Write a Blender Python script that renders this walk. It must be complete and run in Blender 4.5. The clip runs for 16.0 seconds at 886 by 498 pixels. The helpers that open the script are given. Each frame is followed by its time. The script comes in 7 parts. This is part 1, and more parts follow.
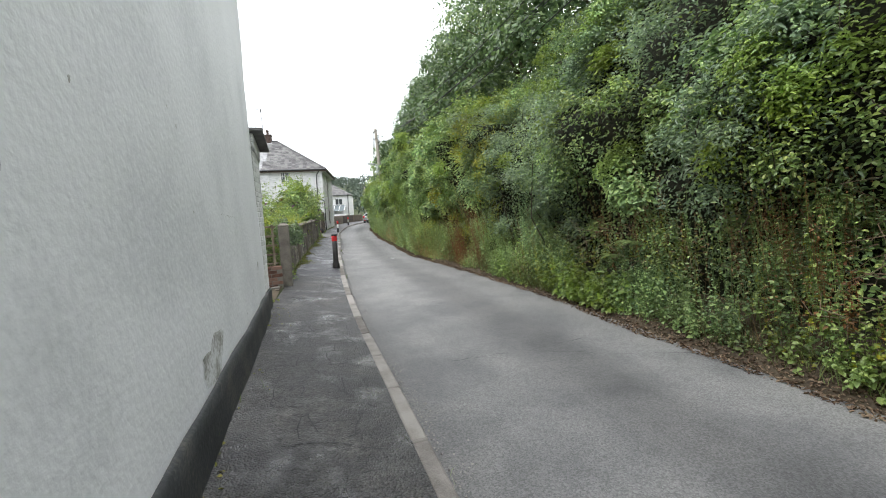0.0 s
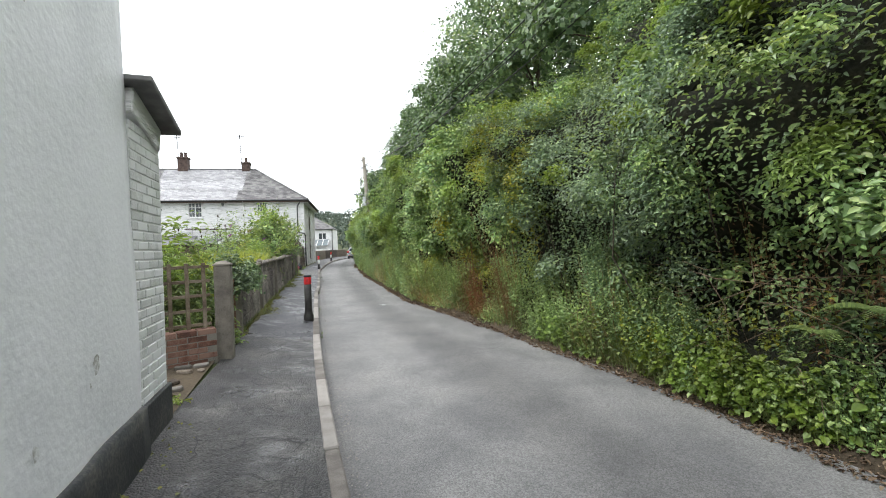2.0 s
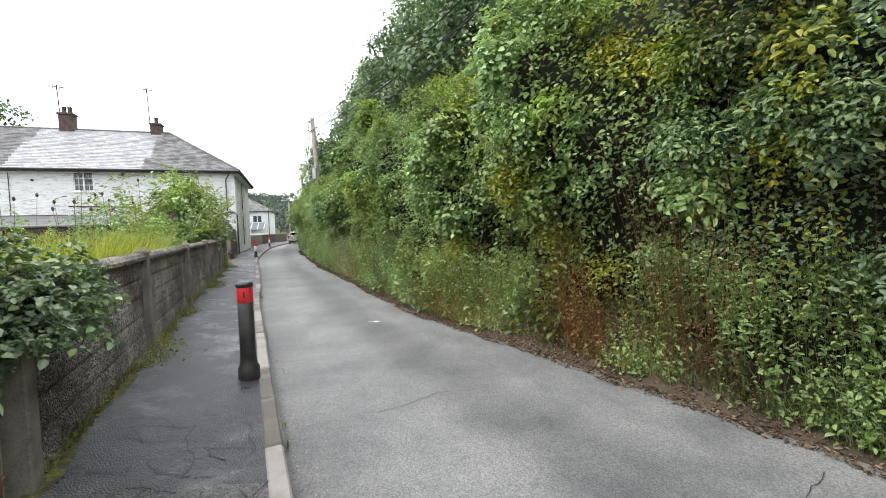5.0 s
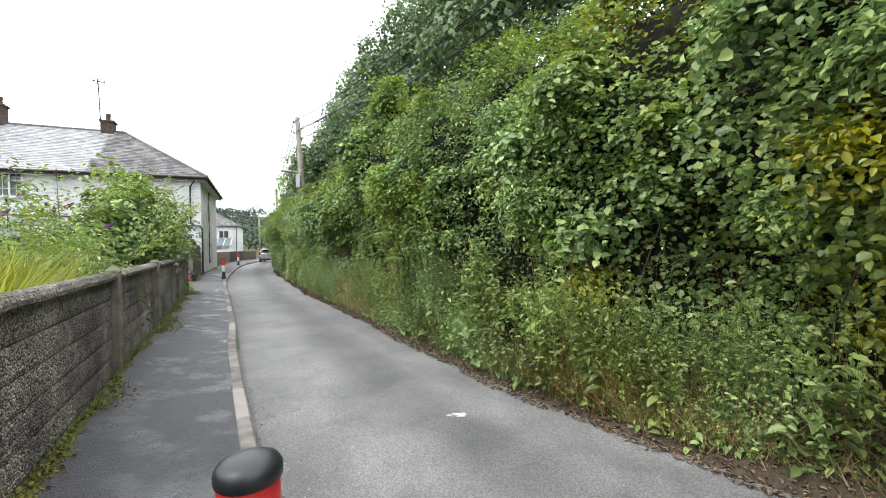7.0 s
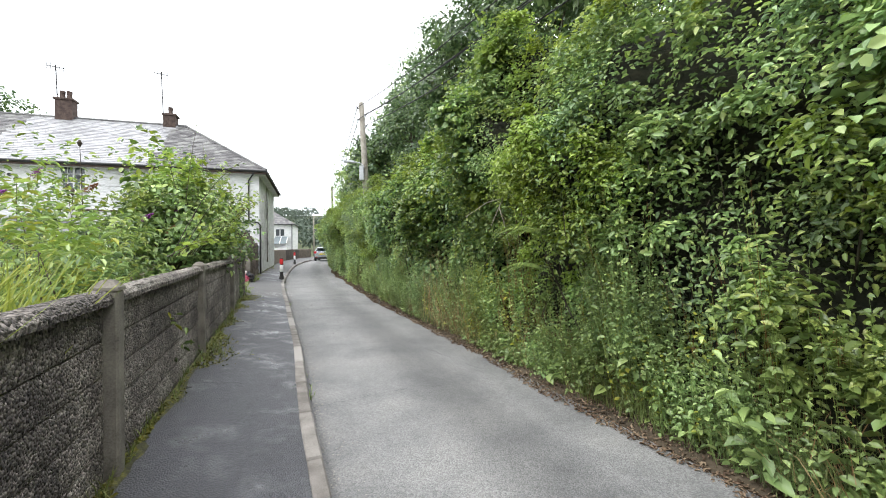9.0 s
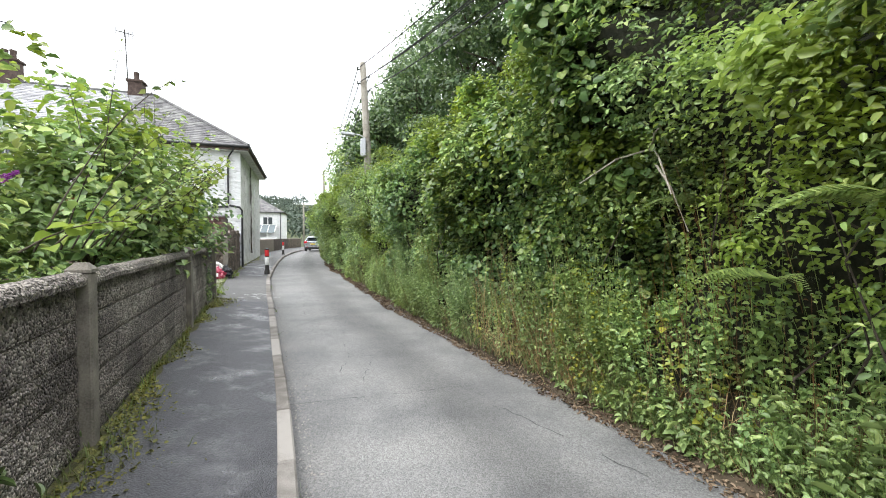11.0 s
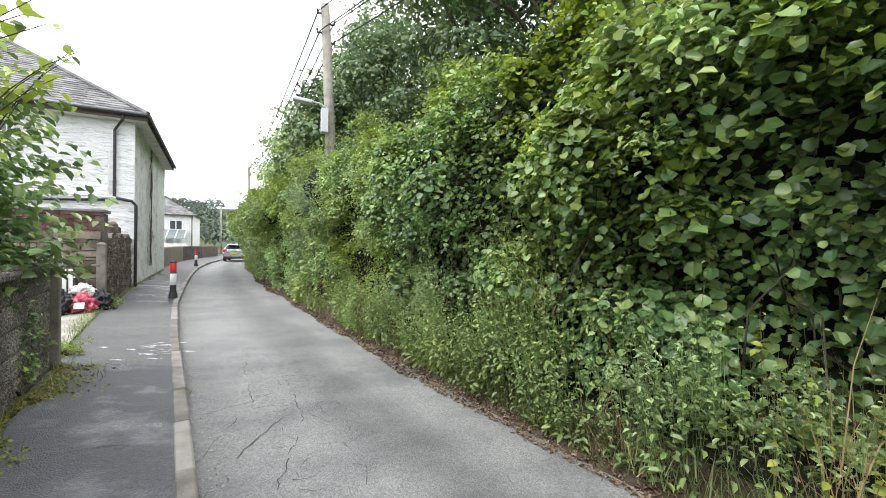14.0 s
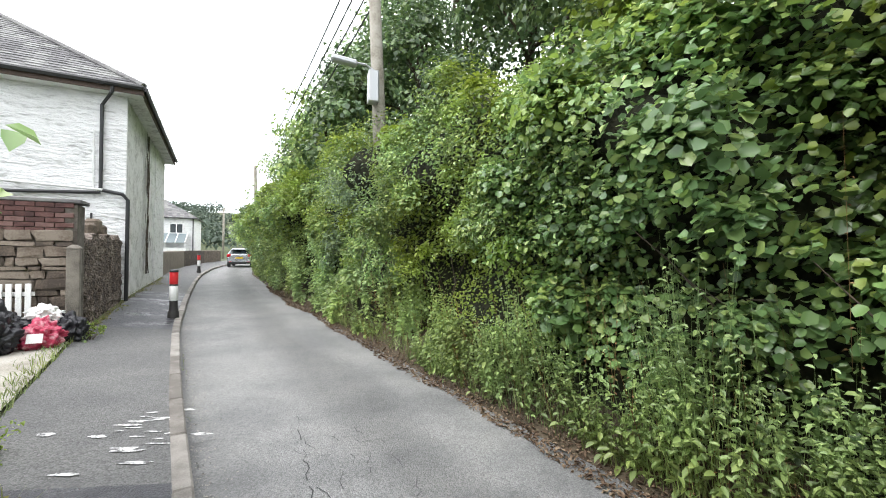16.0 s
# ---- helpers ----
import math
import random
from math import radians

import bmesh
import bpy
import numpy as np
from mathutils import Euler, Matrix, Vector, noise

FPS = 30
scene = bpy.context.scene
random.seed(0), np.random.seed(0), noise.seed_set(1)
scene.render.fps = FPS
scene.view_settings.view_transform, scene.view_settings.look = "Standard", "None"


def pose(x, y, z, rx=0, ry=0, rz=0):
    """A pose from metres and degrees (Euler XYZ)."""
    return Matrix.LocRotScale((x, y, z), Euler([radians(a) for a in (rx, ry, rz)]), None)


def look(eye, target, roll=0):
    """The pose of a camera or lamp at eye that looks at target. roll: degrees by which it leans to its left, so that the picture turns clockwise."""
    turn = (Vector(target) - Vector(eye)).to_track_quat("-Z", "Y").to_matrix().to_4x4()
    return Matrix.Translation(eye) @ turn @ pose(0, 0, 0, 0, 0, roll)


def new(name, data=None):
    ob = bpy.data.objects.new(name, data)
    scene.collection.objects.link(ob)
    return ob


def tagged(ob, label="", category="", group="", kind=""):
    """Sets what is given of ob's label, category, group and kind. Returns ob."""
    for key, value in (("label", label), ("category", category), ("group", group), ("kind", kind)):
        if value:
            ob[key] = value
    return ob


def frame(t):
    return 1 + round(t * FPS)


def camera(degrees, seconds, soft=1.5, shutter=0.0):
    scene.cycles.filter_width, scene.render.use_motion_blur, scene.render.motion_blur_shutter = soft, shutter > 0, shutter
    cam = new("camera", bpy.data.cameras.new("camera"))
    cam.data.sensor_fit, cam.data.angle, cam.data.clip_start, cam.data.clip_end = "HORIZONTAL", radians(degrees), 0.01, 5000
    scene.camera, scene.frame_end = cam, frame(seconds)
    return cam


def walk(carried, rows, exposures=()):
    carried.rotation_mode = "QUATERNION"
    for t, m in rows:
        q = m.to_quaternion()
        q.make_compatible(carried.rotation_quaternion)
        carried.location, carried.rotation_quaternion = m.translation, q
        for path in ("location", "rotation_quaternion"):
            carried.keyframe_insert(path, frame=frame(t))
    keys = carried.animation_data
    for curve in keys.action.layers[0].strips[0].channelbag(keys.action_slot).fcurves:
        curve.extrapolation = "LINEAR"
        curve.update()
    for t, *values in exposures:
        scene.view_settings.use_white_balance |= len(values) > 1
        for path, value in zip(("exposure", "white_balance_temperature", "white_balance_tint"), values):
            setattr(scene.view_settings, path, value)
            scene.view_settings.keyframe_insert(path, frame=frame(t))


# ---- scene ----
cam = camera(94.1, 16.0, soft=1.0)
ROWS = [
    (0.0, -0.062, 0.861, 1.574, 0.03, -5.04, 2.70),
    (0.5, -0.215, 1.558, 1.567, -0.00, -5.06, 2.51),
    (1.0, -0.386, 2.247, 1.550, 2.18, -4.25, 2.54),
    (1.5, -0.462, 3.018, 1.580, -0.92, -0.31, 2.34),
    (2.0, -0.633, 3.810, 1.578, -2.09, -0.12, 2.02),
    (2.5, -0.808, 4.552, 1.578, -7.31, 0.21, 2.23),
    (3.0, -1.063, 5.323, 1.601, -7.17, -0.05, 1.90),
    (3.5, -1.264, 6.085, 1.589, -7.65, -0.17, 1.85),
    (4.0, -1.565, 6.856, 1.574, -7.60, -1.30, 1.63),
    (4.2, -1.652, 7.140, 1.575, -7.89, -1.40, 1.69),
    (6.3, -2.630, 10.655, 1.514, -13.73, -4.56, 1.60),
    (6.5, -2.731, 10.968, 1.556, -14.01, -3.40, 1.54),
    (7.0, -3.047, 11.765, 1.632, -14.10, -0.01, 1.21),
    (7.5, -3.306, 12.467, 1.710, -9.09, 0.65, 1.21),
    (8.0, -3.514, 13.158, 1.696, -7.17, 0.73, 0.75),
    (8.5, -3.659, 13.791, 1.672, -7.51, 0.91, 0.73),
    (9.0, -3.853, 14.474, 1.682, -7.80, 0.10, 0.48),
    (9.2, -3.926, 14.726, 1.696, -8.02, 0.14, 0.42),
    (11.3, -4.516, 17.779, 1.692, -9.70, -1.33, 0.03),
    (11.5, -4.584, 18.029, 1.701, -10.40, -1.17, 0.05),
    (12.0, -4.755, 18.703, 1.710, -13.18, -0.85, 0.18),
    (12.5, -4.952, 19.391, 1.722, -14.52, -0.46, -0.02),
    (13.0, -5.094, 20.104, 1.723, -16.31, -0.31, -0.24),
    (13.5, -5.296, 20.808, 1.759, -16.90, -0.15, -0.38),
    (14.0, -5.446, 21.533, 1.740, -19.09, 0.09, -0.50),
    (14.5, -5.713, 22.240, 1.724, -18.95, -1.35, -0.41),
    (15.0, -5.862, 22.908, 1.728, -18.81, -1.81, -0.46),
    (15.5, -6.056, 23.652, 1.780, -18.67, 0.32, -0.58),
    (16.0, -6.189, 24.432, 1.745, -19.09, 0.71, -0.50),
]
walk(cam, [(t, pose(x, y, z, 90 + pitch, roll, yaw)) for t, x, y, z, yaw, pitch, roll in ROWS], exposures=[(0.0, 0.05), (4.0, 0.12), (8.0, 0.2), (12.0, 0.42), (16.0, 0.42)])

# ---- sky and light: bright overcast ----
world = bpy.data.worlds.new("overcast_sky")
scene.world = world
world.use_nodes = True
wn, wl = world.node_tree.nodes, world.node_tree.links
wn.clear()
w_out, w_bg = wn.new("ShaderNodeOutputWorld"), wn.new("ShaderNodeBackground")
w_co, w_sep, w_ramp = wn.new("ShaderNodeTexCoord"), wn.new("ShaderNodeSeparateXYZ"), wn.new("ShaderNodeValToRGB")
w_ramp.color_ramp.elements[0].position, w_ramp.color_ramp.elements[0].color = 0.0, (0.6, 0.64, 0.67, 1)
w_ramp.color_ramp.elements[1].position, w_ramp.color_ramp.elements[1].color = 0.75, (0.97, 0.99, 1.03, 1)
wl.new(w_co.outputs["Generated"], w_sep.inputs[0])
wl.new(w_sep.outputs["Z"], w_ramp.inputs[0])
wl.new(w_ramp.outputs[0], w_bg.inputs[0])
w_bg.inputs[1].default_value = 2.75
wl.new(w_bg.outputs[0], w_out.inputs[0])

sun = new("sun", bpy.data.lights.new("sun", "SUN"))
sun.data.energy, sun.data.angle, sun.data.color = 1.1, radians(25), (1.0, 0.97, 0.92)
sun.matrix_world = look((-30, 10, 45), (0, 20, 0))


# ---- helpers of this scene ----
def gz(y):
    """Height of the kerb's top along the street."""
    if y < 45:
        return 0.00549 * y + 0.000161 * y * y
    return 0.573 + 0.007 * (min(y, 140) - 45)


KERB = [(-14, 5.3), (-3, 1.85), (3, -0.04), (5, -0.7), (7.1, -1.4), (10.4, -2.38), (13.1, -3.12), (17.3, -4.25), (19.4, -4.79), (20.55, -5.02), (22.0, -5.39), (23.5, -5.79), (24.7, -6.1), (26.7, -6.61), (29.4, -7.34),
        (33.3, -8.3), (38.5, -9.3), (44, -10.25), (49.5, -11.1), (56, -11.8), (64, -12.2), (72, -11.6), (80, -9.6), (88, -6)]
EDGE = [(-14, 8.6), (-3, 5.2), (3.8, 3.15), (5.8, 2.55), (8.4, 1.82), (10.3, 1.15), (12.8, 0.18), (15.7, -1.08), (16.6, -1.38), (18, -1.72), (20.3, -2.32), (22, -2.78), (24.2, -3.4),
        (26.7, -4.02), (30.5, -4.9), (33, -5.45), (38.2, -6.6), (44, -7.75), (50, -8.8), (57, -9.4), (64, -9.3), (72, -8.0), (80, -5), (88, -1)]
WALL = [(-14, 3.95), (0, -0.5), (2.9, -1.44), (6.85, -2.72), (7.48, -2.92), (9.4, -3.42), (10.9, -3.87), (14.1, -4.75), (17.35, -5.57), (20.4, -6.33), (24.2, -7.25),
        (27.3, -8.02), (32.2, -9.35), (36.6, -10.3), (45.0, -11.7), (49.5, -12.6), (56, -13.4), (64, -13.8), (72, -13.4), (80, -11.6), (88, -8)]


def along(table, y):
    ys, xs = [p[0] for p in table], [p[1] for p in table]
    return np.interp(y, ys, xs)


def smooth(table, y):
    return (along(table, np.asarray(y) - 0.8) + along(table, y) + along(table, np.asarray(y) + 0.8)) / 3


def xk(y):
    return float(smooth(KERB, y))


def xr(y):
    return float(smooth(EDGE, y))


def xw(y):
    return float(along(WALL, y))


GZ = np.vectorize(gz)
rng = np.random.default_rng(7)


def waves(p, size, seed, n=14):
    """Smooth noise of about -1 to 1 at points p, with lumps of that size."""
    r = np.random.default_rng(seed)
    k = r.normal(size=(n, 3)) * (2.2 / size)
    ph = r.uniform(0, 6.283, n)
    return np.sin(p @ k.T + ph).sum(1) / (n ** 0.5 * 0.9)


def mesh_of(name, verts, faces, material, smooth_faces=False):
    me = bpy.data.meshes.new(name)
    me.from_pydata([tuple(v) for v in verts], [], [tuple(f) for f in faces])
    if material:
        me.materials.append(material)
    if smooth_faces:
        me.polygons.foreach_set("use_smooth", [True] * len(me.polygons))
    me.update()
    return me


def under(ob, parent):
    if parent is not None:
        ob.parent = parent
        ob.matrix_parent_inverse = parent.matrix_basis.inverted()
    return ob


def part(name, bm, material, parent=None, label="", smooth_faces=False):
    me = bpy.data.meshes.new(name)
    bm.to_mesh(me)
    bm.free()
    me.materials.append(material)
    if smooth_faces:
        me.polygons.foreach_set("use_smooth", [True] * len(me.polygons))
    ob = new(name, me)
    under(ob, parent)
    return tagged(ob, label) if label else ob


def thing(name, label, category, at=(0, 0, 0), group="", kind=""):
    ob = new(name)
    ob.empty_display_size = 0.2
    ob.matrix_basis = Matrix.Translation(at)
    return tagged(ob, label, category, group, kind)


def box(bm, m, sx, sy, sz, bevel=0.0):
    """A box of these sizes, its centre at m."""
    got = bmesh.ops.create_cube(bm, size=1.0, matrix=m @ Matrix.Diagonal((sx, sy, sz, 1)))
    if bevel:
        edges = {e for v in got["verts"] for e in v.link_edges}
        bmesh.ops.bevel(bm, geom=list(edges), offset=bevel, segments=1, affect="EDGES")
    return bm


def boxed(sx, sy, sz, m=None, bevel=0.0):
    return box(bmesh.new(), m or Matrix(), sx, sy, sz, bevel)


def tube(bm, points, radii, sides=8, cap=True):
    """A round bar along points; radii one number or one for each point."""
    pts = [Vector(p) for p in points]
    if not hasattr(radii, "__len__"):
        radii = [radii] * len(pts)
    rings = []
    for i, p in enumerate(pts):
        d = (pts[min(i + 1, len(pts) - 1)] - pts[max(i - 1, 0)]).normalized()
        a = d.orthogonal().normalized() if abs(d.z) > 0.9 else d.cross(Vector((0, 0, 1))).normalized()
        if abs(d.z) > 0.9:
            a = Vector((1, 0, 0)) - d * d.x
            a.normalize()
        b = d.cross(a)
        rings.append([bm.verts.new(p + (a * math.cos(6.28319 * k / sides) + b * math.sin(6.28319 * k / sides)) * radii[i]) for k in range(sides)])
    for r0, r1 in zip(rings, rings[1:]):
        for k in range(sides):
            bm.faces.new((r0[k], r0[(k + 1) % sides], r1[(k + 1) % sides], r1[k]))
    if cap:
        bm.faces.new(rings[0][::-1])
        bm.faces.new(rings[-1])
    return bm


def frame_between(p, q, up=(0, 0, 1)):
    """A pose at p whose x runs towards q, z close to up."""
    x = (Vector(q) - Vector(p)).normalized()
    y = Vector(up).cross(x).normalized()
    z = x.cross(y)
    return Matrix.Translation(p) @ Matrix((x, y, z)).transposed().to_4x4()


# ---- materials ----
def material(name, colours, scale=8.0, rough=0.8, bump=0.3, fine=60.0, metal=0.0, spec=0.4, coords="Object", big=0.6, per="none", detail=6.0, dist=0.02, stretch=1.0, tight=0.16):
    """Colours mixed by noise at two scales, with relief. per: 'object' or 'island' shifts brightness from piece to piece."""
    m = bpy.data.materials.new(name)
    m.use_nodes = True
    nt = m.node_tree
    n, l = nt.nodes, nt.links
    b = n["Principled BSDF"]
    co = n.new("ShaderNodeNewGeometry") if coords == "World" else n.new("ShaderNodeTexCoord")
    vec = co.outputs["Position"] if coords == "World" else co.outputs["Object"]
    if stretch != 1.0:
        mp = n.new("ShaderNodeMapping")
        mp.inputs["Scale"].default_value = (1, 1, stretch)
        l.new(vec, mp.inputs["Vector"])
        vec = mp.outputs[0]
    a, c = n.new("ShaderNodeTexNoise"), n.new("ShaderNodeTexNoise")
    a.inputs["Scale"].default_value, a.inputs["Detail"].default_value = scale, detail
    c.inputs["Scale"].default_value, c.inputs["Detail"].default_value = fine, 3.0
    l.new(vec, a.inputs["Vector"])
    l.new(vec, c.inputs["Vector"])
    mix = n.new("ShaderNodeMath")
    mix.operation = "MULTIPLY_ADD"
    l.new(c.outputs["Fac"], mix.inputs[0])
    mix.inputs[1].default_value = 1.0 - big
    sc = n.new("ShaderNodeMath")
    sc.operation = "MULTIPLY"
    l.new(a.outputs["Fac"], sc.inputs[0])
    sc.inputs[1].default_value = big
    l.new(sc.outputs[0], mix.inputs[2])
    ramp = n.new("ShaderNodeValToRGB")
    e = ramp.color_ramp.elements
    spots = np.linspace(0.5 - tight, 0.5 + tight, len(colours))
    e[0].position, e[0].color = float(spots[0]), (*colours[0], 1)
    e[1].position, e[1].color = float(spots[-1]), (*colours[-1], 1)
    for s, col in zip(spots[1:-1], colours[1:-1]):
        k = e.new(float(s))
        k.color = (*col, 1)
    fac = mix.outputs[0]
    if per != "none":
        add = n.new("ShaderNodeMath")
        add.operation = "MULTIPLY_ADD"
        src = n.new("ShaderNodeObjectInfo").outputs["Random"] if per == "object" else n.new("ShaderNodeNewGeometry").outputs["Random Per Island"]
        l.new(src, add.inputs[0])
        add.inputs[1].default_value = 0.34
        sh = n.new("ShaderNodeMath")
        sh.operation = "SUBTRACT"
        l.new(fac, sh.inputs[0])
        sh.inputs[1].default_value = 0.17
        l.new(sh.outputs[0], add.inputs[2])
        fac = add.outputs[0]
    l.new(fac, ramp.inputs[0])
    l.new(ramp.outputs[0], b.inputs["Base Color"])
    b.inputs["Roughness"].default_value, b.inputs["Metallic"].default_value = rough, metal
    b.inputs["Specular IOR Level"].default_value = spec
    if bump:
        bp = n.new("ShaderNodeBump")
        bp.inputs["Strength"].default_value, bp.inputs["Distance"].default_value = bump, dist
        l.new(mix.outputs[0], bp.inputs["Height"])
        l.new(bp.outputs[0], b.inputs["Normal"])
    return m


def leaf_material(name, colours, gloss=0.45, through_light=0.28, per="island"):
    m = bpy.data.materials.new(name)
    m.use_nodes = True
    n, l = m.node_tree.nodes, m.node_tree.links
    b, out = n["Principled BSDF"], n["Material Output"]
    geo, ramp = n.new("ShaderNodeNewGeometry"), n.new("ShaderNodeValToRGB")
    e = ramp.color_ramp.elements
    spots = np.linspace(0.0, 1.0, len(colours))
    e[0].color, e[1].color = (*colours[0], 1), (*colours[-1], 1)
    for s, col in zip(spots[1:-1], colours[1:-1]):
        k = e.new(float(s))
        k.color = (*col, 1)
    l.new(geo.outputs["Random Per Island"] if per == "island" else n.new("ShaderNodeObjectInfo").outputs["Random"], ramp.inputs[0])
    no = n.new("ShaderNodeTexNoise")
    no.inputs["Scale"].default_value = 1.1
    l.new(geo.outputs["Position"], no.inputs["Vector"])
    hs = n.new("ShaderNodeHueSaturation")
    mr = n.new("ShaderNodeMapRange")
    mr.inputs[1].default_value, mr.inputs[2].default_value, mr.inputs[3].default_value, mr.inputs[4].default_value = 0.3, 0.7, 0.62, 1.4
    l.new(no.outputs["Fac"], mr.inputs[0])
    l.new(mr.outputs[0], hs.inputs["Value"])
    l.new(ramp.outputs[0], hs.inputs["Color"])
    patch = n.new("ShaderNodeTexNoise")
    patch.inputs["Scale"].default_value, patch.inputs["Detail"].default_value = 0.55, 4.0
    l.new(geo.outputs["Position"], patch.inputs["Vector"])
    hue, sat = n.new("ShaderNodeMapRange"), n.new("ShaderNodeMapRange")
    for node, lo, hi in ((hue, 0.478, 0.508), (sat, 1.15, 0.93)):
        node.inputs[1].default_value, node.inputs[2].default_value, node.inputs[3].default_value, node.inputs[4].default_value = 0.34, 0.66, lo, hi
        l.new(patch.outputs["Fac"], node.inputs[0])
    l.new(hue.outputs[0], hs.inputs["Hue"])
    l.new(sat.outputs[0], hs.inputs["Saturation"])
    l.new(hs.outputs[0], b.inputs["Base Color"])
    b.inputs["Roughness"].default_value, b.inputs["Specular IOR Level"].default_value = gloss - 0.1, 0.6
    tr = n.new("ShaderNodeBsdfTranslucent")
    l.new(hs.outputs[0], tr.inputs[0])
    mx = n.new("ShaderNodeMixShader")
    mx.inputs[0].default_value = through_light
    l.new(b.outputs[0], mx.inputs[1])
    l.new(tr.outputs[0], mx.inputs[2])
    l.new(mx.outputs[0], out.inputs[0])
    return m


def plain(name, colour, rough=0.5, metal=0.0, spec=0.5):
    m = bpy.data.materials.new(name)
    m.use_nodes = True
    b = m.node_tree.nodes["Principled BSDF"]
    b.inputs["Base Color"].default_value = (*colour, 1)
    b.inputs["Roughness"].default_value, b.inputs["Metallic"].default_value, b.inputs["Specular IOR Level"].default_value = rough, metal, spec
    return m


def aggregate(name, colours, stone=60.0, spread=0.5, scale=0.7, rough=0.85, bump=0.7, dist=0.01, tracks=None, big=0.6, tight=0.14, spec=0.35, wet=0.0):
    """Asphalt or concrete with its stones showing: broad stains by noise, each stone its own tone. tracks: wear across the lane, as (place, tone)."""
    m = bpy.data.materials.new(name)
    m.use_nodes = True
    n, l = m.node_tree.nodes, m.node_tree.links
    b, geo = n["Principled BSDF"], n.new("ShaderNodeNewGeometry")
    vo, no, ramp = n.new("ShaderNodeTexVoronoi"), n.new("ShaderNodeTexNoise"), n.new("ShaderNodeValToRGB")
    vo.inputs["Scale"].default_value = stone
    no.inputs["Scale"].default_value, no.inputs["Detail"].default_value, no.inputs["Roughness"].default_value = scale, 9.0, 0.62
    l.new(geo.outputs["Position"], vo.inputs["Vector"])
    l.new(geo.outputs["Position"], no.inputs["Vector"])
    e = ramp.color_ramp.elements
    spots = np.linspace(0.5 - tight, 0.5 + tight, len(colours))
    e[0].position, e[0].color = float(spots[0]), (*colours[0], 1)
    e[1].position, e[1].color = float(spots[-1]), (*colours[-1], 1)
    for s, col in zip(spots[1:-1], colours[1:-1]):
        k = e.new(float(s))
        k.color = (*col, 1)
    l.new(no.outputs["Fac"], ramp.inputs[0])
    sep = n.new("ShaderNodeSeparateColor")
    l.new(vo.outputs["Color"], sep.inputs[0])
    tone = n.new("ShaderNodeMapRange")
    tone.inputs[3].default_value, tone.inputs[4].default_value = 1 - spread, 1 + spread
    l.new(sep.outputs[0], tone.inputs[0])
    val = tone.outputs[0]
    if tracks:
        uv, su = n.new("ShaderNodeTexCoord"), n.new("ShaderNodeSeparateXYZ")
        l.new(uv.outputs["UV"], su.inputs[0])
        wob = n.new("ShaderNodeTexNoise")
        wob.inputs["Scale"].default_value, wob.inputs["Detail"].default_value = 0.3, 6.0
        l.new(geo.outputs["Position"], wob.inputs["Vector"])
        ad = n.new("ShaderNodeMath")
        ad.operation = "MULTIPLY_ADD"
        l.new(wob.outputs["Fac"], ad.inputs[0])
        ad.inputs[1].default_value = 0.24
        l.new(su.outputs[0], ad.inputs[2])
        sb = n.new("ShaderNodeMath")
        sb.operation = "SUBTRACT"
        l.new(ad.outputs[0], sb.inputs[0])
        sb.inputs[1].default_value = 0.12
        tr = n.new("ShaderNodeValToRGB")
        te = tr.color_ramp.elements
        te[0].position, te[0].color = tracks[0][0], (tracks[0][1],) * 3 + (1,)
        te[1].position, te[1].color = tracks[-1][0], (tracks[-1][1],) * 3 + (1,)
        for at, v in tracks[1:-1]:
            k = te.new(at)
            k.color = (v, v, v, 1)
        l.new(sb.outputs[0], tr.inputs[0])
        mu = n.new("ShaderNodeMath")
        mu.operation = "MULTIPLY"
        l.new(tr.outputs[0], mu.inputs[0])
        l.new(val, mu.inputs[1])
        val = mu.outputs[0]
    hs = n.new("ShaderNodeHueSaturation")
    l.new(val, hs.inputs["Value"])
    l.new(ramp.outputs[0], hs.inputs["Color"])
    l.new(hs.outputs[0], b.inputs["Base Color"])
    rr = n.new("ShaderNodeMapRange")
    rr.inputs[1].default_value, rr.inputs[2].default_value, rr.inputs[3].default_value, rr.inputs[4].default_value = 0.35, 0.65, rough - 0.2, rough
    l.new(no.outputs["Fac"], rr.inputs[0])
    l.new(rr.outputs[0], b.inputs["Roughness"])
    b.inputs["Specular IOR Level"].default_value = spec
    bp = n.new("ShaderNodeBump")
    bp.inputs["Strength"].default_value, bp.inputs["Distance"].default_value = bump, dist
    if wet:
        # a film of water in the hollows: darker, smooth and shining
        pool, film, edge = n.new("ShaderNodeTexNoise"), n.new("ShaderNodeMapRange"), n.new("ShaderNodeMapRange")
        pool.inputs["Scale"].default_value, pool.inputs["Detail"].default_value, pool.inputs["Roughness"].default_value = 1.9, 7.0, 0.66
        l.new(geo.outputs["Position"], pool.inputs["Vector"])
        film.inputs[1].default_value, film.inputs[2].default_value, film.inputs[3].default_value, film.inputs[4].default_value = 0.5, 0.62, 0.0, wet
        l.new(pool.outputs["Fac"], film.inputs[0])
        inv, gl, st, dk = n.new("ShaderNodeMath"), n.new("ShaderNodeMath"), n.new("ShaderNodeMath"), n.new("ShaderNodeMath")
        inv.operation, inv.inputs[0].default_value = "SUBTRACT", 1.0
        l.new(film.outputs[0], inv.inputs[1])
        gl.operation, st.operation, dk.operation = "MULTIPLY", "MULTIPLY", "MULTIPLY"
        l.new(rr.outputs[0], gl.inputs[0])
        l.new(inv.outputs[0], gl.inputs[1])
        l.new(gl.outputs[0], b.inputs["Roughness"])
        l.new(inv.outputs[0], st.inputs[0])
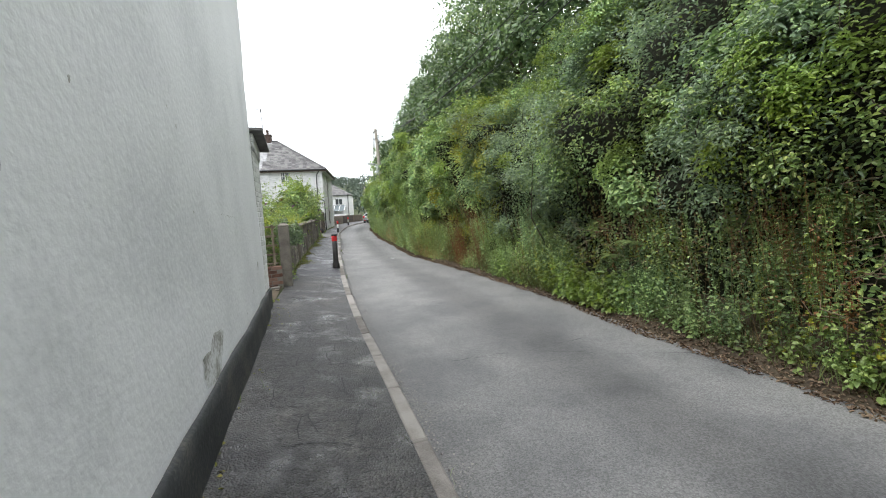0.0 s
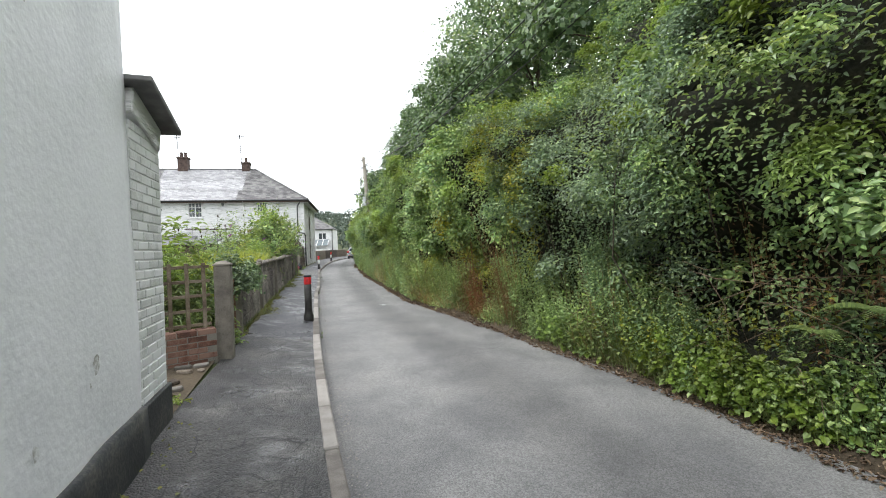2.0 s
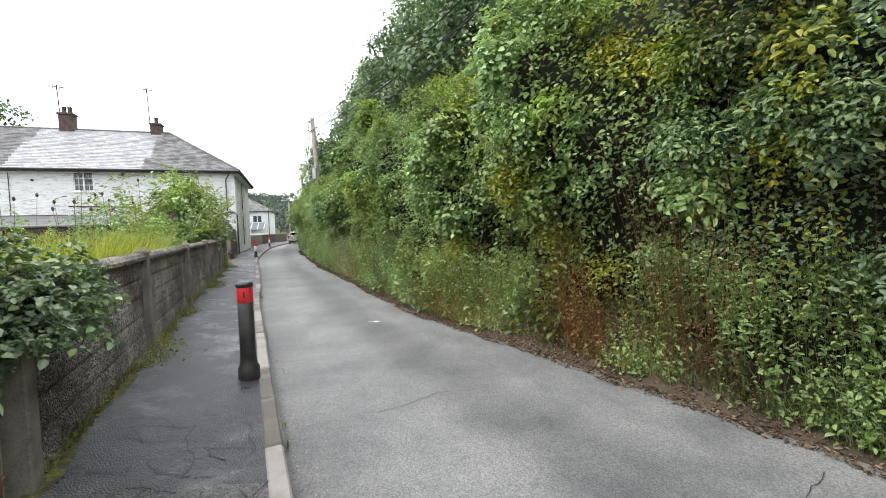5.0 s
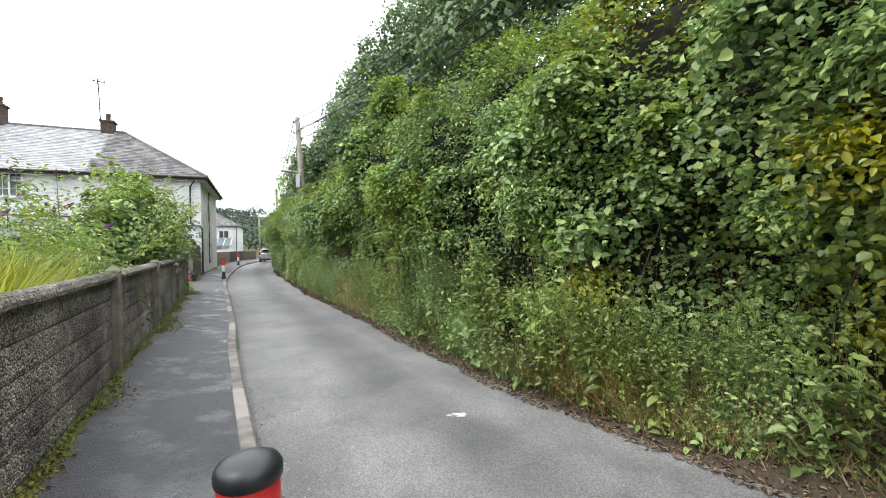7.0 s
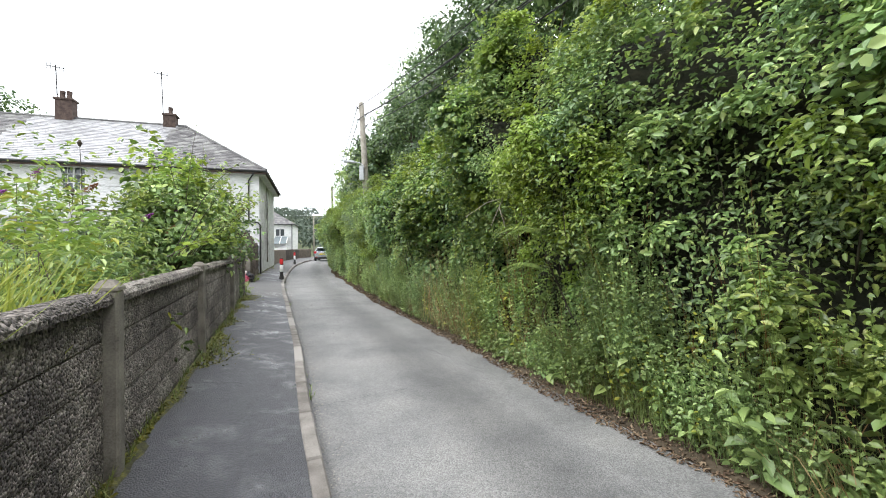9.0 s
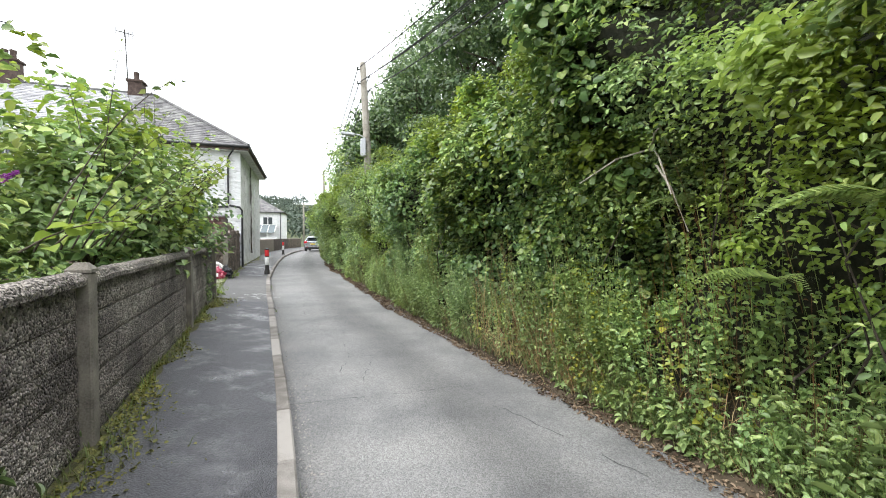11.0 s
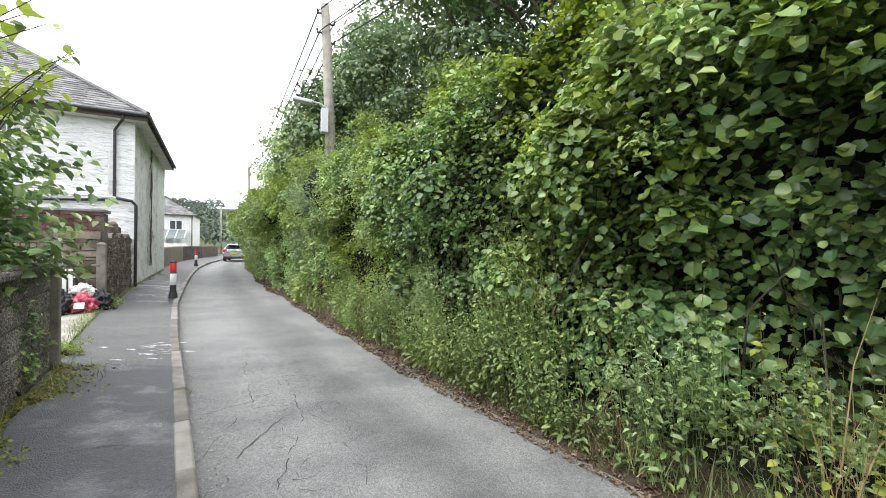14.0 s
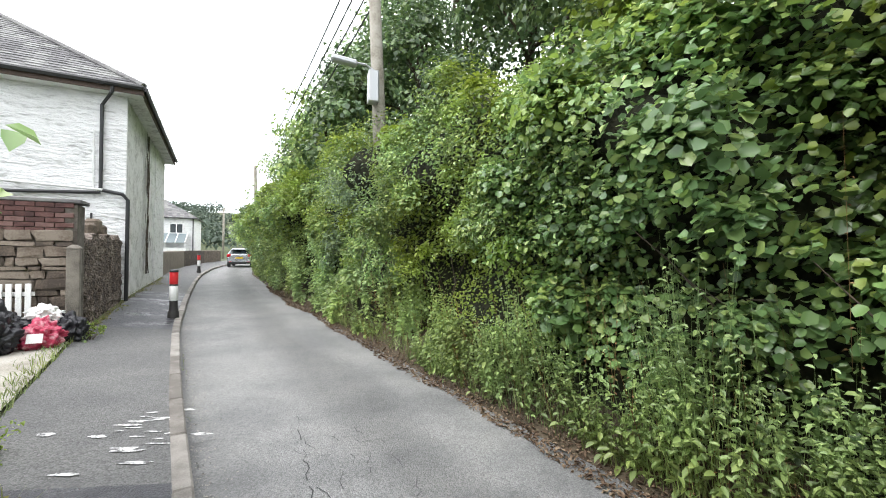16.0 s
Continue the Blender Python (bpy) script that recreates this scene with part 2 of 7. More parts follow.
        st.inputs[1].default_value = bump
        l.new(st.outputs[0], bp.inputs["Strength"])
        edge.inputs[3].default_value, edge.inputs[4].default_value = 1.0, 0.72
        l.new(film.outputs[0], edge.inputs[0])
        l.new(val, dk.inputs[0])
        l.new(edge.outputs[0], dk.inputs[1])
        l.new(dk.outputs[0], hs.inputs["Value"])
    bp.invert = True
    l.new(vo.outputs["Distance"], bp.inputs["Height"])
    l.new(bp.outputs[0], b.inputs["Normal"])
    return m


M_road = aggregate("road_asphalt", [(0.15, 0.15, 0.15), (0.2, 0.199, 0.196), (0.24, 0.237, 0.23)], 105, 0.3, 1.1, 0.85, 0.6, 0.006,
                   tracks=[(0.0, 0.74), (0.08, 0.86), (0.2, 1.0), (0.36, 0.94), (0.48, 0.7), (0.58, 0.72), (0.7, 1.03), (1.0, 1.1)])
M_pave = aggregate("old_worn_pavement_asphalt", [(0.024, 0.023, 0.024), (0.045, 0.044, 0.045), (0.068, 0.066, 0.064), (0.11, 0.105, 0.1)], 70, 0.5, 1.6, 0.66, 0.9, 0.012, tight=0.15, spec=0.45, wet=0.6)
M_pave_dark = aggregate("dark_damp_pavement_asphalt", [(0.028, 0.028, 0.033), (0.044, 0.044, 0.051), (0.066, 0.066, 0.073)], 85, 0.35, 1.3, 0.64, 0.7, 0.008, tight=0.16, spec=0.45, wet=0.5)
M_pave_pale = aggregate("pale_dry_pavement_asphalt", [(0.075, 0.075, 0.076), (0.11, 0.109, 0.108), (0.15, 0.148, 0.144)], 85, 0.35, 0.7, 0.8, 0.7, 0.008, tight=0.16)
M_kerb = material("kerb_concrete", [(0.12, 0.108, 0.096), (0.215, 0.198, 0.18), (0.3, 0.28, 0.258)], 5, 0.85, 0.4, 140, per="object", coords="World", dist=0.004)
M_soil = material("bank_soil", [(0.035, 0.026, 0.017), (0.075, 0.058, 0.038), (0.11, 0.085, 0.055)], 2.0, 0.95, 0.6, 30, coords="World", dist=0.05)
M_grass = material("rough_grass_ground", [(0.03, 0.035, 0.015), (0.055, 0.07, 0.025), (0.085, 0.1, 0.04)], 0.8, 0.95, 0.5, 25, coords="World", dist=0.05)
M_moss = material("moss", [(0.03, 0.028, 0.018), (0.055, 0.054, 0.02), (0.16, 0.155, 0.035)], 13, 0.95, 0.8, 60, coords="World", dist=0.02)
M_damp = material("damp_dark_grime", [(0.022, 0.02, 0.014), (0.045, 0.042, 0.022), (0.085, 0.08, 0.035)], 6, 0.9, 0.8, 50, coords="World", dist=0.02)
M_render = material("white_painted_render", [(0.7, 0.715, 0.745), (0.82, 0.832, 0.86), (0.86, 0.872, 0.9)], 1.1, 0.55, 0.6, 24, coords="World", big=0.7, dist=0.025)
M_plinth = material("black_painted_plinth", [(0.018, 0.02, 0.022), (0.035, 0.038, 0.042), (0.1, 0.095, 0.085)], 3, 0.6, 0.4, 40, coords="World")
M_whitebrick = material("white_painted_brick", [(0.55, 0.56, 0.55), (0.72, 0.73, 0.73), (0.76, 0.77, 0.77)], 6, 0.6, 0.3, 60, per="object", coords="World", dist=0.006)
M_roughcast = material("weathered_white_roughcast", [(0.36, 0.355, 0.34), (0.66, 0.66, 0.645), (0.76, 0.76, 0.75)], 2.6, 0.85, 0.8, 14, coords="World", big=0.55, dist=0.03)
M_whitewash = material("whitewashed_stone", [(0.42, 0.42, 0.41), (0.7, 0.7, 0.7), (0.76, 0.76, 0.76), (0.8, 0.8, 0.8)], 2.2, 0.75, 1.0, 6, coords="World", dist=0.1, stretch=3.4)
M_brick = material("weathered_red_brick", [(0.09, 0.045, 0.034), (0.18, 0.088, 0.062), (0.26, 0.16, 0.125)], 9, 0.9, 0.5, 70, per="object", coords="World", dist=0.008)
M_chimney = material("sooty_chimney_brick", [(0.035, 0.025, 0.022), (0.075, 0.05, 0.042), (0.11, 0.08, 0.068)], 7, 0.9, 0.5, 40, coords="World")
M_mortar = material("old_mortar", [(0.12, 0.11, 0.095), (0.23, 0.215, 0.19), (0.2, 0.19, 0.15)], 8, 0.95, 0.5, 80, coords="World", dist=0.01)
M_stone = material("rubble_stone", [(0.06, 0.047, 0.038), (0.14, 0.11, 0.085), (0.22, 0.185, 0.15)], 4, 0.9, 0.6, 40, per="object", coords="World", dist=0.02)
M_panel = aggregate("exposed_aggregate_concrete", [(0.105, 0.09, 0.083), (0.225, 0.198, 0.178), (0.38, 0.345, 0.305)], 62, 0.75, 1.6, 0.95, 1.0, 0.03)
M_post = material("weathered_concrete_post", [(0.1, 0.09, 0.075), (0.19, 0.17, 0.145), (0.26, 0.24, 0.2)], 6, 0.9, 0.5, 90, coords="World", dist=0.008)
M_slate = material("roof_slate", [(0.075, 0.071, 0.074), (0.13, 0.126, 0.128), (0.2, 0.2, 0.19)], 1.2, 0.65, 0.4, 9, per="island", coords="World", big=0.5, dist=0.02)
M_slate_pale = material("pale_roof_slate", [(0.22, 0.22, 0.23), (0.3, 0.3, 0.31), (0.38, 0.38, 0.385)], 1.0, 0.45, 0.3, 9, per="island", coords="World", big=0.5, dist=0.02)
M_blackgutter = plain("black_plastic_gutter", (0.02, 0.02, 0.022), 0.4)
M_whitepaint = material("white_gloss_paint", [(0.6, 0.6, 0.58), (0.76, 0.76, 0.75), (0.8, 0.8, 0.8)], 6, 0.4, 0.1, 50)
M_glass = plain("window_glass", (0.05, 0.06, 0.065), 0.05, 0.0, 0.8)
M_timber = material("weathered_timber", [(0.09, 0.065, 0.045), (0.18, 0.14, 0.1), (0.26, 0.22, 0.17)], 5, 0.85, 0.4, 50, coords="World", dist=0.008)
M_pole = material("grey_pole_timber", [(0.16, 0.14, 0.11), (0.27, 0.25, 0.21), (0.33, 0.31, 0.27)], 4, 0.85, 0.4, 30, coords="World", dist=0.01)
M_shed = material("dark_shed_timber", [(0.05, 0.035, 0.03), (0.085, 0.06, 0.05), (0.12, 0.09, 0.075)], 4, 0.85, 0.4, 40, coords="World")
M_felt = material("grey_felt_roof", [(0.08, 0.083, 0.086), (0.13, 0.13, 0.134), (0.18, 0.18, 0.18)], 1.5, 0.85, 0.3, 30, coords="World")
M_bark = material("bark", [(0.03, 0.022, 0.015), (0.07, 0.055, 0.04), (0.12, 0.1, 0.075)], 6, 0.9, 0.6, 40, coords="World", dist=0.02)
# near-black colours paint the shade deep inside the hedge
M_gap_shade = material("painted_hedge_shade", [(0.006, 0.007, 0.004), (0.016, 0.018, 0.009), (0.035, 0.032, 0.018)], 5, 0.95, 0.8, 22, coords="World", dist=0.06)
M_rubber = plain("black_rubber", (0.02, 0.021, 0.024), 0.38)
M_bollard = material("black_recycled_plastic", [(0.012, 0.012, 0.012), (0.025, 0.024, 0.023), (0.05, 0.048, 0.042)], 7, 0.55, 0.3, 60, dist=0.004)
M_red = material("red_reflective_band", [(0.5, 0.02, 0.025), (0.62, 0.03, 0.035), (0.68, 0.05, 0.05)], 7, 0.35, 0.15, 90, dist=0.002)
M_whiteband = material("white_reflective_band", [(0.55, 0.55, 0.53), (0.72, 0.72, 0.7), (0.78, 0.78, 0.77)], 7, 0.4, 0.1, 90)
M_rust = material("rusty_iron", [(0.08, 0.045, 0.03), (0.16, 0.09, 0.06), (0.2, 0.13, 0.09)], 12, 0.85, 0.4, 90, coords="World", dist=0.004)
M_silver = plain("silver_car_paint", (0.55, 0.57, 0.6), 0.25, 0.75)
M_carglass = plain("dark_car_glass", (0.02, 0.03, 0.032), 0.05, 0.0, 0.8)
M_black = plain("black_plastic", (0.02, 0.02, 0.02), 0.5)
M_redlens = plain("red_lamp_lens", (0.5, 0.02, 0.03), 0.15)
M_yellow = plain("yellow_number_plate", (0.8, 0.55, 0.02), 0.4)
M_alloy = plain("alloy_wheel", (0.55, 0.55, 0.56), 0.3, 0.8)
M_steel = plain("galvanised_steel", (0.4, 0.41, 0.42), 0.45, 0.7)
M_cable = plain("black_cable", (0.03, 0.03, 0.032), 0.6)
M_bag = material("black_refuse_sack", [(0.01, 0.01, 0.013), (0.016, 0.016, 0.02), (0.024, 0.024, 0.03)], 9, 0.35, 0.9, 22, dist=0.03)
M_redbag = material("red_printed_sack", [(0.3, 0.02, 0.05), (0.42, 0.04, 0.09), (0.6, 0.35, 0.38)], 9, 0.35, 0.5, 22)
M_gravel = material("pale_gravel_drive", [(0.2, 0.18, 0.15), (0.32, 0.3, 0.26), (0.42, 0.4, 0.37)], 1.5, 0.95, 0.6, 60, coords="World", dist=0.01)
M_paintmark = material("worn_white_road_paint", [(0.1, 0.1, 0.1), (0.45, 0.45, 0.44), (0.72, 0.72, 0.7)], 18, 0.7, 0.3, 70, coords="World", dist=0.004, tight=0.09)
M_crack = plain("dark_crack_filler", (0.042, 0.042, 0.044), 0.8)
M_litter = material("dead_leaf_litter", [(0.08, 0.05, 0.032), (0.17, 0.115, 0.075), (0.28, 0.21, 0.14)], 3, 0.9, 0.2, 40, per="island", coords="World")
M_straw = leaf_material("dry_straw_grass", [(0.288, 0.173, 0.074), (0.431, 0.288, 0.134), (0.517, 0.388, 0.209)], 0.7, 0.25)
M_blade = leaf_material("green_grass_blades", [(0.113, 0.157, 0.055), (0.188, 0.253, 0.084), (0.294, 0.321, 0.131)], 0.5, 0.3)
M_reed = leaf_material("yellow_green_reeds", [(0.17, 0.22, 0.03), (0.29, 0.34, 0.04), (0.4, 0.42, 0.08)], 0.5, 0.4)
L_dark = leaf_material("dark_hedge_leaves", [(0.084, 0.141, 0.063), (0.152, 0.239, 0.103), (0.207, 0.310, 0.147), (0.354, 0.452, 0.163)])
L_blue = leaf_material("blue_green_leaves", [(0.110, 0.168, 0.097), (0.182, 0.261, 0.154), (0.267, 0.358, 0.216), (0.347, 0.462, 0.202)], 0.4)
L_mid = leaf_material("mid_green_leaves", [(0.113, 0.184, 0.065), (0.194, 0.301, 0.106), (0.286, 0.419, 0.139), (0.463, 0.554, 0.199)])
L_hazel = leaf_material("broad_hazel_leaves", [(0.082, 0.151, 0.049), (0.120, 0.209, 0.072), (0.179, 0.283, 0.087), (0.307, 0.390, 0.114)], 0.42)
L_hazel_single = leaf_material("single_hazel_leaf", [(0.074, 0.148, 0.058), (0.110, 0.210, 0.085), (0.170, 0.293, 0.107), (0.346, 0.477, 0.166)], 0.42, per="object")
L_yellow = leaf_material("yellowing_leaves", [(0.170, 0.230, 0.050), (0.290, 0.330, 0.055), (0.430, 0.430, 0.065), (0.220, 0.280, 0.060)])
L_bright = leaf_material("bright_new_leaves", [(0.172, 0.253, 0.057), (0.241, 0.345, 0.069), (0.322, 0.425, 0.098)], 0.45, 0.45)
L_nettle = leaf_material("nettle_leaves", [(0.150, 0.220, 0.078), (0.255, 0.360, 0.126), (0.370, 0.470, 0.165)])
L_tree = leaf_material("woodland_leaves", [(0.048, 0.084, 0.037), (0.076, 0.133, 0.054), (0.115, 0.186, 0.072), (0.184, 0.265, 0.101)], 0.5, 0.3)
L_brown = leaf_material("rusty_dock_stems", [(0.160, 0.080, 0.032), (0.260, 0.140, 0.055), (0.210, 0.135, 0.055)], 0.7, 0.2)
L_purple = leaf_material("purple_flowers", [(0.138, 0.023, 0.138), (0.230, 0.046, 0.230), (0.299, 0.081, 0.276)], 0.6, 0.3)
# greyed greens: the haze of distance is mixed into the leaf colour
L_far = leaf_material("hazed_wood_leaves", [(0.055, 0.079, 0.056), (0.077, 0.105, 0.078), (0.099, 0.131, 0.100)], 0.8, 0.2)

# ---- ground, road, pavement ----
def ground_sheet():
    ys = np.concatenate([np.arange(-60, -14, 8.0), np.arange(-14, 90, 1.0), np.arange(90, 180, 8.0), np.arange(180, 620, 25.0)])
    left = [400, 250, 150, 100, 70, 50, 35, 25, 18, 12, 8, 5, 3, 1.5, 0.6, 0.02]
    right = [0.1, 0.35, 0.6, 1, 1.5, 2, 3, 4, 6, 8, 11, 15, 20, 30, 45, 70, 120, 250, 400]
    rise = np.interp(right, [0, 0.35, 0.6, 1, 2, 4, 8, 15, 30, 60, 120, 400], [-0.14, -0.06, 0.18, 0.5, 1.1, 2.4, 5.2, 9.5, 17, 27, 36, 44])
    verts, faces = [], []
    for y in ys:
        g = gz(float(np.clip(y, -14, 140)))
        s = np.clip((y - 95) / 260, 0, 1)
        hill = 27 * s * s * (3 - 2 * s)
        w, e = float(along(WALL, y)), float(smooth(EDGE, y))
        fade = 1 - 0.75 * np.clip((y - 70) / 40, 0, 1)
        row = [(w - d, y, g + 0.1 - 0.06 * min(d, 6) / 6 + hill) for d in left]
        row += [(w + 0.25, y, g - 0.35 + hill), (e - 0.35, y, g - 0.35 + hill)]
        row += [(e + d, y, g + r * fade + hill) for d, r in zip(right, rise)]
        verts += row
    n = len(left) + 2 + len(right)
    for i in range(len(ys) - 1):
        for j in range(n - 1):
            a = i * n + j
            faces.append((a, a + 1, a + 1 + n, a + n))
    ob = new("ground", mesh_of("ground", verts, faces, M_grass, True))
    return tagged(ob, "rough grassy ground rising to a wooded bank beside the lane", "ground", kind="structure")


ground_sheet()


def strip(name, label, f0, f1, z0, z1, mat, cols, y0=-14.0, y1=88.0, step=0.5, crown=0.0, rough=0.0):
    ys = np.arange(y0, y1 + 0.01, step)
    verts, faces = [], []
    for y in ys:
        for c in range(cols + 1):
            s = c / cols
            x = f0(y) * (1 - s) + f1(y) * s
            z = gz(y) + z0 * (1 - s) + z1 * s + crown * 4 * s * (1 - s)
            z += rough * noise.noise((x * 0.9, y * 0.9, 3.1))
            verts.append((x, y, z))
    n = cols + 1
    for i in range(len(ys) - 1):
        for c in range(cols):
            a = i * n + c
            faces.append((a, a + 1, a + 1 + n, a + n))
    me = mesh_of(name, verts, faces, mat, True)
    uv = me.uv_layers.new(name="across")
    at = np.zeros(len(me.loops), dtype=np.int32)
    me.loops.foreach_get("vertex_index", at)
    uv.data.foreach_set("uv", np.stack([(at % n) / cols, (at // n) * step], 1).astype(np.float32).ravel())
    ob = new(name, me)
    return tagged(ob, label, name, kind="structure")


ROAD_Z = -0.11
strip("road", "narrow grey patched asphalt lane", lambda y: xk(y) - 0.02, lambda y: xr(y) + 0.3, ROAD_Z, ROAD_Z - 0.01, M_road, 10, crown=0.012, rough=0.008)
for y0, y1, mt, lb in ((-14, 11.0, M_pave, "narrow old pavement of worn, cracked asphalt"), (11.0, 27.5, M_pave_dark, "smooth dark damp asphalt pavement"),
                       (27.5, 33.0, M_pave_pale, "paler grey asphalt pavement across the drive"), (33.0, 39.0, M_pave_dark, "dark patched asphalt pavement by the house"),
                       (39.0, 88.0, M_pave_pale, "grey asphalt pavement further along the lane")):
    strip("pavement", lb, lambda y: xw(y) - 0.02, lambda y: xk(y) - 0.12, 0.13, -0.004, mt, 6, y0, y1, rough=0.008)

# kerb stones laid end to end
kerb = thing("kerb", "worn pale concrete kerb stones along the pavement", "kerb", kind="structure")
stone_mesh = bpy.data.meshes.new("kerb_stone")
bm = boxed(0.905, 0.125, 0.3, pose(0, 0, -0.15), 0.014)
bm.to_mesh(stone_mesh)
bm.free()
stone_mesh.materials.append(M_kerb)
y = -6.0
while y < 70:
    p = Vector((xk(y), y, gz(y)))
    y2 = y + 0.87
    q = Vector((xk(y2), y2, gz(y2)))
    d = (q - p).normalized()
    y2 = y + 0.915 * d.y
    q = Vector((xk(y2), y2, gz(y2)))
    m = frame_between(p, q)
    ob = new("kerb_stone", stone_mesh)
    ob.parent = kerb
    ob.matrix_basis = m @ pose(0.457, 0.062, 0.003 + random.uniform(-0.004, 0.004), random.uniform(-0.8, 0.8), random.uniform(-0.3, 0.3), random.uniform(-0.3, 0.3))
    y = y2


def lie(x, y, up=0.0):
    """A point on the road's surface."""
    k, e = xk(y) - 0.02, xr(y) + 0.3
    s = (x - k) / (e - k)
    return (x, y, gz(y) + ROAD_Z - 0.01 * s + 0.012 * 4 * s * (1 - s) + 0.008 * noise.noise((x * 0.9, y * 0.9, 3.1)) + up)


def on_pavement(x, y, up=0.0):
    a, b = xw(y) - 0.02, xk(y) - 0.12
    s = (x - a) / (b - a)
    return (x, y, gz(y) + 0.13 * (1 - s) - 0.004 * s + 0.008 * noise.noise((x * 0.9, y * 0.9, 3.1)) + up)


# ---- foliage ----
def leaf_arrays(P, N, size, aspect, droop, r, fold=0.16, shape=(0.3, 0.92, 0.68, 0.82)):
    n = len(P)
    t = np.cross(N, r.normal(size=(n, 3)))
    t[:, 2] -= droop
    t -= N * (t * N).sum(1)[:, None]
    t /= np.maximum(np.linalg.norm(t, axis=1), 1e-6)[:, None]
    b = np.cross(N, t)
    L = size[:, None]
    W = L * aspect * 0.5
    f = N * L * fold
    if shape is None:
        return np.stack([P, P + t * L * 0.45 + b * W + f, P + t * L - f, P + t * L * 0.45 - b * W + f], 1).reshape(-1, 3)
    t1, w1, t2, w2 = shape
    v = np.stack([P, P + t * L * t1 + b * W * w1 + f, P + t * L * t2 + b * W * w2 + f, P + t * L - f * 0.6,
                  P + t * L * t2 - b * W * w2 + f, P + t * L * t1 - b * W * w1 + f], 1)
    return v.reshape(-1, 3)


def quads_mesh(name, V, corners, per, mat):
    """A mesh of many alike pieces: per vertices each, corners the quads of one piece."""
    n = len(V) // per
    idx = (np.arange(n)[:, None, None] * per + np.array(corners)[None]).reshape(-1)
    me = bpy.data.meshes.new(name)
    me.vertices.add(len(V))
    me.vertices.foreach_set("co", np.ascontiguousarray(V, dtype=np.float32).ravel())
    me.loops.add(len(idx))
    me.loops.foreach_set("vertex_index", idx.astype(np.int32))
    k = len(idx) // 4
    me.polygons.add(k)
    me.polygons.foreach_set("loop_start", np.arange(k, dtype=np.int32) * 4)
    me.update(calc_edges=True)
    me.materials.append(mat)
    return me


def foliage(name, P, N, size, aspect, mat, parent, droop=0.35, seed=1, label="", category="", kind="stuff", fold=0.16, small=False):
    r = np.random.default_rng(seed)
    N = N / np.maximum(np.linalg.norm(N, axis=1), 1e-6)[:, None]
    V = leaf_arrays(P, N, np.broadcast_to(size, len(P)) if np.ndim(size) == 0 else size, aspect, droop, r, fold,
                    None if small else ((0.2, 0.85, 0.74, 0.95) if aspect > 0.9 else (0.3, 0.92, 0.68, 0.82)))
    ob = new(name, quads_mesh(name, V, [(0, 1, 2, 3)] if small else [(0, 1, 2, 3), (0, 3, 4, 5)], 4 if small else 6, mat))
    under(ob, parent)
    return tagged(ob, label, category, kind=kind)


def blades(name, roots, height, width, mat, parent=None, lean=0.35, seed=1, label="", category="", kind="stuff"):
    """Grass: each blade two quads that narrow and bend over."""
    r = np.random.default_rng(seed)
    n = len(roots)
    a = r.uniform(0, 6.283, n)
    side = np.stack([np.cos(a), np.sin(a), np.zeros(n)], 1)
    c = r.uniform(0, 6.283, n)
    off = np.stack([np.cos(c), np.sin(c), np.zeros(n)], 1) * (lean * r.uniform(0.2, 1.3, n))[:, None]
    h = (height * r.uniform(0.5, 1.15, n))[:, None]
    w = width * r.uniform(0.6, 1.3, n)[:, None]
    up = np.array([0, 0, 1.0])
    m1, m2 = roots + up * h * 0.55 + off * h * 0.35, roots + up * h * 0.9 + off * h
    V = np.stack([roots - side * w / 2, roots + side * w / 2, m1 - side * w * 0.4, m1 + side * w * 0.4, m2 - side * w * 0.06, m2 + side * w * 0.06], 1).reshape(-1, 3)
    ob = new(name, quads_mesh(name, V, [(0, 1, 3, 2), (2, 3, 5, 4)], 6, mat))
    under(ob, parent)
    return tagged(ob, label, category, kind=kind)


def stems(name, pairs, radius, mat, parent, sides=5, bend=0.15, seed=3):
    bm = bmesh.new()
    r = random.Random(seed)
    for p, q in pairs:
        p, q = Vector(p), Vector(q)
        ln = (q - p).length
        pts = [p]
        for k in (0.33, 0.66):
            pts.append(p.lerp(q, k) + Vector((r.uniform(-1, 1), r.uniform(-1, 1), r.uniform(-0.3, 0.6))) * bend * ln)
        pts.append(q)
        tube(bm, pts, [radius, radius * 0.8, radius * 0.55, radius * 0.25], sides)
    return part(name, bm, mat, parent, smooth_faces=True)


# ---- the roadside hedge ----
def hedge_height(y):
    return np.interp(y, [-14, 6, 10, 13, 17, 21, 26, 32, 40, 50, 62, 75, 88], [6.6, 6.2, 5.2, 4.7, 4.6, 4.35, 4.05, 3.95, 3.8, 3.6, 3.6, 3.8, 4.0]) + 0.3 * np.sin(np.asarray(y) * 1.9) * np.sin(np.asarray(y) * 0.7 + 1)


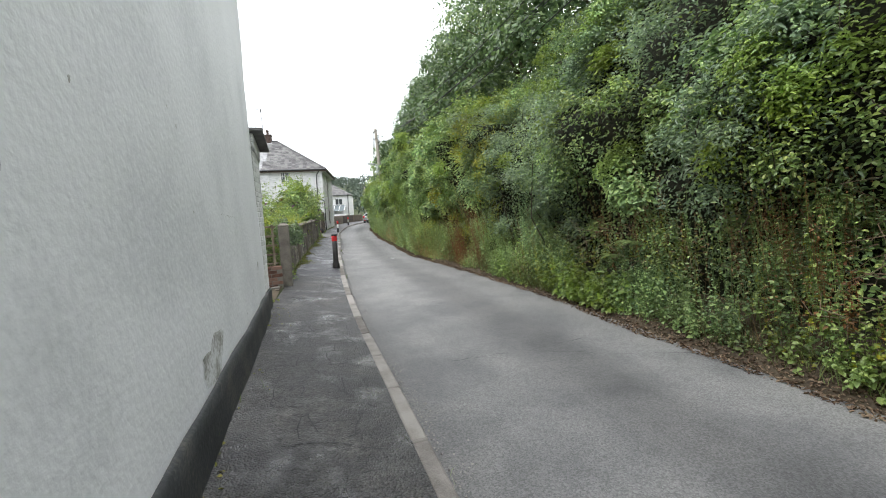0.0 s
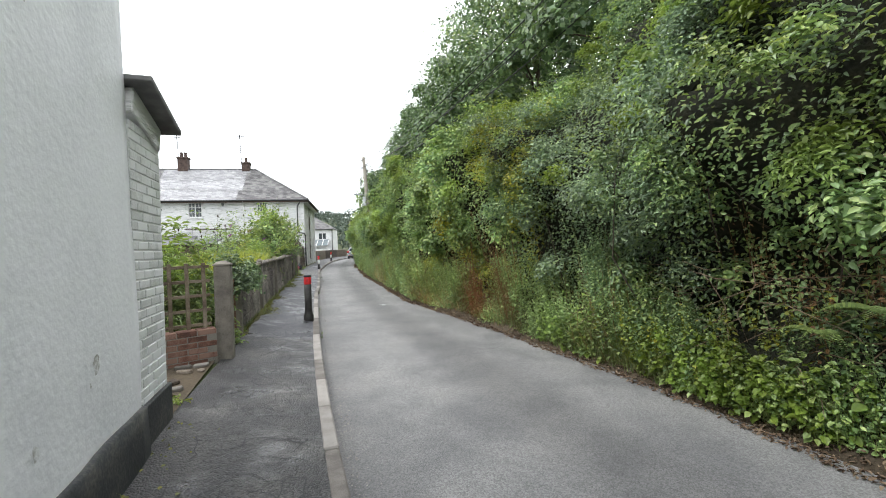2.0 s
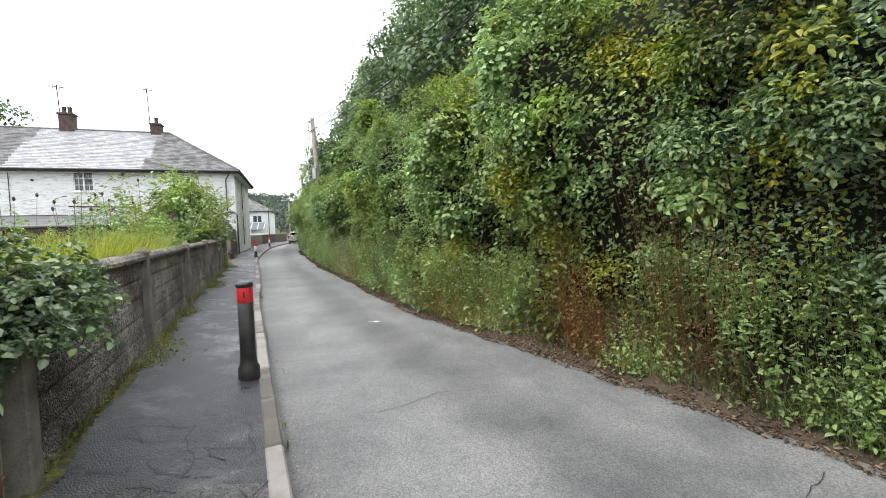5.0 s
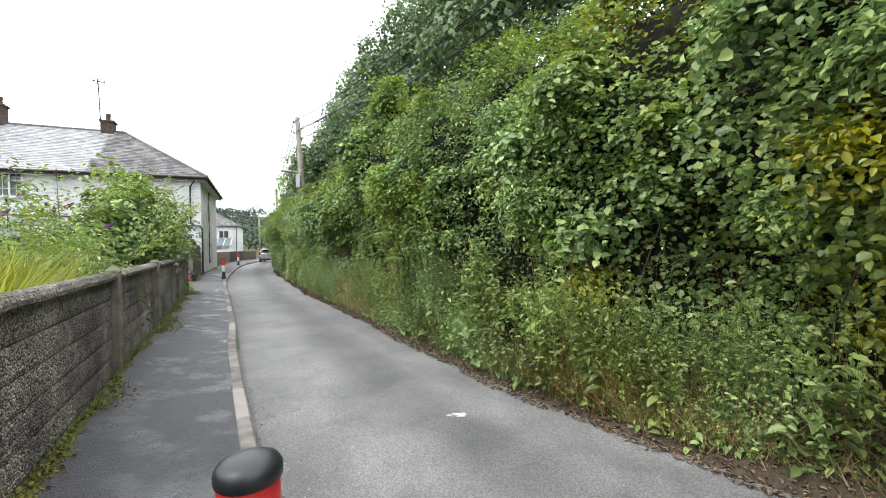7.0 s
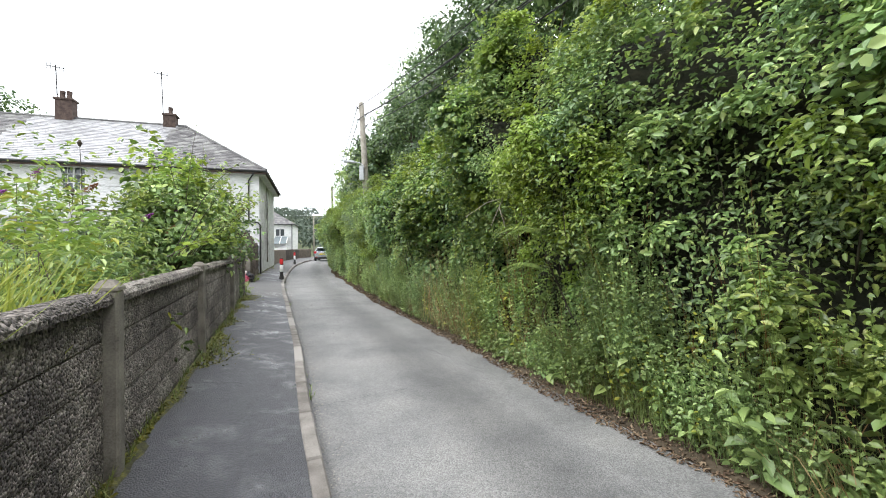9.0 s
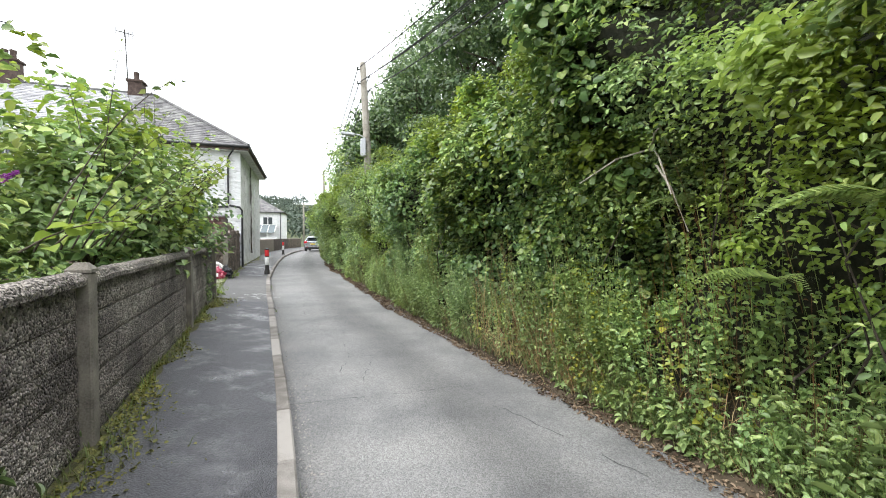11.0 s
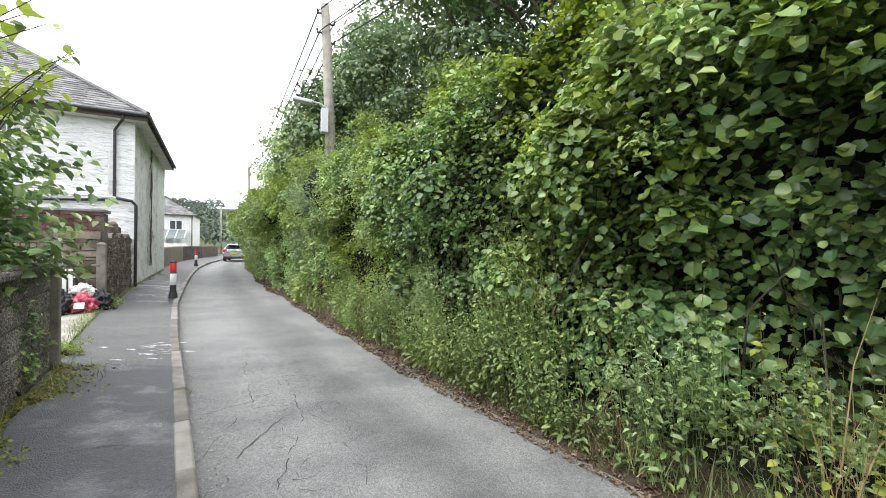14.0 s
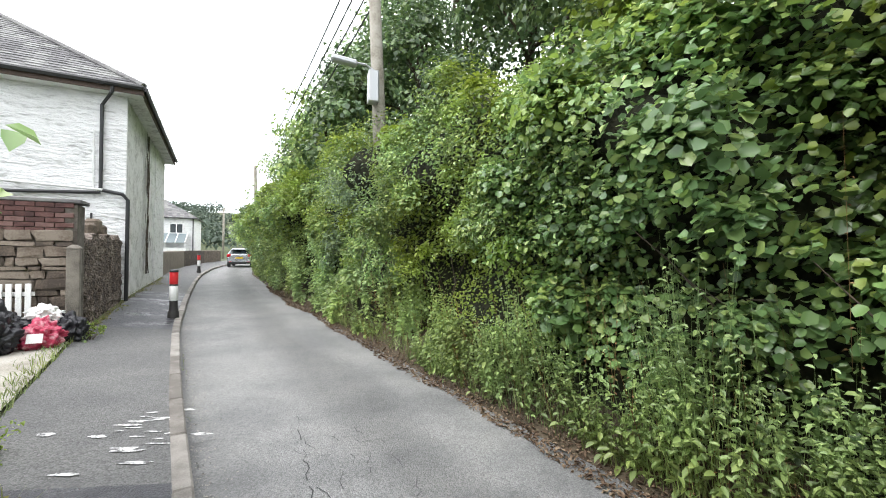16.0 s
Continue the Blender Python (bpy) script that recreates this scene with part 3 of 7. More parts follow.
def hedge_points(y, s, depth, seed, lump=1.0):
    """Points of the hedge's face: s runs from the foot (0) over the face to the top (1); depth goes into the hedge."""
    H = hedge_height(y)
    z = s * H
    off = np.interp(z, [0, 0.5, 0.95, 1.4, 1.9, 2.6, 3.2, 4.2, 6.5], [0.1, 0.27, 0.5, 0.66, 0.4, 0.2, 0.3, 1.0, 3.0])
    dz = np.interp(z, [0, 0.6, 1.2, 2.6, 3.2, 4.2, 6.5], [0.5, 0.5, 0.1, 0.05, 0.4, 0.8, 0.75])
    edge = smooth(EDGE, y)
    sl = (smooth(EDGE, y + 0.5) - smooth(EDGE, y - 0.5))
    nl = np.stack([-np.ones_like(y), sl, np.zeros_like(y)], 1)
    nl /= np.linalg.norm(nl, axis=1)[:, None]
    P = np.stack([edge, y, z + GZ(np.clip(y, -14, 140)) - 0.1], 1) - nl * off[:, None]
    N = nl.copy()
    N[:, 2] = dz * 1.4
    N /= np.linalg.norm(N, axis=1)[:, None]
    b = waves(P, 2.0, seed) * 0.32 + waves(P, 0.85, seed + 1) * 0.31 + waves(P, 0.4, seed + 2) * 0.09
    b *= np.interp(z, [0, 0.5, 1.0, 1.6], [0.15, 0.35, 0.7, 1.0]) * lump
    return P + N * (b - depth)[:, None], N, b


def sprays(y, s, base_depth, r, count, length, seed=11, rise=0.35):
    """Leafy twigs that arch out of the hedge: leaf places, leaf facing and how far along the twig each is."""
    n = len(y)
    P, N, b = hedge_points(y, s, base_depth, seed)
    D = N * 0.8 + r.normal(size=(n, 3)) * 0.6
    D[:, 2] += rise
    D /= np.linalg.norm(D, axis=1)[:, None]
    S = np.cross(D, r.normal(size=(n, 3)))
    S /= np.linalg.norm(S, axis=1)[:, None]
    t = (np.arange(count) + 0.5) / count
    ln = length * r.uniform(0.5, 1.2, n)
    Q = P[:, None] + D[:, None] * (ln[:, None] * t)[..., None]
    Q[..., 2] -= (0.45 * ln[:, None] * t ** 2)
    Q += S[:, None] * (np.where(np.arange(count) % 2, 1, -1) * 0.12)[None, :, None] * ln[:, None, None]
    Q += r.normal(size=Q.shape) * 0.012
    F = 0.5 * N[:, None] + r.normal(size=Q.shape) * 0.45
    F[..., 2] += 0.75
    return Q.reshape(-1, 3), F.reshape(-1, 3), np.tile(t, n)


STRETCHES = [
    # y0, y1, leaf length, width ratio, main leaves, second leaves, leaves for a square metre, label
    (-9, 1.0, 0.1, 0.55, L_mid, L_dark, 520, "tall mid green roadside shrub, uncut"),
    (1.0, 5.0, 0.075, 0.55, L_mid, L_bright, 1500, "tall leafy roadside shrub with bramble trails"),
    (5.0, 8.4, 0.08, 0.36, L_blue, L_mid, 1500, "tall blue-green narrow-leaved roadside shrub"),
    (8.4, 11.2, 0.062, 0.5, L_dark, L_blue, 1900, "dense dark green roadside shrub"),
    (11.2, 13.4, 0.07, 0.6, L_mid, L_yellow, 1500, "tangled mid green roadside shrub"),
    (13.4, 16.0, 0.086, 0.85, L_mid, L_yellow, 1250, "roadside maple shrub with yellowing leaves"),
    (16.0, 18.6, 0.075, 0.5, L_mid, L_dark, 1500, "tangled roadside shrub of mixed green leaves"),
    (18.6, 21.4, 0.07, 0.55, L_mid, L_bright, 1600, "dense green roadside hedge shrub"),
    (21.4, 24.6, 0.092, 1.0, L_hazel, L_mid, 1150, "broad-leaved hazel shrub in the hedge"),
    (24.6, 27.6, 0.08, 0.95, L_hazel, L_mid, 1350, "dark hazel shrub with round leaves"),
    (27.6, 31.5, 0.065, 0.6, L_mid, L_bright, 1350, "bright green hedge shrub"),
    (31.5, 36.0, 0.08, 0.55, L_mid, L_blue, 1000, "green roadside hedge shrub"),
    (36.0, 43.0, 0.11, 0.55, L_mid, L_bright, 560, "green roadside hedge shrub"),
    (43.0, 52.0, 0.13, 0.6, L_mid, L_dark, 280, "green roadside hedge shrub, trimmed by traffic"),
    (52.0, 64.0, 0.17, 0.6, L_mid, L_bright, 150, "green roadside hedge shrub, trimmed by traffic"),
    (64.0, 86.0, 0.24, 0.6, L_mid, L_dark, 70, "green hedge shrub on the bend"),
]


def hedge_shrub(i, y0, y1, leaf, ratio, mat, second, dens, label):
    r = np.random.default_rng(100 + i)
    ym = (y0 + y1) / 2
    ob = thing("hedge_shrub", label, "shrub", (xr(ym) + 0.9, ym, gz(ym)), "roadside hedge")
    H = hedge_height(ym)
    area = (y1 - y0) * 1.05 * (H + 0.8)
    over = 0.55
    undercut = 1.0 if y1 < 21 else 0.5
    # thin inner leaves over the dark sheet
    n = int(area * dens * 0.42)
    y, s = r.uniform(y0 - over, y1 + over, n), r.uniform(0.13, 1.05, n)
    P, N, b = hedge_points(y, s, 0.03 + np.abs(r.normal(0, 0.11, n)), 11)
    F = N * 0.75 + r.normal(size=(n, 3)) * 0.5
    F[:, 2] += 0.6
    # rounded clumps of leaves, thick on their outer and upper sides
    rad_mean = 0.2 + leaf * 1.1
    nc = int(area * 0.75 / rad_mean ** 2 / 2.2)
    yc, sc = r.uniform(y0 - over, y1 + over, nc), r.uniform(0.2, 1.03, nc)
    low = sc * H
    keep = r.uniform(size=nc) > 0.75 * undercut * np.exp(-((low - 1.35) / 0.33) ** 2)
    yc, sc = yc[keep], sc[keep]
    C, NC, b = hedge_points(yc, sc, r.uniform(-0.04, 0.2, len(yc)), 11)
    rad = rad_mean * r.uniform(0.55, 1.5, len(yc))
    per = np.maximum((dens * area * 0.55 * rad ** 2 / (rad ** 2).sum()).astype(int), 4)
    who = np.repeat(np.arange(len(yc)), per)
    d = NC[who] * 0.75 + r.normal(size=(len(who), 3)) * 0.62 + np.array([0, 0, 0.42])
    d /= np.linalg.norm(d, axis=1)[:, None]
    B = C[who] + d * (rad[who] * r.uniform(0.5, 1.08, len(who)))[:, None] * np.array([1, 1, 0.85])
    BF = d * 0.55 + r.normal(size=d.shape) * 0.34 + np.array([0, 0, 0.55])
    clump_size = r.uniform(0.75, 1.25, len(yc))[who]
    # arching sprays that stand out of them, longer along the ragged top
    k = 9
    m = int(area * dens * 0.22 / k)
    ys, ss = r.uniform(y0 - over, y1 + over, m), r.uniform(0.3, 1.06, m) ** 0.8
    Q, G, t = sprays(ys, ss, r.uniform(-0.14, 0.1, m), r, k, 0.34 + leaf)
    m2 = int((y1 - y0) * 9)
    Q2, G2, t2 = sprays(r.uniform(y0 - over, y1 + over, m2), r.uniform(0.86, 1.05, m2), r.uniform(-0.1, 0.06, m2), r, k, 0.55, rise=1.3)
    Q, G, t = np.concatenate([Q, Q2]), np.concatenate([G, G2]), np.concatenate([t, t2])
    size = np.concatenate([leaf * r.uniform(0.6, 1.1, n), leaf * clump_size * r.uniform(0.7, 1.2, len(B)), leaf * r.uniform(0.75, 1.3, len(Q)) * (1.05 - 0.4 * t)])
    tip = np.concatenate([np.zeros(n), np.full(len(B), 0.5), t])
    choice = waves(C, 1.5, 40 + i) + r.normal(size=len(C)) * 0.45
    free = np.concatenate([P, Q])
    mixed = waves(free, 1.5, 40 + i) + r.normal(size=len(free)) * 0.3
    pick = np.concatenate([mixed[:n], choice[who], mixed[n:]])
    young = r.uniform(size=len(C))[who]
    chance = np.concatenate([r.uniform(size=n), young, r.uniform(size=len(Q))])
    P, F = np.concatenate([P, B, Q]), np.concatenate([F, BF, G])
    ground = GZ(np.clip(P[:, 1], -14, 140))
    top = (chance < np.interp(P[:, 2] - ground, [0.3 * H, 0.7 * H, H + 0.1], [0.04, 0.26, 0.66])) & (tip > 0.3)
    main = (pick > -0.45) & ~top
    foliage("foliage", P[main], F[main], size[main], ratio, mat, ob, seed=i)
    other = ~main & ~top
    foliage("second_foliage", P[other], F[other], size[other] * 0.85, 0.55, second, ob, seed=i + 50)
    foliage("young_foliage", P[top], F[top], size[top], ratio, L_bright, ob, seed=i + 90)
    # dark sheet behind the leaves: the shade between them put into its colour
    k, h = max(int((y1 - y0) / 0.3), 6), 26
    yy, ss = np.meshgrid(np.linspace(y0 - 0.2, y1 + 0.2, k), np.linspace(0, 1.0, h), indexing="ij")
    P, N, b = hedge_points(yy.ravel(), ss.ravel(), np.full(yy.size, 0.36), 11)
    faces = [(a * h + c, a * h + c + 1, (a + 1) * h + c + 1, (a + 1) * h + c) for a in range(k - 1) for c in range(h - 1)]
    core = new("twig_mass", mesh_of("twig_mass", P, faces, M_gap_shade, True))
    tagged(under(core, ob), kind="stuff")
    # bare branches
    pairs = []
    rr = random.Random(i)
    for _ in range(int((y1 - y0) * 3)):
        a = rr.uniform(y0, y1)
        lo, hi = rr.uniform(0.1, 0.35), rr.uniform(0.3, 0.6)
        p, _, _ = hedge_points(np.array([a]), np.array([lo]), np.array([0.16]), 11)
        q, _, _ = hedge_points(np.array([a + rr.uniform(-0.7, 0.7)]), np.array([hi]), np.array([rr.uniform(-0.12, 0.08)]), 11)
        pairs.append((p[0], q[0]))
    tagged(stems("branchwork", pairs, 0.011, M_bark, ob, 4, 0.12, i), kind="stuff")
    return ob


SHRUBS = [hedge_shrub(i, *st) for i, st in enumerate(STRETCHES)]

# the large hazel leaves nearest the pavement, each by itself
hazel = SHRUBS[8]
r = np.random.default_rng(271)
one = leaf_arrays(np.zeros((1, 3)), np.array([[0, 0, 1.0]]), np.array([1.0]), 0.95, 0.0, np.random.default_rng(1), 0.12, (0.2, 0.85, 0.74, 0.95))
mid_rib = (one[0] + one[3]) / 2 - np.array([0, 0, 0.05])
leaf_me = mesh_of("leaf", list(one) + [mid_rib], [(0, 1, 6), (1, 2, 6), (2, 3, 6), (3, 4, 6), (4, 5, 6), (5, 0, 6)], L_hazel_single)
k = 280
P, N, b = hedge_points(r.uniform(21.6, 25.0, k), r.uniform(0.24, 0.8, k), -r.uniform(0.05, 0.16, k), 11)
for q in range(k):
    f = Vector(N[q]) * 0.6 + Vector(r.normal(size=3)) * 0.35 + Vector((0, 0, 0.7))
    ob = new("leaf", leaf_me)
    under(ob, hazel)
    ob.matrix_basis = Matrix.Translation(P[q]) @ f.to_track_quat("Z", "Y").to_matrix().to_4x4() @ pose(0, 0, 0, 0, 0, r.uniform(0, 360)) @ Matrix.Scale(r.uniform(0.08, 0.135), 4)


# ---- verge between road and hedge ----
def verge_points(y, z, r, out=0.0):
    P, N, b = hedge_points(y, z / hedge_height(y), r.uniform(-0.05, 0.12, len(y)) - out, 11)
    return P, N


def herb_patch(name, label, category, y0, y1, plants, height, leaf, ratio, mat, seed, zlo=0.0, zhi=0.75, stem=True, group="verge plants"):
    """Upright leafy stems along the verge."""
    r = np.random.default_rng(seed)
    groups = max(int((y1 - y0) * 4), 3)
    which = r.integers(0, groups, plants)
    gy, gzz, gs = r.uniform(y0, y1, groups), r.uniform(zlo, zhi, groups), r.uniform(0.65, 1.4, groups)
    y = np.clip(gy[which] + r.normal(0, 0.24, plants), y0 - 0.3, y1 + 0.3)
    z = np.clip(gzz[which] + r.normal(0, 0.16, plants), zlo, zhi + 0.15)
    R, N = verge_points(y, z, r, 0.08)
    R -= N * (0.07 * np.clip(1 - z / 0.4, 0, 1))[:, None] * (1, 1, 0)
    R[:, 2] -= 0.03
    h = height * gs[which] * r.uniform(0.5, 1.2, plants) * np.clip(1 + 0.75 * waves(R, 0.75, 23), 0.3, 1.9)
    k = 10
    t = (np.arange(k) + 1.0) / k
    lean = N * r.uniform(0.05, 0.4, plants)[:, None] + r.normal(size=(plants, 3)) * 0.12
    Q = R[:, None] + np.array([0, 0, 1.0]) * (h[:, None] * t)[..., None] + lean[:, None] * (h[:, None] * t ** 1.6)[..., None]
    a = r.uniform(0, 6.283, (plants, k))
    F = np.stack([np.cos(a) * 0.55, np.sin(a) * 0.55, np.full_like(a, 0.85)], -1)
    ob = thing(name, label, category, (float(R[:, 0].mean()), float(R[:, 1].mean()), float(R[:, 2].min())), group, "stuff")
    size = leaf * (1.3 - 0.8 * np.tile(t, plants)) * r.uniform(0.7, 1.2, plants * k) * np.repeat(np.clip(gs[which], 0.7, 1.05), k)
    P = Q.reshape(-1, 3) + np.stack([np.cos(a), np.sin(a), np.zeros_like(a)], -1).reshape(-1, 3) * 0.015
    foliage("leafage", P, F.reshape(-1, 3), size, ratio, mat, ob, droop=0.5, seed=seed)
    if stem:
        w = np.array([0.0025, 0, 0])
        top = Q[:, -1]
        V = np.stack([R - w, R + w, top + w * 0.4, top - w * 0.4], 1).reshape(-1, 3)
        tagged(under(new("stalks", quads_mesh("stalks", V, [(0, 1, 2, 3)], 4, mat)), ob), kind="stuff")
    return ob


HERBS = [
    # name, label, y0, y1, plants, height, leaf, ratio, material, zlo, zhi
    ("bramble_patch", "bramble and ivy tangle at the hedge foot", -3, 6.5, 900, 0.42, 0.055, 0.65, L_mid, 0.02, 1.2),
    ("ivy_patch", "small-leaved ivy covering the bank", 4.5, 10.5, 1500, 0.2, 0.045, 0.8, L_dark, 0.1, 1.35),
    ("leafy_weeds", "bright green leafy weeds at the road edge", 6.6, 8.4, 170, 0.24, 0.085, 0.8, L_bright, 0.0, 0.3),
    ("leafy_weeds", "bright green leafy weeds at the road edge", 9.2, 10.2, 60, 0.26, 0.085, 0.8, L_bright, 0.0, 0.28),
    ("rusty_docks", "rusty brown dock stems gone to seed", 11.4, 13.0, 300, 0.65, 0.045, 0.6, L_brown, 0.05, 0.6),
    ("dead_bracken", "rusty brown dead bracken and stems on the bank", 4.2, 7.6, 170, 0.5, 0.05, 0.5, L_brown, 0.45, 1.3),
    ("verge_weeds", "mixed green weeds on the verge", 8.5, 14.5, 1000, 0.34, 0.058, 0.55, L_nettle, 0.0, 0.9),
    ("nettle_patch", "green nettles on the verge", 13.5, 19, 850, 0.45, 0.065, 0.55, L_nettle, 0.0, 0.85),
    ("bramble_patch", "brambles trailing on the verge", 15, 21, 500, 0.42, 0.06, 0.7, L_mid, 0.0, 1.0),
    ("nettle_patch", "green nettles on the verge", 19, 25, 700, 0.46, 0.066, 0.5, L_nettle, 0.0, 0.6),
    ("nettle_patch", "pale green nettles under the hazel", 24, 31, 1200, 0.5, 0.066, 0.5, L_nettle, 0.0, 0.55),
    ("verge_weeds", "mixed green weeds on the verge", 30, 44, 900, 0.45, 0.11, 0.6, L_nettle, 0.0, 0.8),
    ("verge_weeds", "mixed green weeds on the verge", 44, 64, 700, 0.5, 0.13, 0.5, L_nettle, 0.0, 0.7),
    ("dry_stalks", "thin dead brown stalks among the verge weeds", 8.5, 21, 420, 0.6, 0.022, 0.5, L_brown, 0.0, 1.0),
    ("dry_stalks", "thin dead brown stalks among the verge weeds", 21, 34, 200, 0.55, 0.022, 0.5, L_brown, 0.0, 0.8),
    ("dock_leaves", "large pale green dock leaves on the verge", 12, 20, 110, 0.4, 0.15, 0.5, L_nettle, 0.05, 0.7),
    ("bramble_patch", "low brambles and grass at the road edge", -4, 9, 800, 0.22, 0.06, 0.7, L_nettle, 0.0, 0.5),
    ("yellow_weeds", "yellowing weeds among the brambles", 3, 9, 160, 0.3, 0.05, 0.6, L_yellow, 0.1, 0.9),
    ("yellow_weeds", "yellowing bramble leaves on the verge", 17, 23, 140, 0.35, 0.06, 0.7, L_yellow, 0.1, 0.9),
]
for q, (nm, lb, y0, y1, cnt, hgt, lf, rat, mt, zl, zh) in enumerate(HERBS):
    herb_patch(nm, lb, "weeds", y0, y1, cnt, hgt, lf, rat, mt, 500 + q, zl, zh)

def fern(y, z, seed, fronds=7, length=0.6):
    r = np.random.default_rng(seed)
    R, N = verge_points(np.array([y]), np.array([z]), r, 0.1)
    ob = thing("fern", "green fern arching out of the hedge bank", "fern", R[0], "ferns")
    for q in range(fronds):
        a = r.uniform(-1.2, 1.2)
        out = np.array([N[0, 0] * math.cos(a) - N[0, 1] * math.sin(a), N[0, 0] * math.sin(a) + N[0, 1] * math.cos(a), 0])
        t = np.linspace(0.08, 1, 26)
        ln = length * r.uniform(0.7, 1.15)
        C = R[0] + out * (t * ln)[:, None] + np.array([0, 0, 1.0]) * (ln * (0.75 * t - 0.85 * t * t))[:, None]
        side = np.cross(out, [0, 0, 1.0])
        V = []
        for s in (-1, 1):
            w = ln * 0.24 * np.sin(np.clip(t * 1.05, 0, 1) ** 0.6 * 3.05)[:, None]
            tipv = C + side * s * w + out * w * 0.3 - np.array([0, 0, 0.25]) * w
            h = out * 0.011
            V.append(np.stack([C - h, C + h, tipv + h * 0.3, tipv - h * 0.3], 1))
        under(new("frond", quads_mesh("frond", np.concatenate(V).reshape(-1, 3), [(0, 1, 2, 3)], 4, L_nettle)), ob)
    return ob


for q, (y, z, ln) in enumerate([(6.6, 1.0, 0.42), (6.9, 0.75, 0.36), (14.6, 1.5, 0.5), (18.9, 1.7, 0.6), (19.6, 1.3, 0.6), (20.2, 1.9, 0.55)]):
    fern(y, z, 640 + q, length=ln)
rc = np.random.default_rng(404)
canes = thing("bramble_canes", "tangle of bare brown bramble canes over the bank", "brambles", (xr(5) + 0.5, 5.0, gz(5)), "verge plants", "stuff")
pairs = []
for _ in range(170):
    y, z = rc.uniform(0.5, 9.5), rc.uniform(0.5, 1.6)
    p, _, _ = hedge_points(np.array([y]), np.array([z / 6.0]), np.array([rc.uniform(-0.05, 0.05)]), 11)
    q, _, _ = hedge_points(np.array([y + rc.normal(0, 0.5)]), np.array([max(z + rc.normal(-0.25, 0.35), 0.15) / 6.0]), np.array([rc.uniform(-0.3, -0.08)]), 11)
    pairs.append((p[0], q[0]))
tagged(stems("cane", pairs, 0.0055, material("bramble_cane", [(0.1, 0.07, 0.045), (0.2, 0.14, 0.09), (0.3, 0.23, 0.16)], 6, 0.8, 0.2, 30, coords="World"), canes, 4, 0.22, 5), kind="stuff")
dead = thing("dead_branch", "pale dead branch hanging out of the hedge", "branch", (-2.1, 20.4, 2.2))
M_deadwood = material("bleached_dead_wood", [(0.2, 0.17, 0.13), (0.34, 0.3, 0.25), (0.42, 0.38, 0.33)], 8, 0.85, 0.3, 40, coords="World")
for p, q in [((-1.9, 20.9, 2.6), (-2.45, 19.9, 2.0)), ((-2.1, 20.6, 2.45), (-2.4, 20.1, 2.5)), ((-2.2, 20.4, 2.3), (-2.15, 20.1, 1.75)), ((-2.0, 20.7, 2.5), (-2.6, 20.9, 2.2))]:
    part("twig", tube(bmesh.new(), [p, Vector(p).lerp(Vector(q), 0.5) + Vector((0, 0, 0.06)), q], [0.01, 0.008, 0.004], 5), M_deadwood, dead)

# grass: green along the verge, dry in tufts
r = np.random.default_rng(61)
y = np.concatenate([r.uniform(-4, 34, 7500), r.uniform(34, 60, 900), r.normal(15.6, 0.8, 900), r.uniform(8, 21, 4200)])
P, N = verge_points(y, np.abs(r.normal(0.04, 0.14, len(y))), r)
P[:, 2] -= 0.02
blades("verge_grass", P, 0.3, 0.008, M_blade, None, 0.7, 6, "green grass along the road edge", "grass")
tufts = [(5.2, 40), (9.4, 30), (11.9, 60), (13.6, 120), (14.3, 260), (14.9, 220), (15.3, 180), (15.9, 160), (16.6, 60), (20.1, 60), (21.2, 130), (22.0, 190), (22.5, 120), (24.0, 50)]
y = np.concatenate([r.normal(c, 0.22, int(k * (1.0 if c < 20 else 0.8))) for c, k in tufts])
P, N = verge_points(y, np.abs(r.normal(0.12, 0.2, len(y))), r, 0.06)
blades("dry_grass", P, 0.42, 0.006, M_straw, None, 1.2, 7, "dry straw-coloured grass tufts on the verge", "grass")
c = np.concatenate([r.normal(k, 0.06, 30) for k in (21.7, 22.35, 22.75)])
P, N = verge_points(c, np.abs(r.normal(0.2, 0.12, len(c))), r, 0.14)
blades("dry_grass", P, 0.95, 0.006, M_straw, None, 0.4, 9, "tall dead straw-coloured stems against the hedge", "grass")
# leaf litter where the road meets the verge
n = 30000
y = r.uniform(-3, 42, n)
e = smooth(EDGE, y)
d = np.abs(r.normal(0.06, 0.26, n)) - 0.14 + 0.05 * waves(np.stack([e, y, y * 0], 1), 0.7, 3)
k = smooth(KERB, y)
P = np.stack([e + d, y, GZ(y) - 0.1 + np.maximum(d - 0.02, 0) * 0.62], 1)
foliage("leaf_litter", P, r.normal(size=P.shape) * 0.3 + np.array([0, 0, 1.0]), 0.042 * r.uniform(0.3, 1.3, n), 0.45, M_litter, None, droop=0, label="brown fallen leaves and twigs along the road edge", category="leaf litter", seed=14)
# soil lip under the plants
strip("verge", "brown soil verge under the hedge", lambda y: xr(y) + 0.02, lambda y: xr(y) + 0.75, -0.118, 0.34, M_soil, 6, step=0.4, rough=0.03)


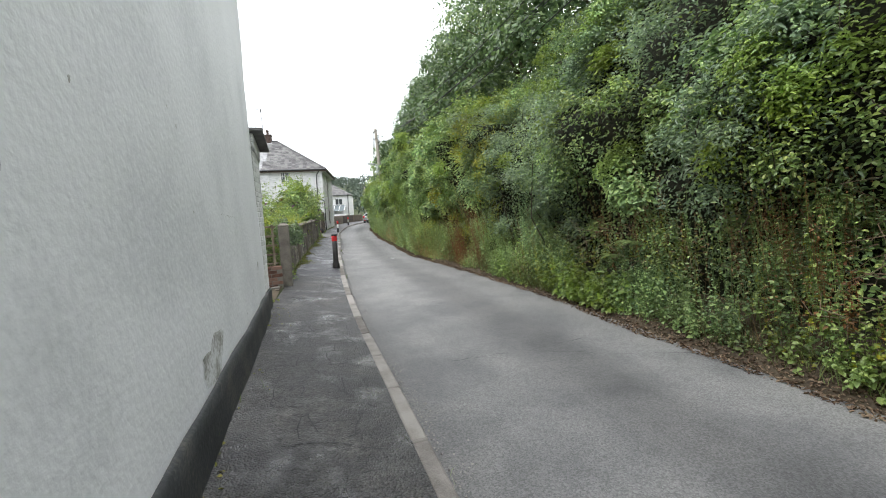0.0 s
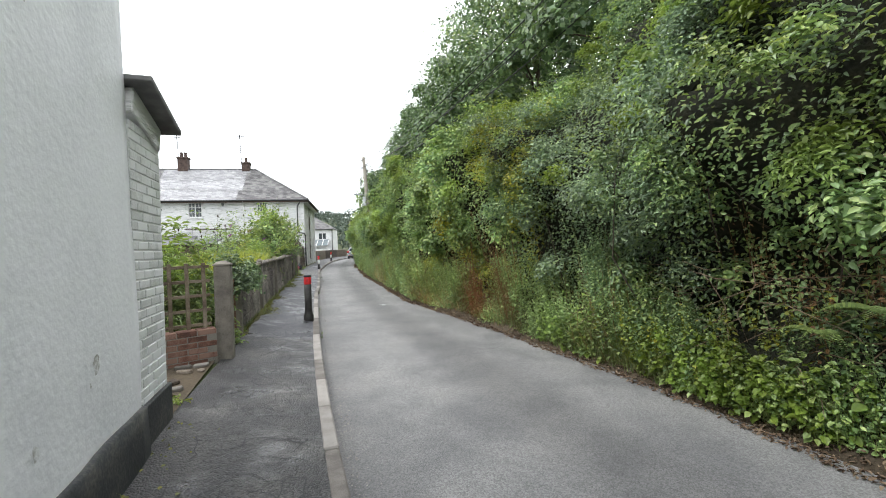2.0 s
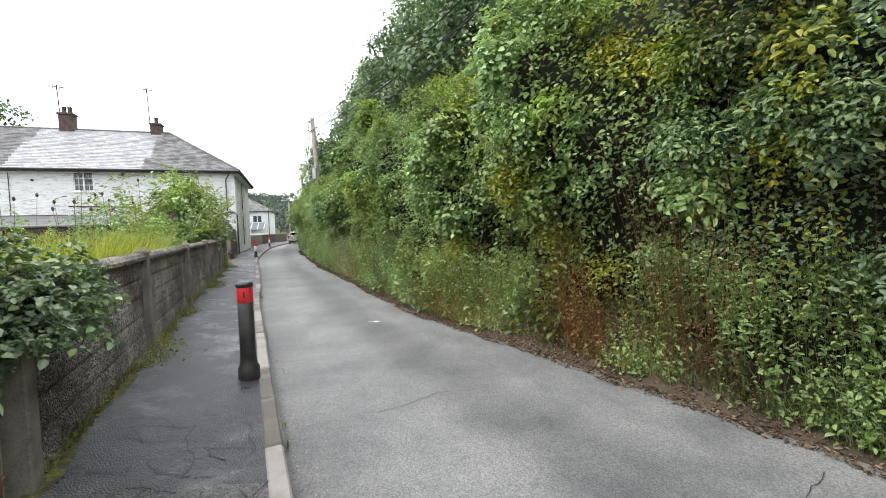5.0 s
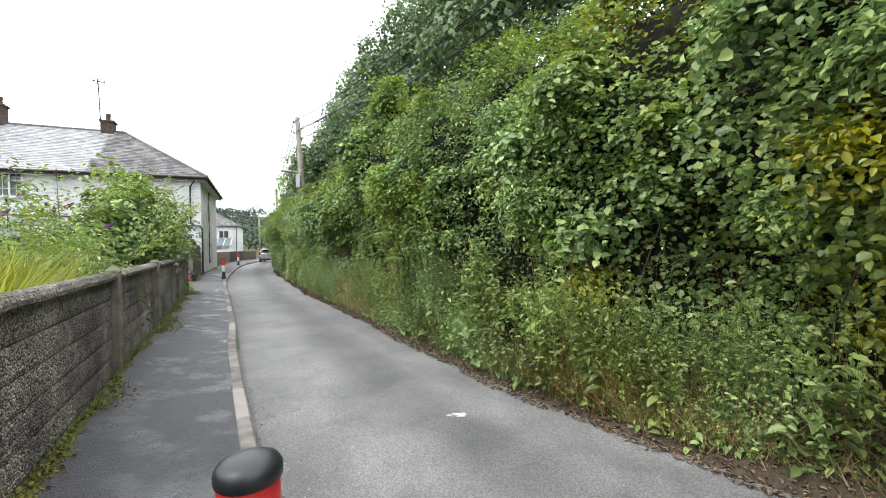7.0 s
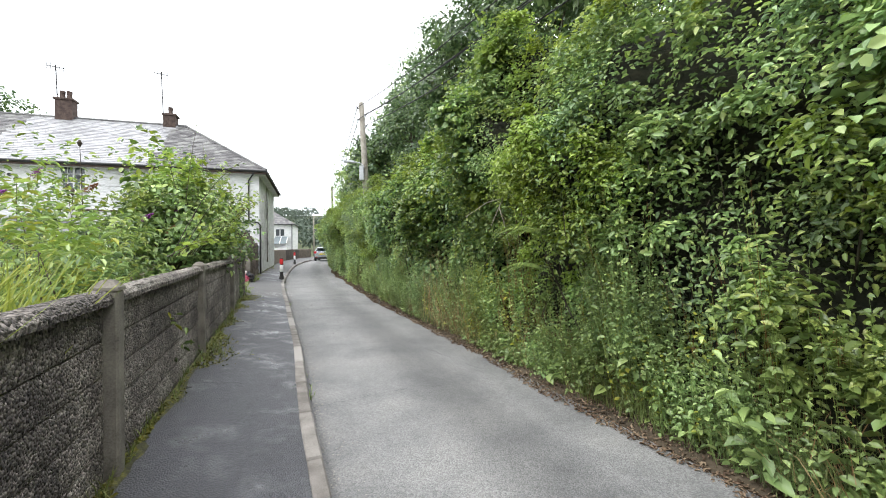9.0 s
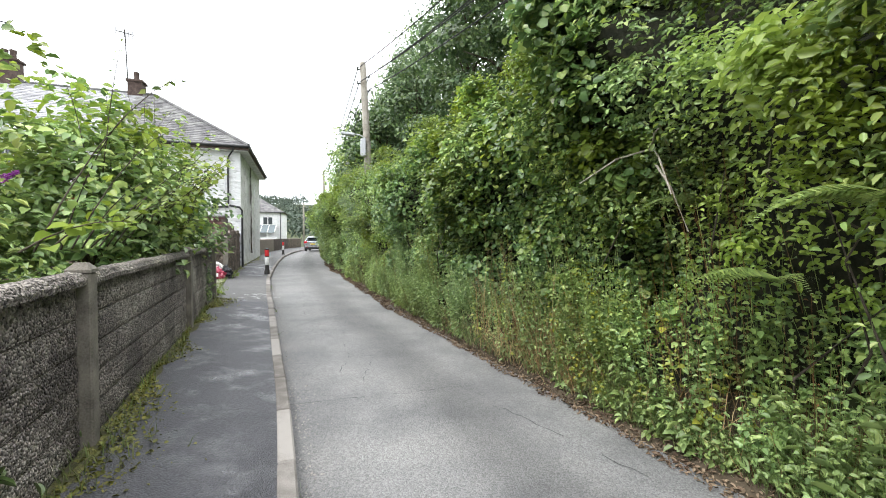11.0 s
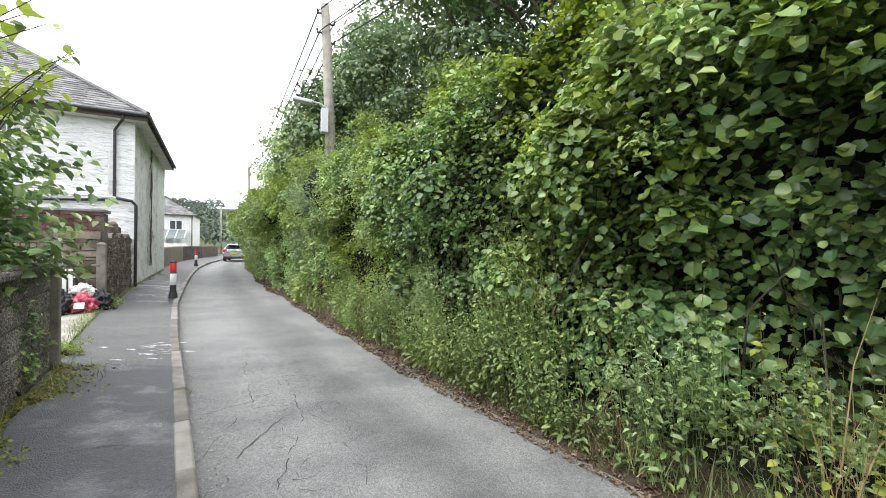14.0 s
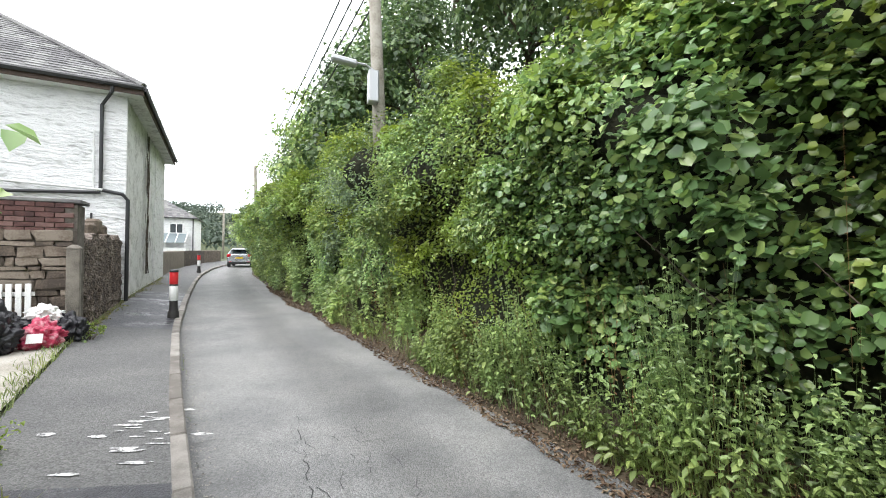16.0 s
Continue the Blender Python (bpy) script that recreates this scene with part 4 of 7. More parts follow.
def tree(x, y, base, height, radius, n, leaf, mat, label, seed, lower=0.25, category="tree", name="tree", trunk=0.16):
    r = np.random.default_rng(seed)
    ob = thing(name, label, category, (x, y, base), "bank trees")
    bm = bmesh.new()
    top = Vector((x + r.uniform(-0.5, 0.5), y + r.uniform(-0.5, 0.5), base + height * 0.8))
    tube(bm, [(x, y, base - 0.6), (x + r.uniform(-0.2, 0.2), y, base + height * 0.3), Vector((x, y, base)).lerp(top, 0.65), top], [trunk, trunk * 0.8, trunk * 0.5, trunk * 0.15], 7)
    limbs = []
    blobs = []
    k = 13
    for j in range(k):
        a, f = j * 2.4 + r.uniform(-0.4, 0.4), lower + (1 - lower) * (j + 0.5) / k
        rad = radius * (1.0 - 0.75 * max(0, (f - 0.5) / 0.5) ** 1.6) * r.uniform(0.45, 0.85)
        c = Vector((x + math.cos(a) * rad, y + math.sin(a) * rad, base + height * (0.08 + 0.82 * f)))
        blobs.append((np.array(c), radius * r.uniform(0.38, 0.58)))
        limbs.append((Vector((x, y, base + height * max(0.15, f * 0.75))), c))
    for p, q in limbs:
        tube(bm, [p, p.lerp(q, 0.5) + Vector((0, 0, 0.3)), q], [trunk * 0.4, trunk * 0.25, trunk * 0.08], 5)
    part("trunk", bm, M_bark, ob, smooth_faces=True)
    Ps, Ns = [], []
    for c, rad in blobs:
        m = n // k
        d = r.normal(size=(m, 3))
        d /= np.linalg.norm(d, axis=1)[:, None]
        d[:, 2] = np.where(d[:, 2] < -0.3, -d[:, 2] * 0.6, d[:, 2])
        lumps = 1 + 0.22 * waves(d * rad + c, rad * 0.55, seed)
        P = c + d * (rad * lumps * r.uniform(0.72, 1.04, m))[:, None] * np.array([1, 1, 0.85])
        Ps.append(P)
        Ns.append(d + r.normal(size=(m, 3)) * 0.5 + np.array([0, 0, 0.4]))
    P, N = np.concatenate(Ps), np.concatenate(Ns)
    foliage("crown", P, N, leaf * r.uniform(0.6, 1.3, len(P)), 0.75, mat, ob, seed=seed, small=True, fold=0.1)
    return ob


# wooded bank above the hedge
rt = random.Random(5)
yy = -8.0
k = 0
while yy < 62:
    e = xr(yy)
    for row, (off, base, hh, rad, nn) in enumerate([(4.5, 2.6, 6.3, 2.4, 8500), (7.0, 4.5, 9.2, 3.0, 8000)]):
        y2 = yy + rt.uniform(-0.7, 0.7) + row * 1.6
        x2 = xr(y2) + off + rt.uniform(-0.5, 0.5)
        far = y2 > 40
        scale_h = 1.2 if y2 < 22 else 1.38
        tree(x2, y2, gz(y2) + base, hh * scale_h * rt.uniform(0.86, 1.1), rad, nn if not far else nn // 2, 0.165 if not far else 0.22,
             rt.choice([L_tree, L_tree, L_tree, L_dark]), "dark leafy woodland tree on the steep bank", 300 + k * 2 + row)
    yy += 4.2
    k += 1
for x2, y2, b2, h2, r2 in [(-4.3, 38.5, 1.2, 7.4, 2.2), (-5.2, 42.5, 1.2, 7.6, 2.4), (-6.2, 52, 0.9, 8.2, 2.5), (-6.6, 60.5, 0.9, 8.6, 2.7), (-5.0, 47.5, 0.7, 7.2, 2.3), (-5.5, 56, 0.8, 8, 2.6), (-3.0, 66, 1.2, 9, 3.2), (1.5, 74, 1.6, 11, 3.6), (-2, 88, 1.2, 10, 3.8), (3, 84, 2, 11, 4), (-9.5, 92, 1.0, 6.5, 3.0), (-13.5, 95, 1.0, 5.5, 3.0), (-6, 97, 1.0, 8.0, 3.6)]:
    k += 1
    tree(x2, y2, gz(y2) + b2 - 0.6, h2, r2, 5000, 0.2, rt.choice([L_tree, L_mid]), "leafy tree where the lane bends", 300 + k * 2)

# woods on the far side of the valley
r = np.random.default_rng(77)
cx, cy = r.uniform(-190, 60, 420), r.uniform(105, 330, 420)
s = np.clip((cy - 95) / 260, 0, 1)
cz = gz(120) + 27 * s * s * (3 - 2 * s)
P, N = [], []
for x0, y0, z0 in zip(cx, cy, cz):
    m = 150
    d = r.normal(size=(m, 3))
    d /= np.linalg.norm(d, axis=1)[:, None]
    d[:, 2] = np.abs(d[:, 2])
    q = r.uniform(2.4, 4.6)
    P.append(np.array([x0, y0, z0 + q * 0.4]) + d * q * r.uniform(0.8, 1.05, m)[:, None] * np.array([1, 1, 1.2]))
    N.append(d + r.normal(size=(m, 3)) * 0.4)
foliage("far_woods", np.concatenate(P), np.concatenate(N), r.uniform(0.6, 1.25, 420 * 150), 0.75, L_far, None, seed=8, small=True, label="green woods on the far hillside, haze put into their colour", category="woods")

# ---- the rendered cottage beside the pavement ----
cottage = thing("cottage", "white rendered cottage with a black painted plinth", "house", (-1.5, 3, 0.1))
CA, CB = Vector((1.65, -6.6, 0)), Vector((-2.72, 6.85, 0))
cdir = (CB - CA).normalized()
cnrm = Vector((cdir.y, -cdir.x, 0))


def cottage_face(s, z):
    p = CA.lerp(CB, s)
    b = 0.018 * noise.noise((p.y * 0.7, z * 0.8, 1.7)) + 0.006 * noise.noise((p.y * 3, z * 3, 5.7))
    bat = -0.012 * z
    return p + cnrm * (b + bat) + Vector((0, 0, z))


ns, nz = 150, 64
verts, faces = [], []
for i in range(ns + 1):
    for j in range(nz + 1):
        verts.append(cottage_face(i / ns, 5.6 * j / nz))
for i in range(ns):
    for j in range(nz):
        a = i * (nz + 1) + j
        faces.append((a, a + nz + 1, a + nz + 2, a + 1))
k0 = len(verts)
back = [cottage_face(1, 5.6 * j / nz) - cnrm * 0.5 for j in range(nz + 1)]
verts += back
for j in range(nz):
    a = ns * (nz + 1) + j
    faces.append((a, k0 + j, k0 + j + 1, a + 1))
under(new("front_wall", mesh_of("front_wall", verts, faces, M_render, True)), cottage)
inl = Vector((-cnrm.x, -cnrm.y, 0))
m = frame_between(CA + inl * 0.3, CB + inl * 0.3)
L = (CB - CA).length
bm = bmesh.new()
box(bm, m @ pose(L / 2, 2.9, 2.75), L - 0.12, 5.4, 5.5)
part("house_body", bm, M_render, cottage)
bm = bmesh.new()
for side in (0, 1):
    y0, y1 = (-0.55, 3.0) if side == 0 else (6.6, 3.0)
    pts = [m @ Vector(p) for p in ((-0.2, y0, 5.5), (L + 0.2, y0, 5.5), (L + 0.2, y1, 7.9), (-0.2, y1, 7.9))]
    lo = [bm.verts.new(p) for p in pts]
    hi = [bm.verts.new(p + Vector((0, 0, 0.12))) for p in pts]
    bm.faces.new(lo)
    bm.faces.new(hi[::-1])
    for a in range(4):
        bm.faces.new((lo[a], lo[(a + 1) % 4], hi[(a + 1) % 4], hi[a]))
part("roof", bm, M_slate, cottage)
# plinth, slightly proud, rising with the street
verts, faces = [], []
ns = 90
for i in range(ns + 1):
    for j, (z, o) in enumerate([(-0.2, 0.045), (0.15, 0.04), (0.3, 0.034), (0.4, 0.03), (0.415, 0.0)]):
        p = cottage_face(i / ns, 0)
        zz = gz(p.y) + 0.12 + z - 0.05 + (0.02 * noise.noise((p.y * 2.1, 4.4, 0)) if j >= 3 else 0)
        q = cottage_face(i / ns, max(zz, 0))
        verts.append(Vector((q.x, q.y, zz)) + cnrm * (o + 0.004 + 0.012 * noise.noise((p.y * 2.5, z * 4, 2))))
for i in range(ns):
    for j in range(4):
        a = i * 5 + j
        faces.append((a, a + 5, a + 6, a + 1))
e = ns * 5
kk = len(verts)
verts += [verts[e + j] - cnrm * 0.2 for j in range(5)]
for j in range(4):
    faces.append((e + j, kk + j, kk + j + 1, e + j + 1))
under(new("plinth", mesh_of("plinth", verts, faces, M_plinth, True)), cottage)
# render patches that have lost their paint
M_bare = material("bare_grey_render", [(0.26, 0.26, 0.235), (0.42, 0.42, 0.4), (0.7, 0.71, 0.72), (0.78, 0.8, 0.82)], 7, 0.9, 0.5, 40, coords="World")
rp = random.Random(9)


def face_patch(name, s, z, rs, rz, mat, seed, lift=0.004):
    bm = bmesh.new()
    c = bm.verts.new(cottage_face(s, z) + cnrm * lift)
    ring = []
    for k in range(22):
        a = k * 6.28319 / 22
        f = 0.75 + 0.5 * noise.noise((math.cos(a) * 1.5, math.sin(a) * 1.5, seed))
        ring.append(bm.verts.new(cottage_face(s + math.cos(a) * rs * f / L, z + math.sin(a) * rz * f) + cnrm * lift))
    for k in range(22):
        bm.faces.new((c, ring[k], ring[(k + 1) % 22]))
    return part(name, bm, mat, cottage)


def s_at(y):
    return (y - CA.y) / (CB.y - CA.y)


face_patch("bare_patch", s_at(3.6), 0.66, 0.46, 0.2, M_bare, 3.3)
face_patch("bare_patch", s_at(6.18), 1.0, 0.06, 0.06, M_bare, 5.9)
face_patch("bare_patch", s_at(5.61), 0.77, 0.04, 0.04, M_bare, 8.1)
for yy2, zz2 in [(2.23, 2.06), (3.21, 2.23), (3.34, 2.15), (5.7, 2.74), (5.06, 1.91), (1.87, 1.74), (3.52, 1.65), (4.78, 0.93), (5.05, 0.63), (6.1, 0.9), (5.4, 2.1)]:
    face_patch("paint_chip", s_at(yy2), zz2, 0.012, 0.018, M_bare, yy2 * 3)
for q, (y0, z0, y1, z1) in enumerate([(4.3, 1.645, 4.98, 1.62), (4.98, 1.62, 5.16, 1.55)]):
    bm = bmesh.new()
    prev = None
    for k in range(40):
        f = k / 39
        yy2, zz2 = y0 + (y1 - y0) * f, z0 + (z1 - z0) * f + 0.02 * noise.noise((f * 9, q, 1.5)) + 0.006 * noise.noise((f * 40, q, 1.5))
        w = 0.0022 * (0.5 + abs(noise.noise((f * 14, q, 8.0))) * 2)
        pair = [bm.verts.new(cottage_face(s_at(yy2), zz2 + w) + cnrm * 0.004), bm.verts.new(cottage_face(s_at(yy2), zz2 - w) + cnrm * 0.004)]
        if prev:
            bm.faces.new((prev[0], prev[1], pair[1], pair[0]))
        prev = pair
    part("hairline_crack", bm, M_bare, cottage)

# white painted brick return with its slate cap
ret = thing("brick_return_wall", "white painted brick wall end with black foot and slate cap", "wall", (-2.82, 7.2, 0.15))
RA, RB = Vector((-2.74, 6.86, 0)), Vector((-2.93, 7.5, 0))
rm = frame_between(RA, RB)
rl = (RB - RA).length
bm = bmesh.new()
box(bm, rm @ pose(rl / 2, 0.23, 1.25), rl, 0.42, 2.6)
part("mortar_core", bm, M_whitebrick, ret)
bmesh_brick = boxed(0.208, 0.1, 0.064, bevel=0.006)
brick_long = bpy.data.meshes.new("brick")
bmesh_brick.to_mesh(brick_long)
bmesh_brick.free()
brick_long.materials.append(M_whitebrick)
bh = boxed(0.1, 0.1, 0.064, bevel=0.006)
brick_half = bpy.data.meshes.new("brick_half")
bh.to_mesh(brick_half)
bh.free()
brick_half.materials.append(M_whitebrick)
for row in range(30):
    z = 0.5 + row * 0.0735
    if z > 2.6:
        break
    x = 0.0
    spans = [0.208, 0.208, 0.208] if row % 2 else [0.1, 0.208, 0.208, 0.1]
    for w in spans:
        ob = new("brick", brick_long if w > 0.15 else brick_half)
        ob.parent = ret
        ob.matrix_parent_inverse = ret.matrix_basis.inverted()
        ob.matrix_basis = rm @ pose(x + w / 2 + 0.004, 0.062 + random.uniform(-0.003, 0.003), z, 0, 0, random.uniform(-0.6, 0.6))
        x += w + 0.0095
    for q, w in enumerate((0.1, 0.208, 0.1)):
        ob = new("brick", brick_long if w > 0.15 else brick_half)
        ob.parent = ret
        ob.matrix_parent_inverse = ret.matrix_basis.inverted()
        ob.matrix_basis = rm @ pose(rl - 0.045 + random.uniform(-0.003, 0.003), 0.07 + (0.0, 0.165, 0.33)[q], z, 0, 0, 90)
bm = bmesh.new()
box(bm, rm @ pose(rl / 2, 0.22, 0.24), rl + 0.03, 0.47, 0.5, 0.01)
part("black_foot", bm, M_plinth, ret, "black painted foot")
bm = bmesh.new()
a, b2 = rm @ Vector((-0.02, -0.07, 2.86)), rm @ Vector((rl + 0.06, -0.07, 2.66))
box(bm, frame_between(a, b2) @ pose((b2 - a).length / 2, 0.4, 0.03), (b2 - a).length, 0.95, 0.05, 0.008)
part("slate_cap", bm, M_slate, ret, "dark slate cap")
bm = bmesh.new()
box(bm, frame_between(a, b2) @ pose((b2 - a).length / 2, 0.36, -0.1), (b2 - a).length - 0.16, 0.6, 0.2, 0.008)
part("soffit", bm, M_whitewash, ret)

# ---- gate, posts, low brick wall, trellis ----
def wall_z(y):
    return gz(y) + 0.13


def concrete_post(at, size, height, heading, name="concrete_post", label="weathered concrete post with a pyramid top", group="wall posts"):
    ob = thing(name, label, "post", at, group)
    bm = boxed(size, size, height + 0.25, Matrix.Translation(at) @ pose(0, 0, height / 2 - 0.125, 0, 0, heading), 0.012)
    part("shaft", bm, M_post, ob)
    bm = bmesh.new()
    mm = Matrix.Translation(at) @ pose(0, 0, height, 0, 0, heading)
    h = size / 2 + 0.006
    base = [bm.verts.new(mm @ Vector(c)) for c in ((-h, -h, 0), (h, -h, 0), (h, h, 0), (-h, h, 0))]
    mid = [bm.verts.new(mm @ Vector(c)) for c in ((-h, -h, 0.02), (h, -h, 0.02), (h, h, 0.02), (-h, h, 0.02))]
    tip = [bm.verts.new(mm @ Vector(c)) for c in ((-0.03, -0.03, 0.065), (0.03, -0.03, 0.065), (0.03, 0.03, 0.065), (-0.03, 0.03, 0.065))]
    for r0, r1 in ((base, mid), (mid, tip)):
        for q in range(4):
            bm.faces.new((r0[q], r0[(q + 1) % 4], r1[(q + 1) % 4], r1[q]))
    bm.faces.new(tip)
    part("cap", bm, M_post, ob)
    return ob


HEAD = math.degrees(math.atan2(0.27, 1))
concrete_post((-3.44, 9.55, wall_z(9.55)), 0.2, 1.25, HEAD, "gate_post", "thick weathered concrete gate post with pointed top", "gate posts")
concrete_post((-3.92, 11.0, wall_z(11.0)), 0.13, 1.12, HEAD, "gate_post", "slim concrete gate post wrapped in ivy", "gate posts")

gate = thing("garden_gate", "rusty iron garden gate with upright bars, closed", "gate", (-3.75, 10.15, wall_z(10.1)))
gm = frame_between((-3.51, 9.7, wall_z(9.7) + 0.1), (-3.91, 10.92, wall_z(10.9) + 0.1))
gl = 1.2
for q in range(12):
    part("bar", tube(bmesh.new(), [gm @ Vector((0.05 + q * 0.1, 0, 0)), gm @ Vector((0.05 + q * 0.1, 0, 0.88))], 0.008, 6), M_rust, gate)
for z in (0.06, 0.42, 0.84):
    part("rail", boxed(gl, 0.012, 0.03, gm @ pose(gl / 2, 0, z), 0.002), M_rust, gate)

# low brick wall that runs back from the gate post
bw = thing("low_brick_wall", "low weathered red brick garden wall under a trellis", "wall", (-3.9, 9.0, wall_z(9)))
WA, WB = Vector((-3.52, 9.44, wall_z(9.4))), Vector((-5.22, 8.15, wall_z(8.3)))
wm = frame_between(WA, WB)
wlen = (WB - WA).length
part("mortar", boxed(wlen, 0.213, 0.6, wm @ pose(wlen / 2, 0, 0.12)), M_mortar, bw)
rb_long = bpy.data.meshes.new("red_brick")
bm = boxed(0.214, 0.105, 0.067, bevel=0.005)
bm.to_mesh(rb_long)
bm.free()
rb_long.materials.append(M_brick)
for row in range(6):
    z = 0.02 + row * 0.076
    x = 0.0 if row % 2 else 0.11
    while x < wlen - 0.1:
        for sd in (0.058, -0.058):
            ob = new("brick", rb_long)
            ob.parent = bw
            ob.matrix_parent_inverse = bw.matrix_basis.inverted()
            ob.matrix_basis = wm @ pose(x + 0.107, sd + random.uniform(-0.002, 0.002), z, random.uniform(-0.5, 0.5), random.uniform(-0.6, 0.6), random.uniform(-0.5, 0.5))
        x += 0.224

trel = thing("trellis", "square wooden trellis panel overgrown with willow leaves", "trellis", (-4.2, 8.9, wall_z(9) + 0.45))
tm = wm @ pose(0.05, 0, 0.44)
for q in range(7):
    part("upright", boxed(0.045, 0.02, 0.86, tm @ pose(0.06 + q * 0.19, 0.012, 0.43), 0.003), M_timber, trel)
for q in range(5):
    part("lath", boxed(1.35, 0.018, 0.04, tm @ pose(0.66, -0.008, 0.05 + q * 0.19), 0.003), M_timber, trel)

# bare ground between the cottage and the low wall
bm = bmesh.new()
bm.faces.new([bm.verts.new((x, y, wall_z(y) + 0.014)) for x, y in ((-2.9, 7.42), (-3.5, 9.4), (-5.6, 8.0), (-5.4, 6.9))])
tagged(part("bare_ground", bm, M_soil, None), "bare stony soil beside the cottage end", "ground", kind="structure")
rg = random.Random(23)
for q in range(9):
    y = rg.uniform(7.7, 9.1)
    x = xw(y) - rg.uniform(0.05, 0.4)
    bm = boxed(rg.uniform(0.08, 0.2), rg.uniform(0.06, 0.12), rg.uniform(0.03, 0.06), pose(x, y, wall_z(y) + 0.03, rg.uniform(-8, 8), rg.uniform(-8, 8), rg.uniform(0, 180)), 0.012)
    tagged(part("loose_stone", bm, M_stone if q % 3 else M_kerb, None), "loose broken stone on the bare ground", "stone", "loose stones")

# ---- panelled concrete garden wall ----
POSTS = [10.95, 14.1, 17.35, 20.5, 24.2, 27.3]
gwall = thing("garden_wall", "dark rough concrete panel garden wall with moss at its foot", "wall", (-6, 19, wall_z(19)))
for y in POSTS[1:]:
    concrete_post((xw(y) - 0.03, y, wall_z(y)), 0.13, 1.17, HEAD)
rw = random.Random(4)
for y0, y1 in zip(POSTS, POSTS[1:]):
    p, q = Vector((xw(y0) - 0.07, y0, wall_z(y0))), Vector((xw(y1) - 0.07, y1, wall_z(y1)))
    fm = frame_between(p, q)
    ln = (q - p).length
    for k in range(5):
        # a panel with a rough pebbled face
        hh, cols, rows = 0.212, 56, 6
        verts, faces = [], []
        for i in range(cols + 1):
            for j in range(rows + 1):
                x, z = 0.04 + (ln - 0.08) * i / cols, hh * j / rows
                edge = j in (0, rows) or i in (0, cols)
                dv = 0.0 if edge else 0.011 * noise.noise((x * 22, z * 22, y0 + k)) + 0.006 * noise.noise((x * 50, z * 50, y0)) + 0.008
                verts.append(fm @ Vector((x, -0.025 - dv, -0.02 + k * 0.222 + z)))
        n = len(verts)
        verts += [fm @ Vector((0.04 + (ln - 0.08) * i, 0.03, -0.02 + k * 0.222 + hh * j)) for i in (0, 1) for j in (0, 1)]
        for i in range(cols):
            for j in range(rows):
                a = i * (rows + 1) + j
                faces.append((a, a + rows + 1, a + rows + 2, a + 1))
        tl, tr2 = rows, cols * (rows + 1) + rows
        faces += [(n, n + 1, n + 3, n + 2), tuple(i * (rows + 1) + rows for i in range(cols + 1)) + (n + 3, n + 1), tuple(i * (rows + 1) for i in range(cols, -1, -1)) + (n, n + 2)]
        under(new("panel", mesh_of("panel", verts, faces, M_panel)), gwall)
    # coping with a rounded, lumpy top
    verts, faces = [], []
    prof = [(-0.085, -0.005), (-0.09, 0.03), (-0.06, 0.07), (0.0, 0.085), (0.055, 0.07), (0.085, 0.03), (0.08, -0.005)]
    cols = 46
    for i in range(cols + 1):
        x = 0.05 + (ln - 0.1) * i / cols
        for (oy, oz) in prof:
            jit = 0.008 * noise.noise((x * 9, oy * 30, y0))
            verts.append(fm @ Vector((x, oy + jit, 1.095 + oz + jit)))
    n = len(prof)
    for i in range(cols):
        for j in range(n - 1):
            a = i * n + j
            faces.append((a, a + n, a + n + 1, a + 1))
    faces += [tuple(range(n)), tuple(cols * n + j for j in range(n - 1, -1, -1))]
    under(new("coping", mesh_of("coping", verts, faces, M_panel)), gwall)

# moss band on the pavement along the wall's foot
def moss_edge(y):
    return xw(y) + 0.07 + 0.08 * noise.noise((y * 1.3, 0, 0)) + 0.06 * noise.noise((y * 5, 0, 0))


strip("moss_band", "yellow-green moss band along the wall's foot", lambda y: xw(y) - 0.01, moss_edge, 0.142, 0.122, M_moss, 2, 10.9, 27.4, 0.12, rough=0.01)
strip("moss_band", "dark moss band along the foot of the house wall", lambda y: xw(y) - 0.01, moss_edge, 0.142, 0.122, M_moss, 2, 32.3, 44.5, 0.2, rough=0.01)
strip("moss_band", "thin moss along the cottage plinth", lambda y: xw(y) - 0.01, lambda y: moss_edge(y) - 0.07, 0.142, 0.126, M_damp, 2, 1.0, 7.3, 0.12, rough=0.01)

# moss and weeds along the wall's foot
n = 11000
r = np.random.default_rng(31)
yy2 = np.concatenate([r.uniform(11, 27.4, n), r.uniform(32.3, 44, 1200), r.uniform(1.5, 7.4, 160)])
wx = along(WALL, yy2)
d = np.abs(r.normal(0, 0.105, len(yy2))) * np.clip(0.6 + 0.9 * waves(np.stack([wx, yy2, yy2 * 0], 1), 0.8, 5), 0.1, 2)
P = np.stack([wx + 0.0 + d, yy2, GZ(yy2) + 0.128 - d * 0.1], 1)
N = r.normal(size=P.shape) * 0.5 + np.array([0.3, 0, 1])
foliage("wall_foot_moss", P, N, 0.03 * r.uniform(0.5, 1.4, len(P)), 0.8, leaf_material("moss_tufts", [(0.07, 0.075, 0.018), (0.14, 0.15, 0.025), (0.23, 0.22, 0.045)], 0.8, 0.1), None, label="yellow-green moss along the foot of the wall", category="moss", droop=0)
sel = r.uniform(size=len(P)) < 0.08
blades("wall_foot_grass", P[sel], 0.13, 0.007, M_blade, None, 0.6, 4, "thin grass tufts at the wall's foot", "grass")

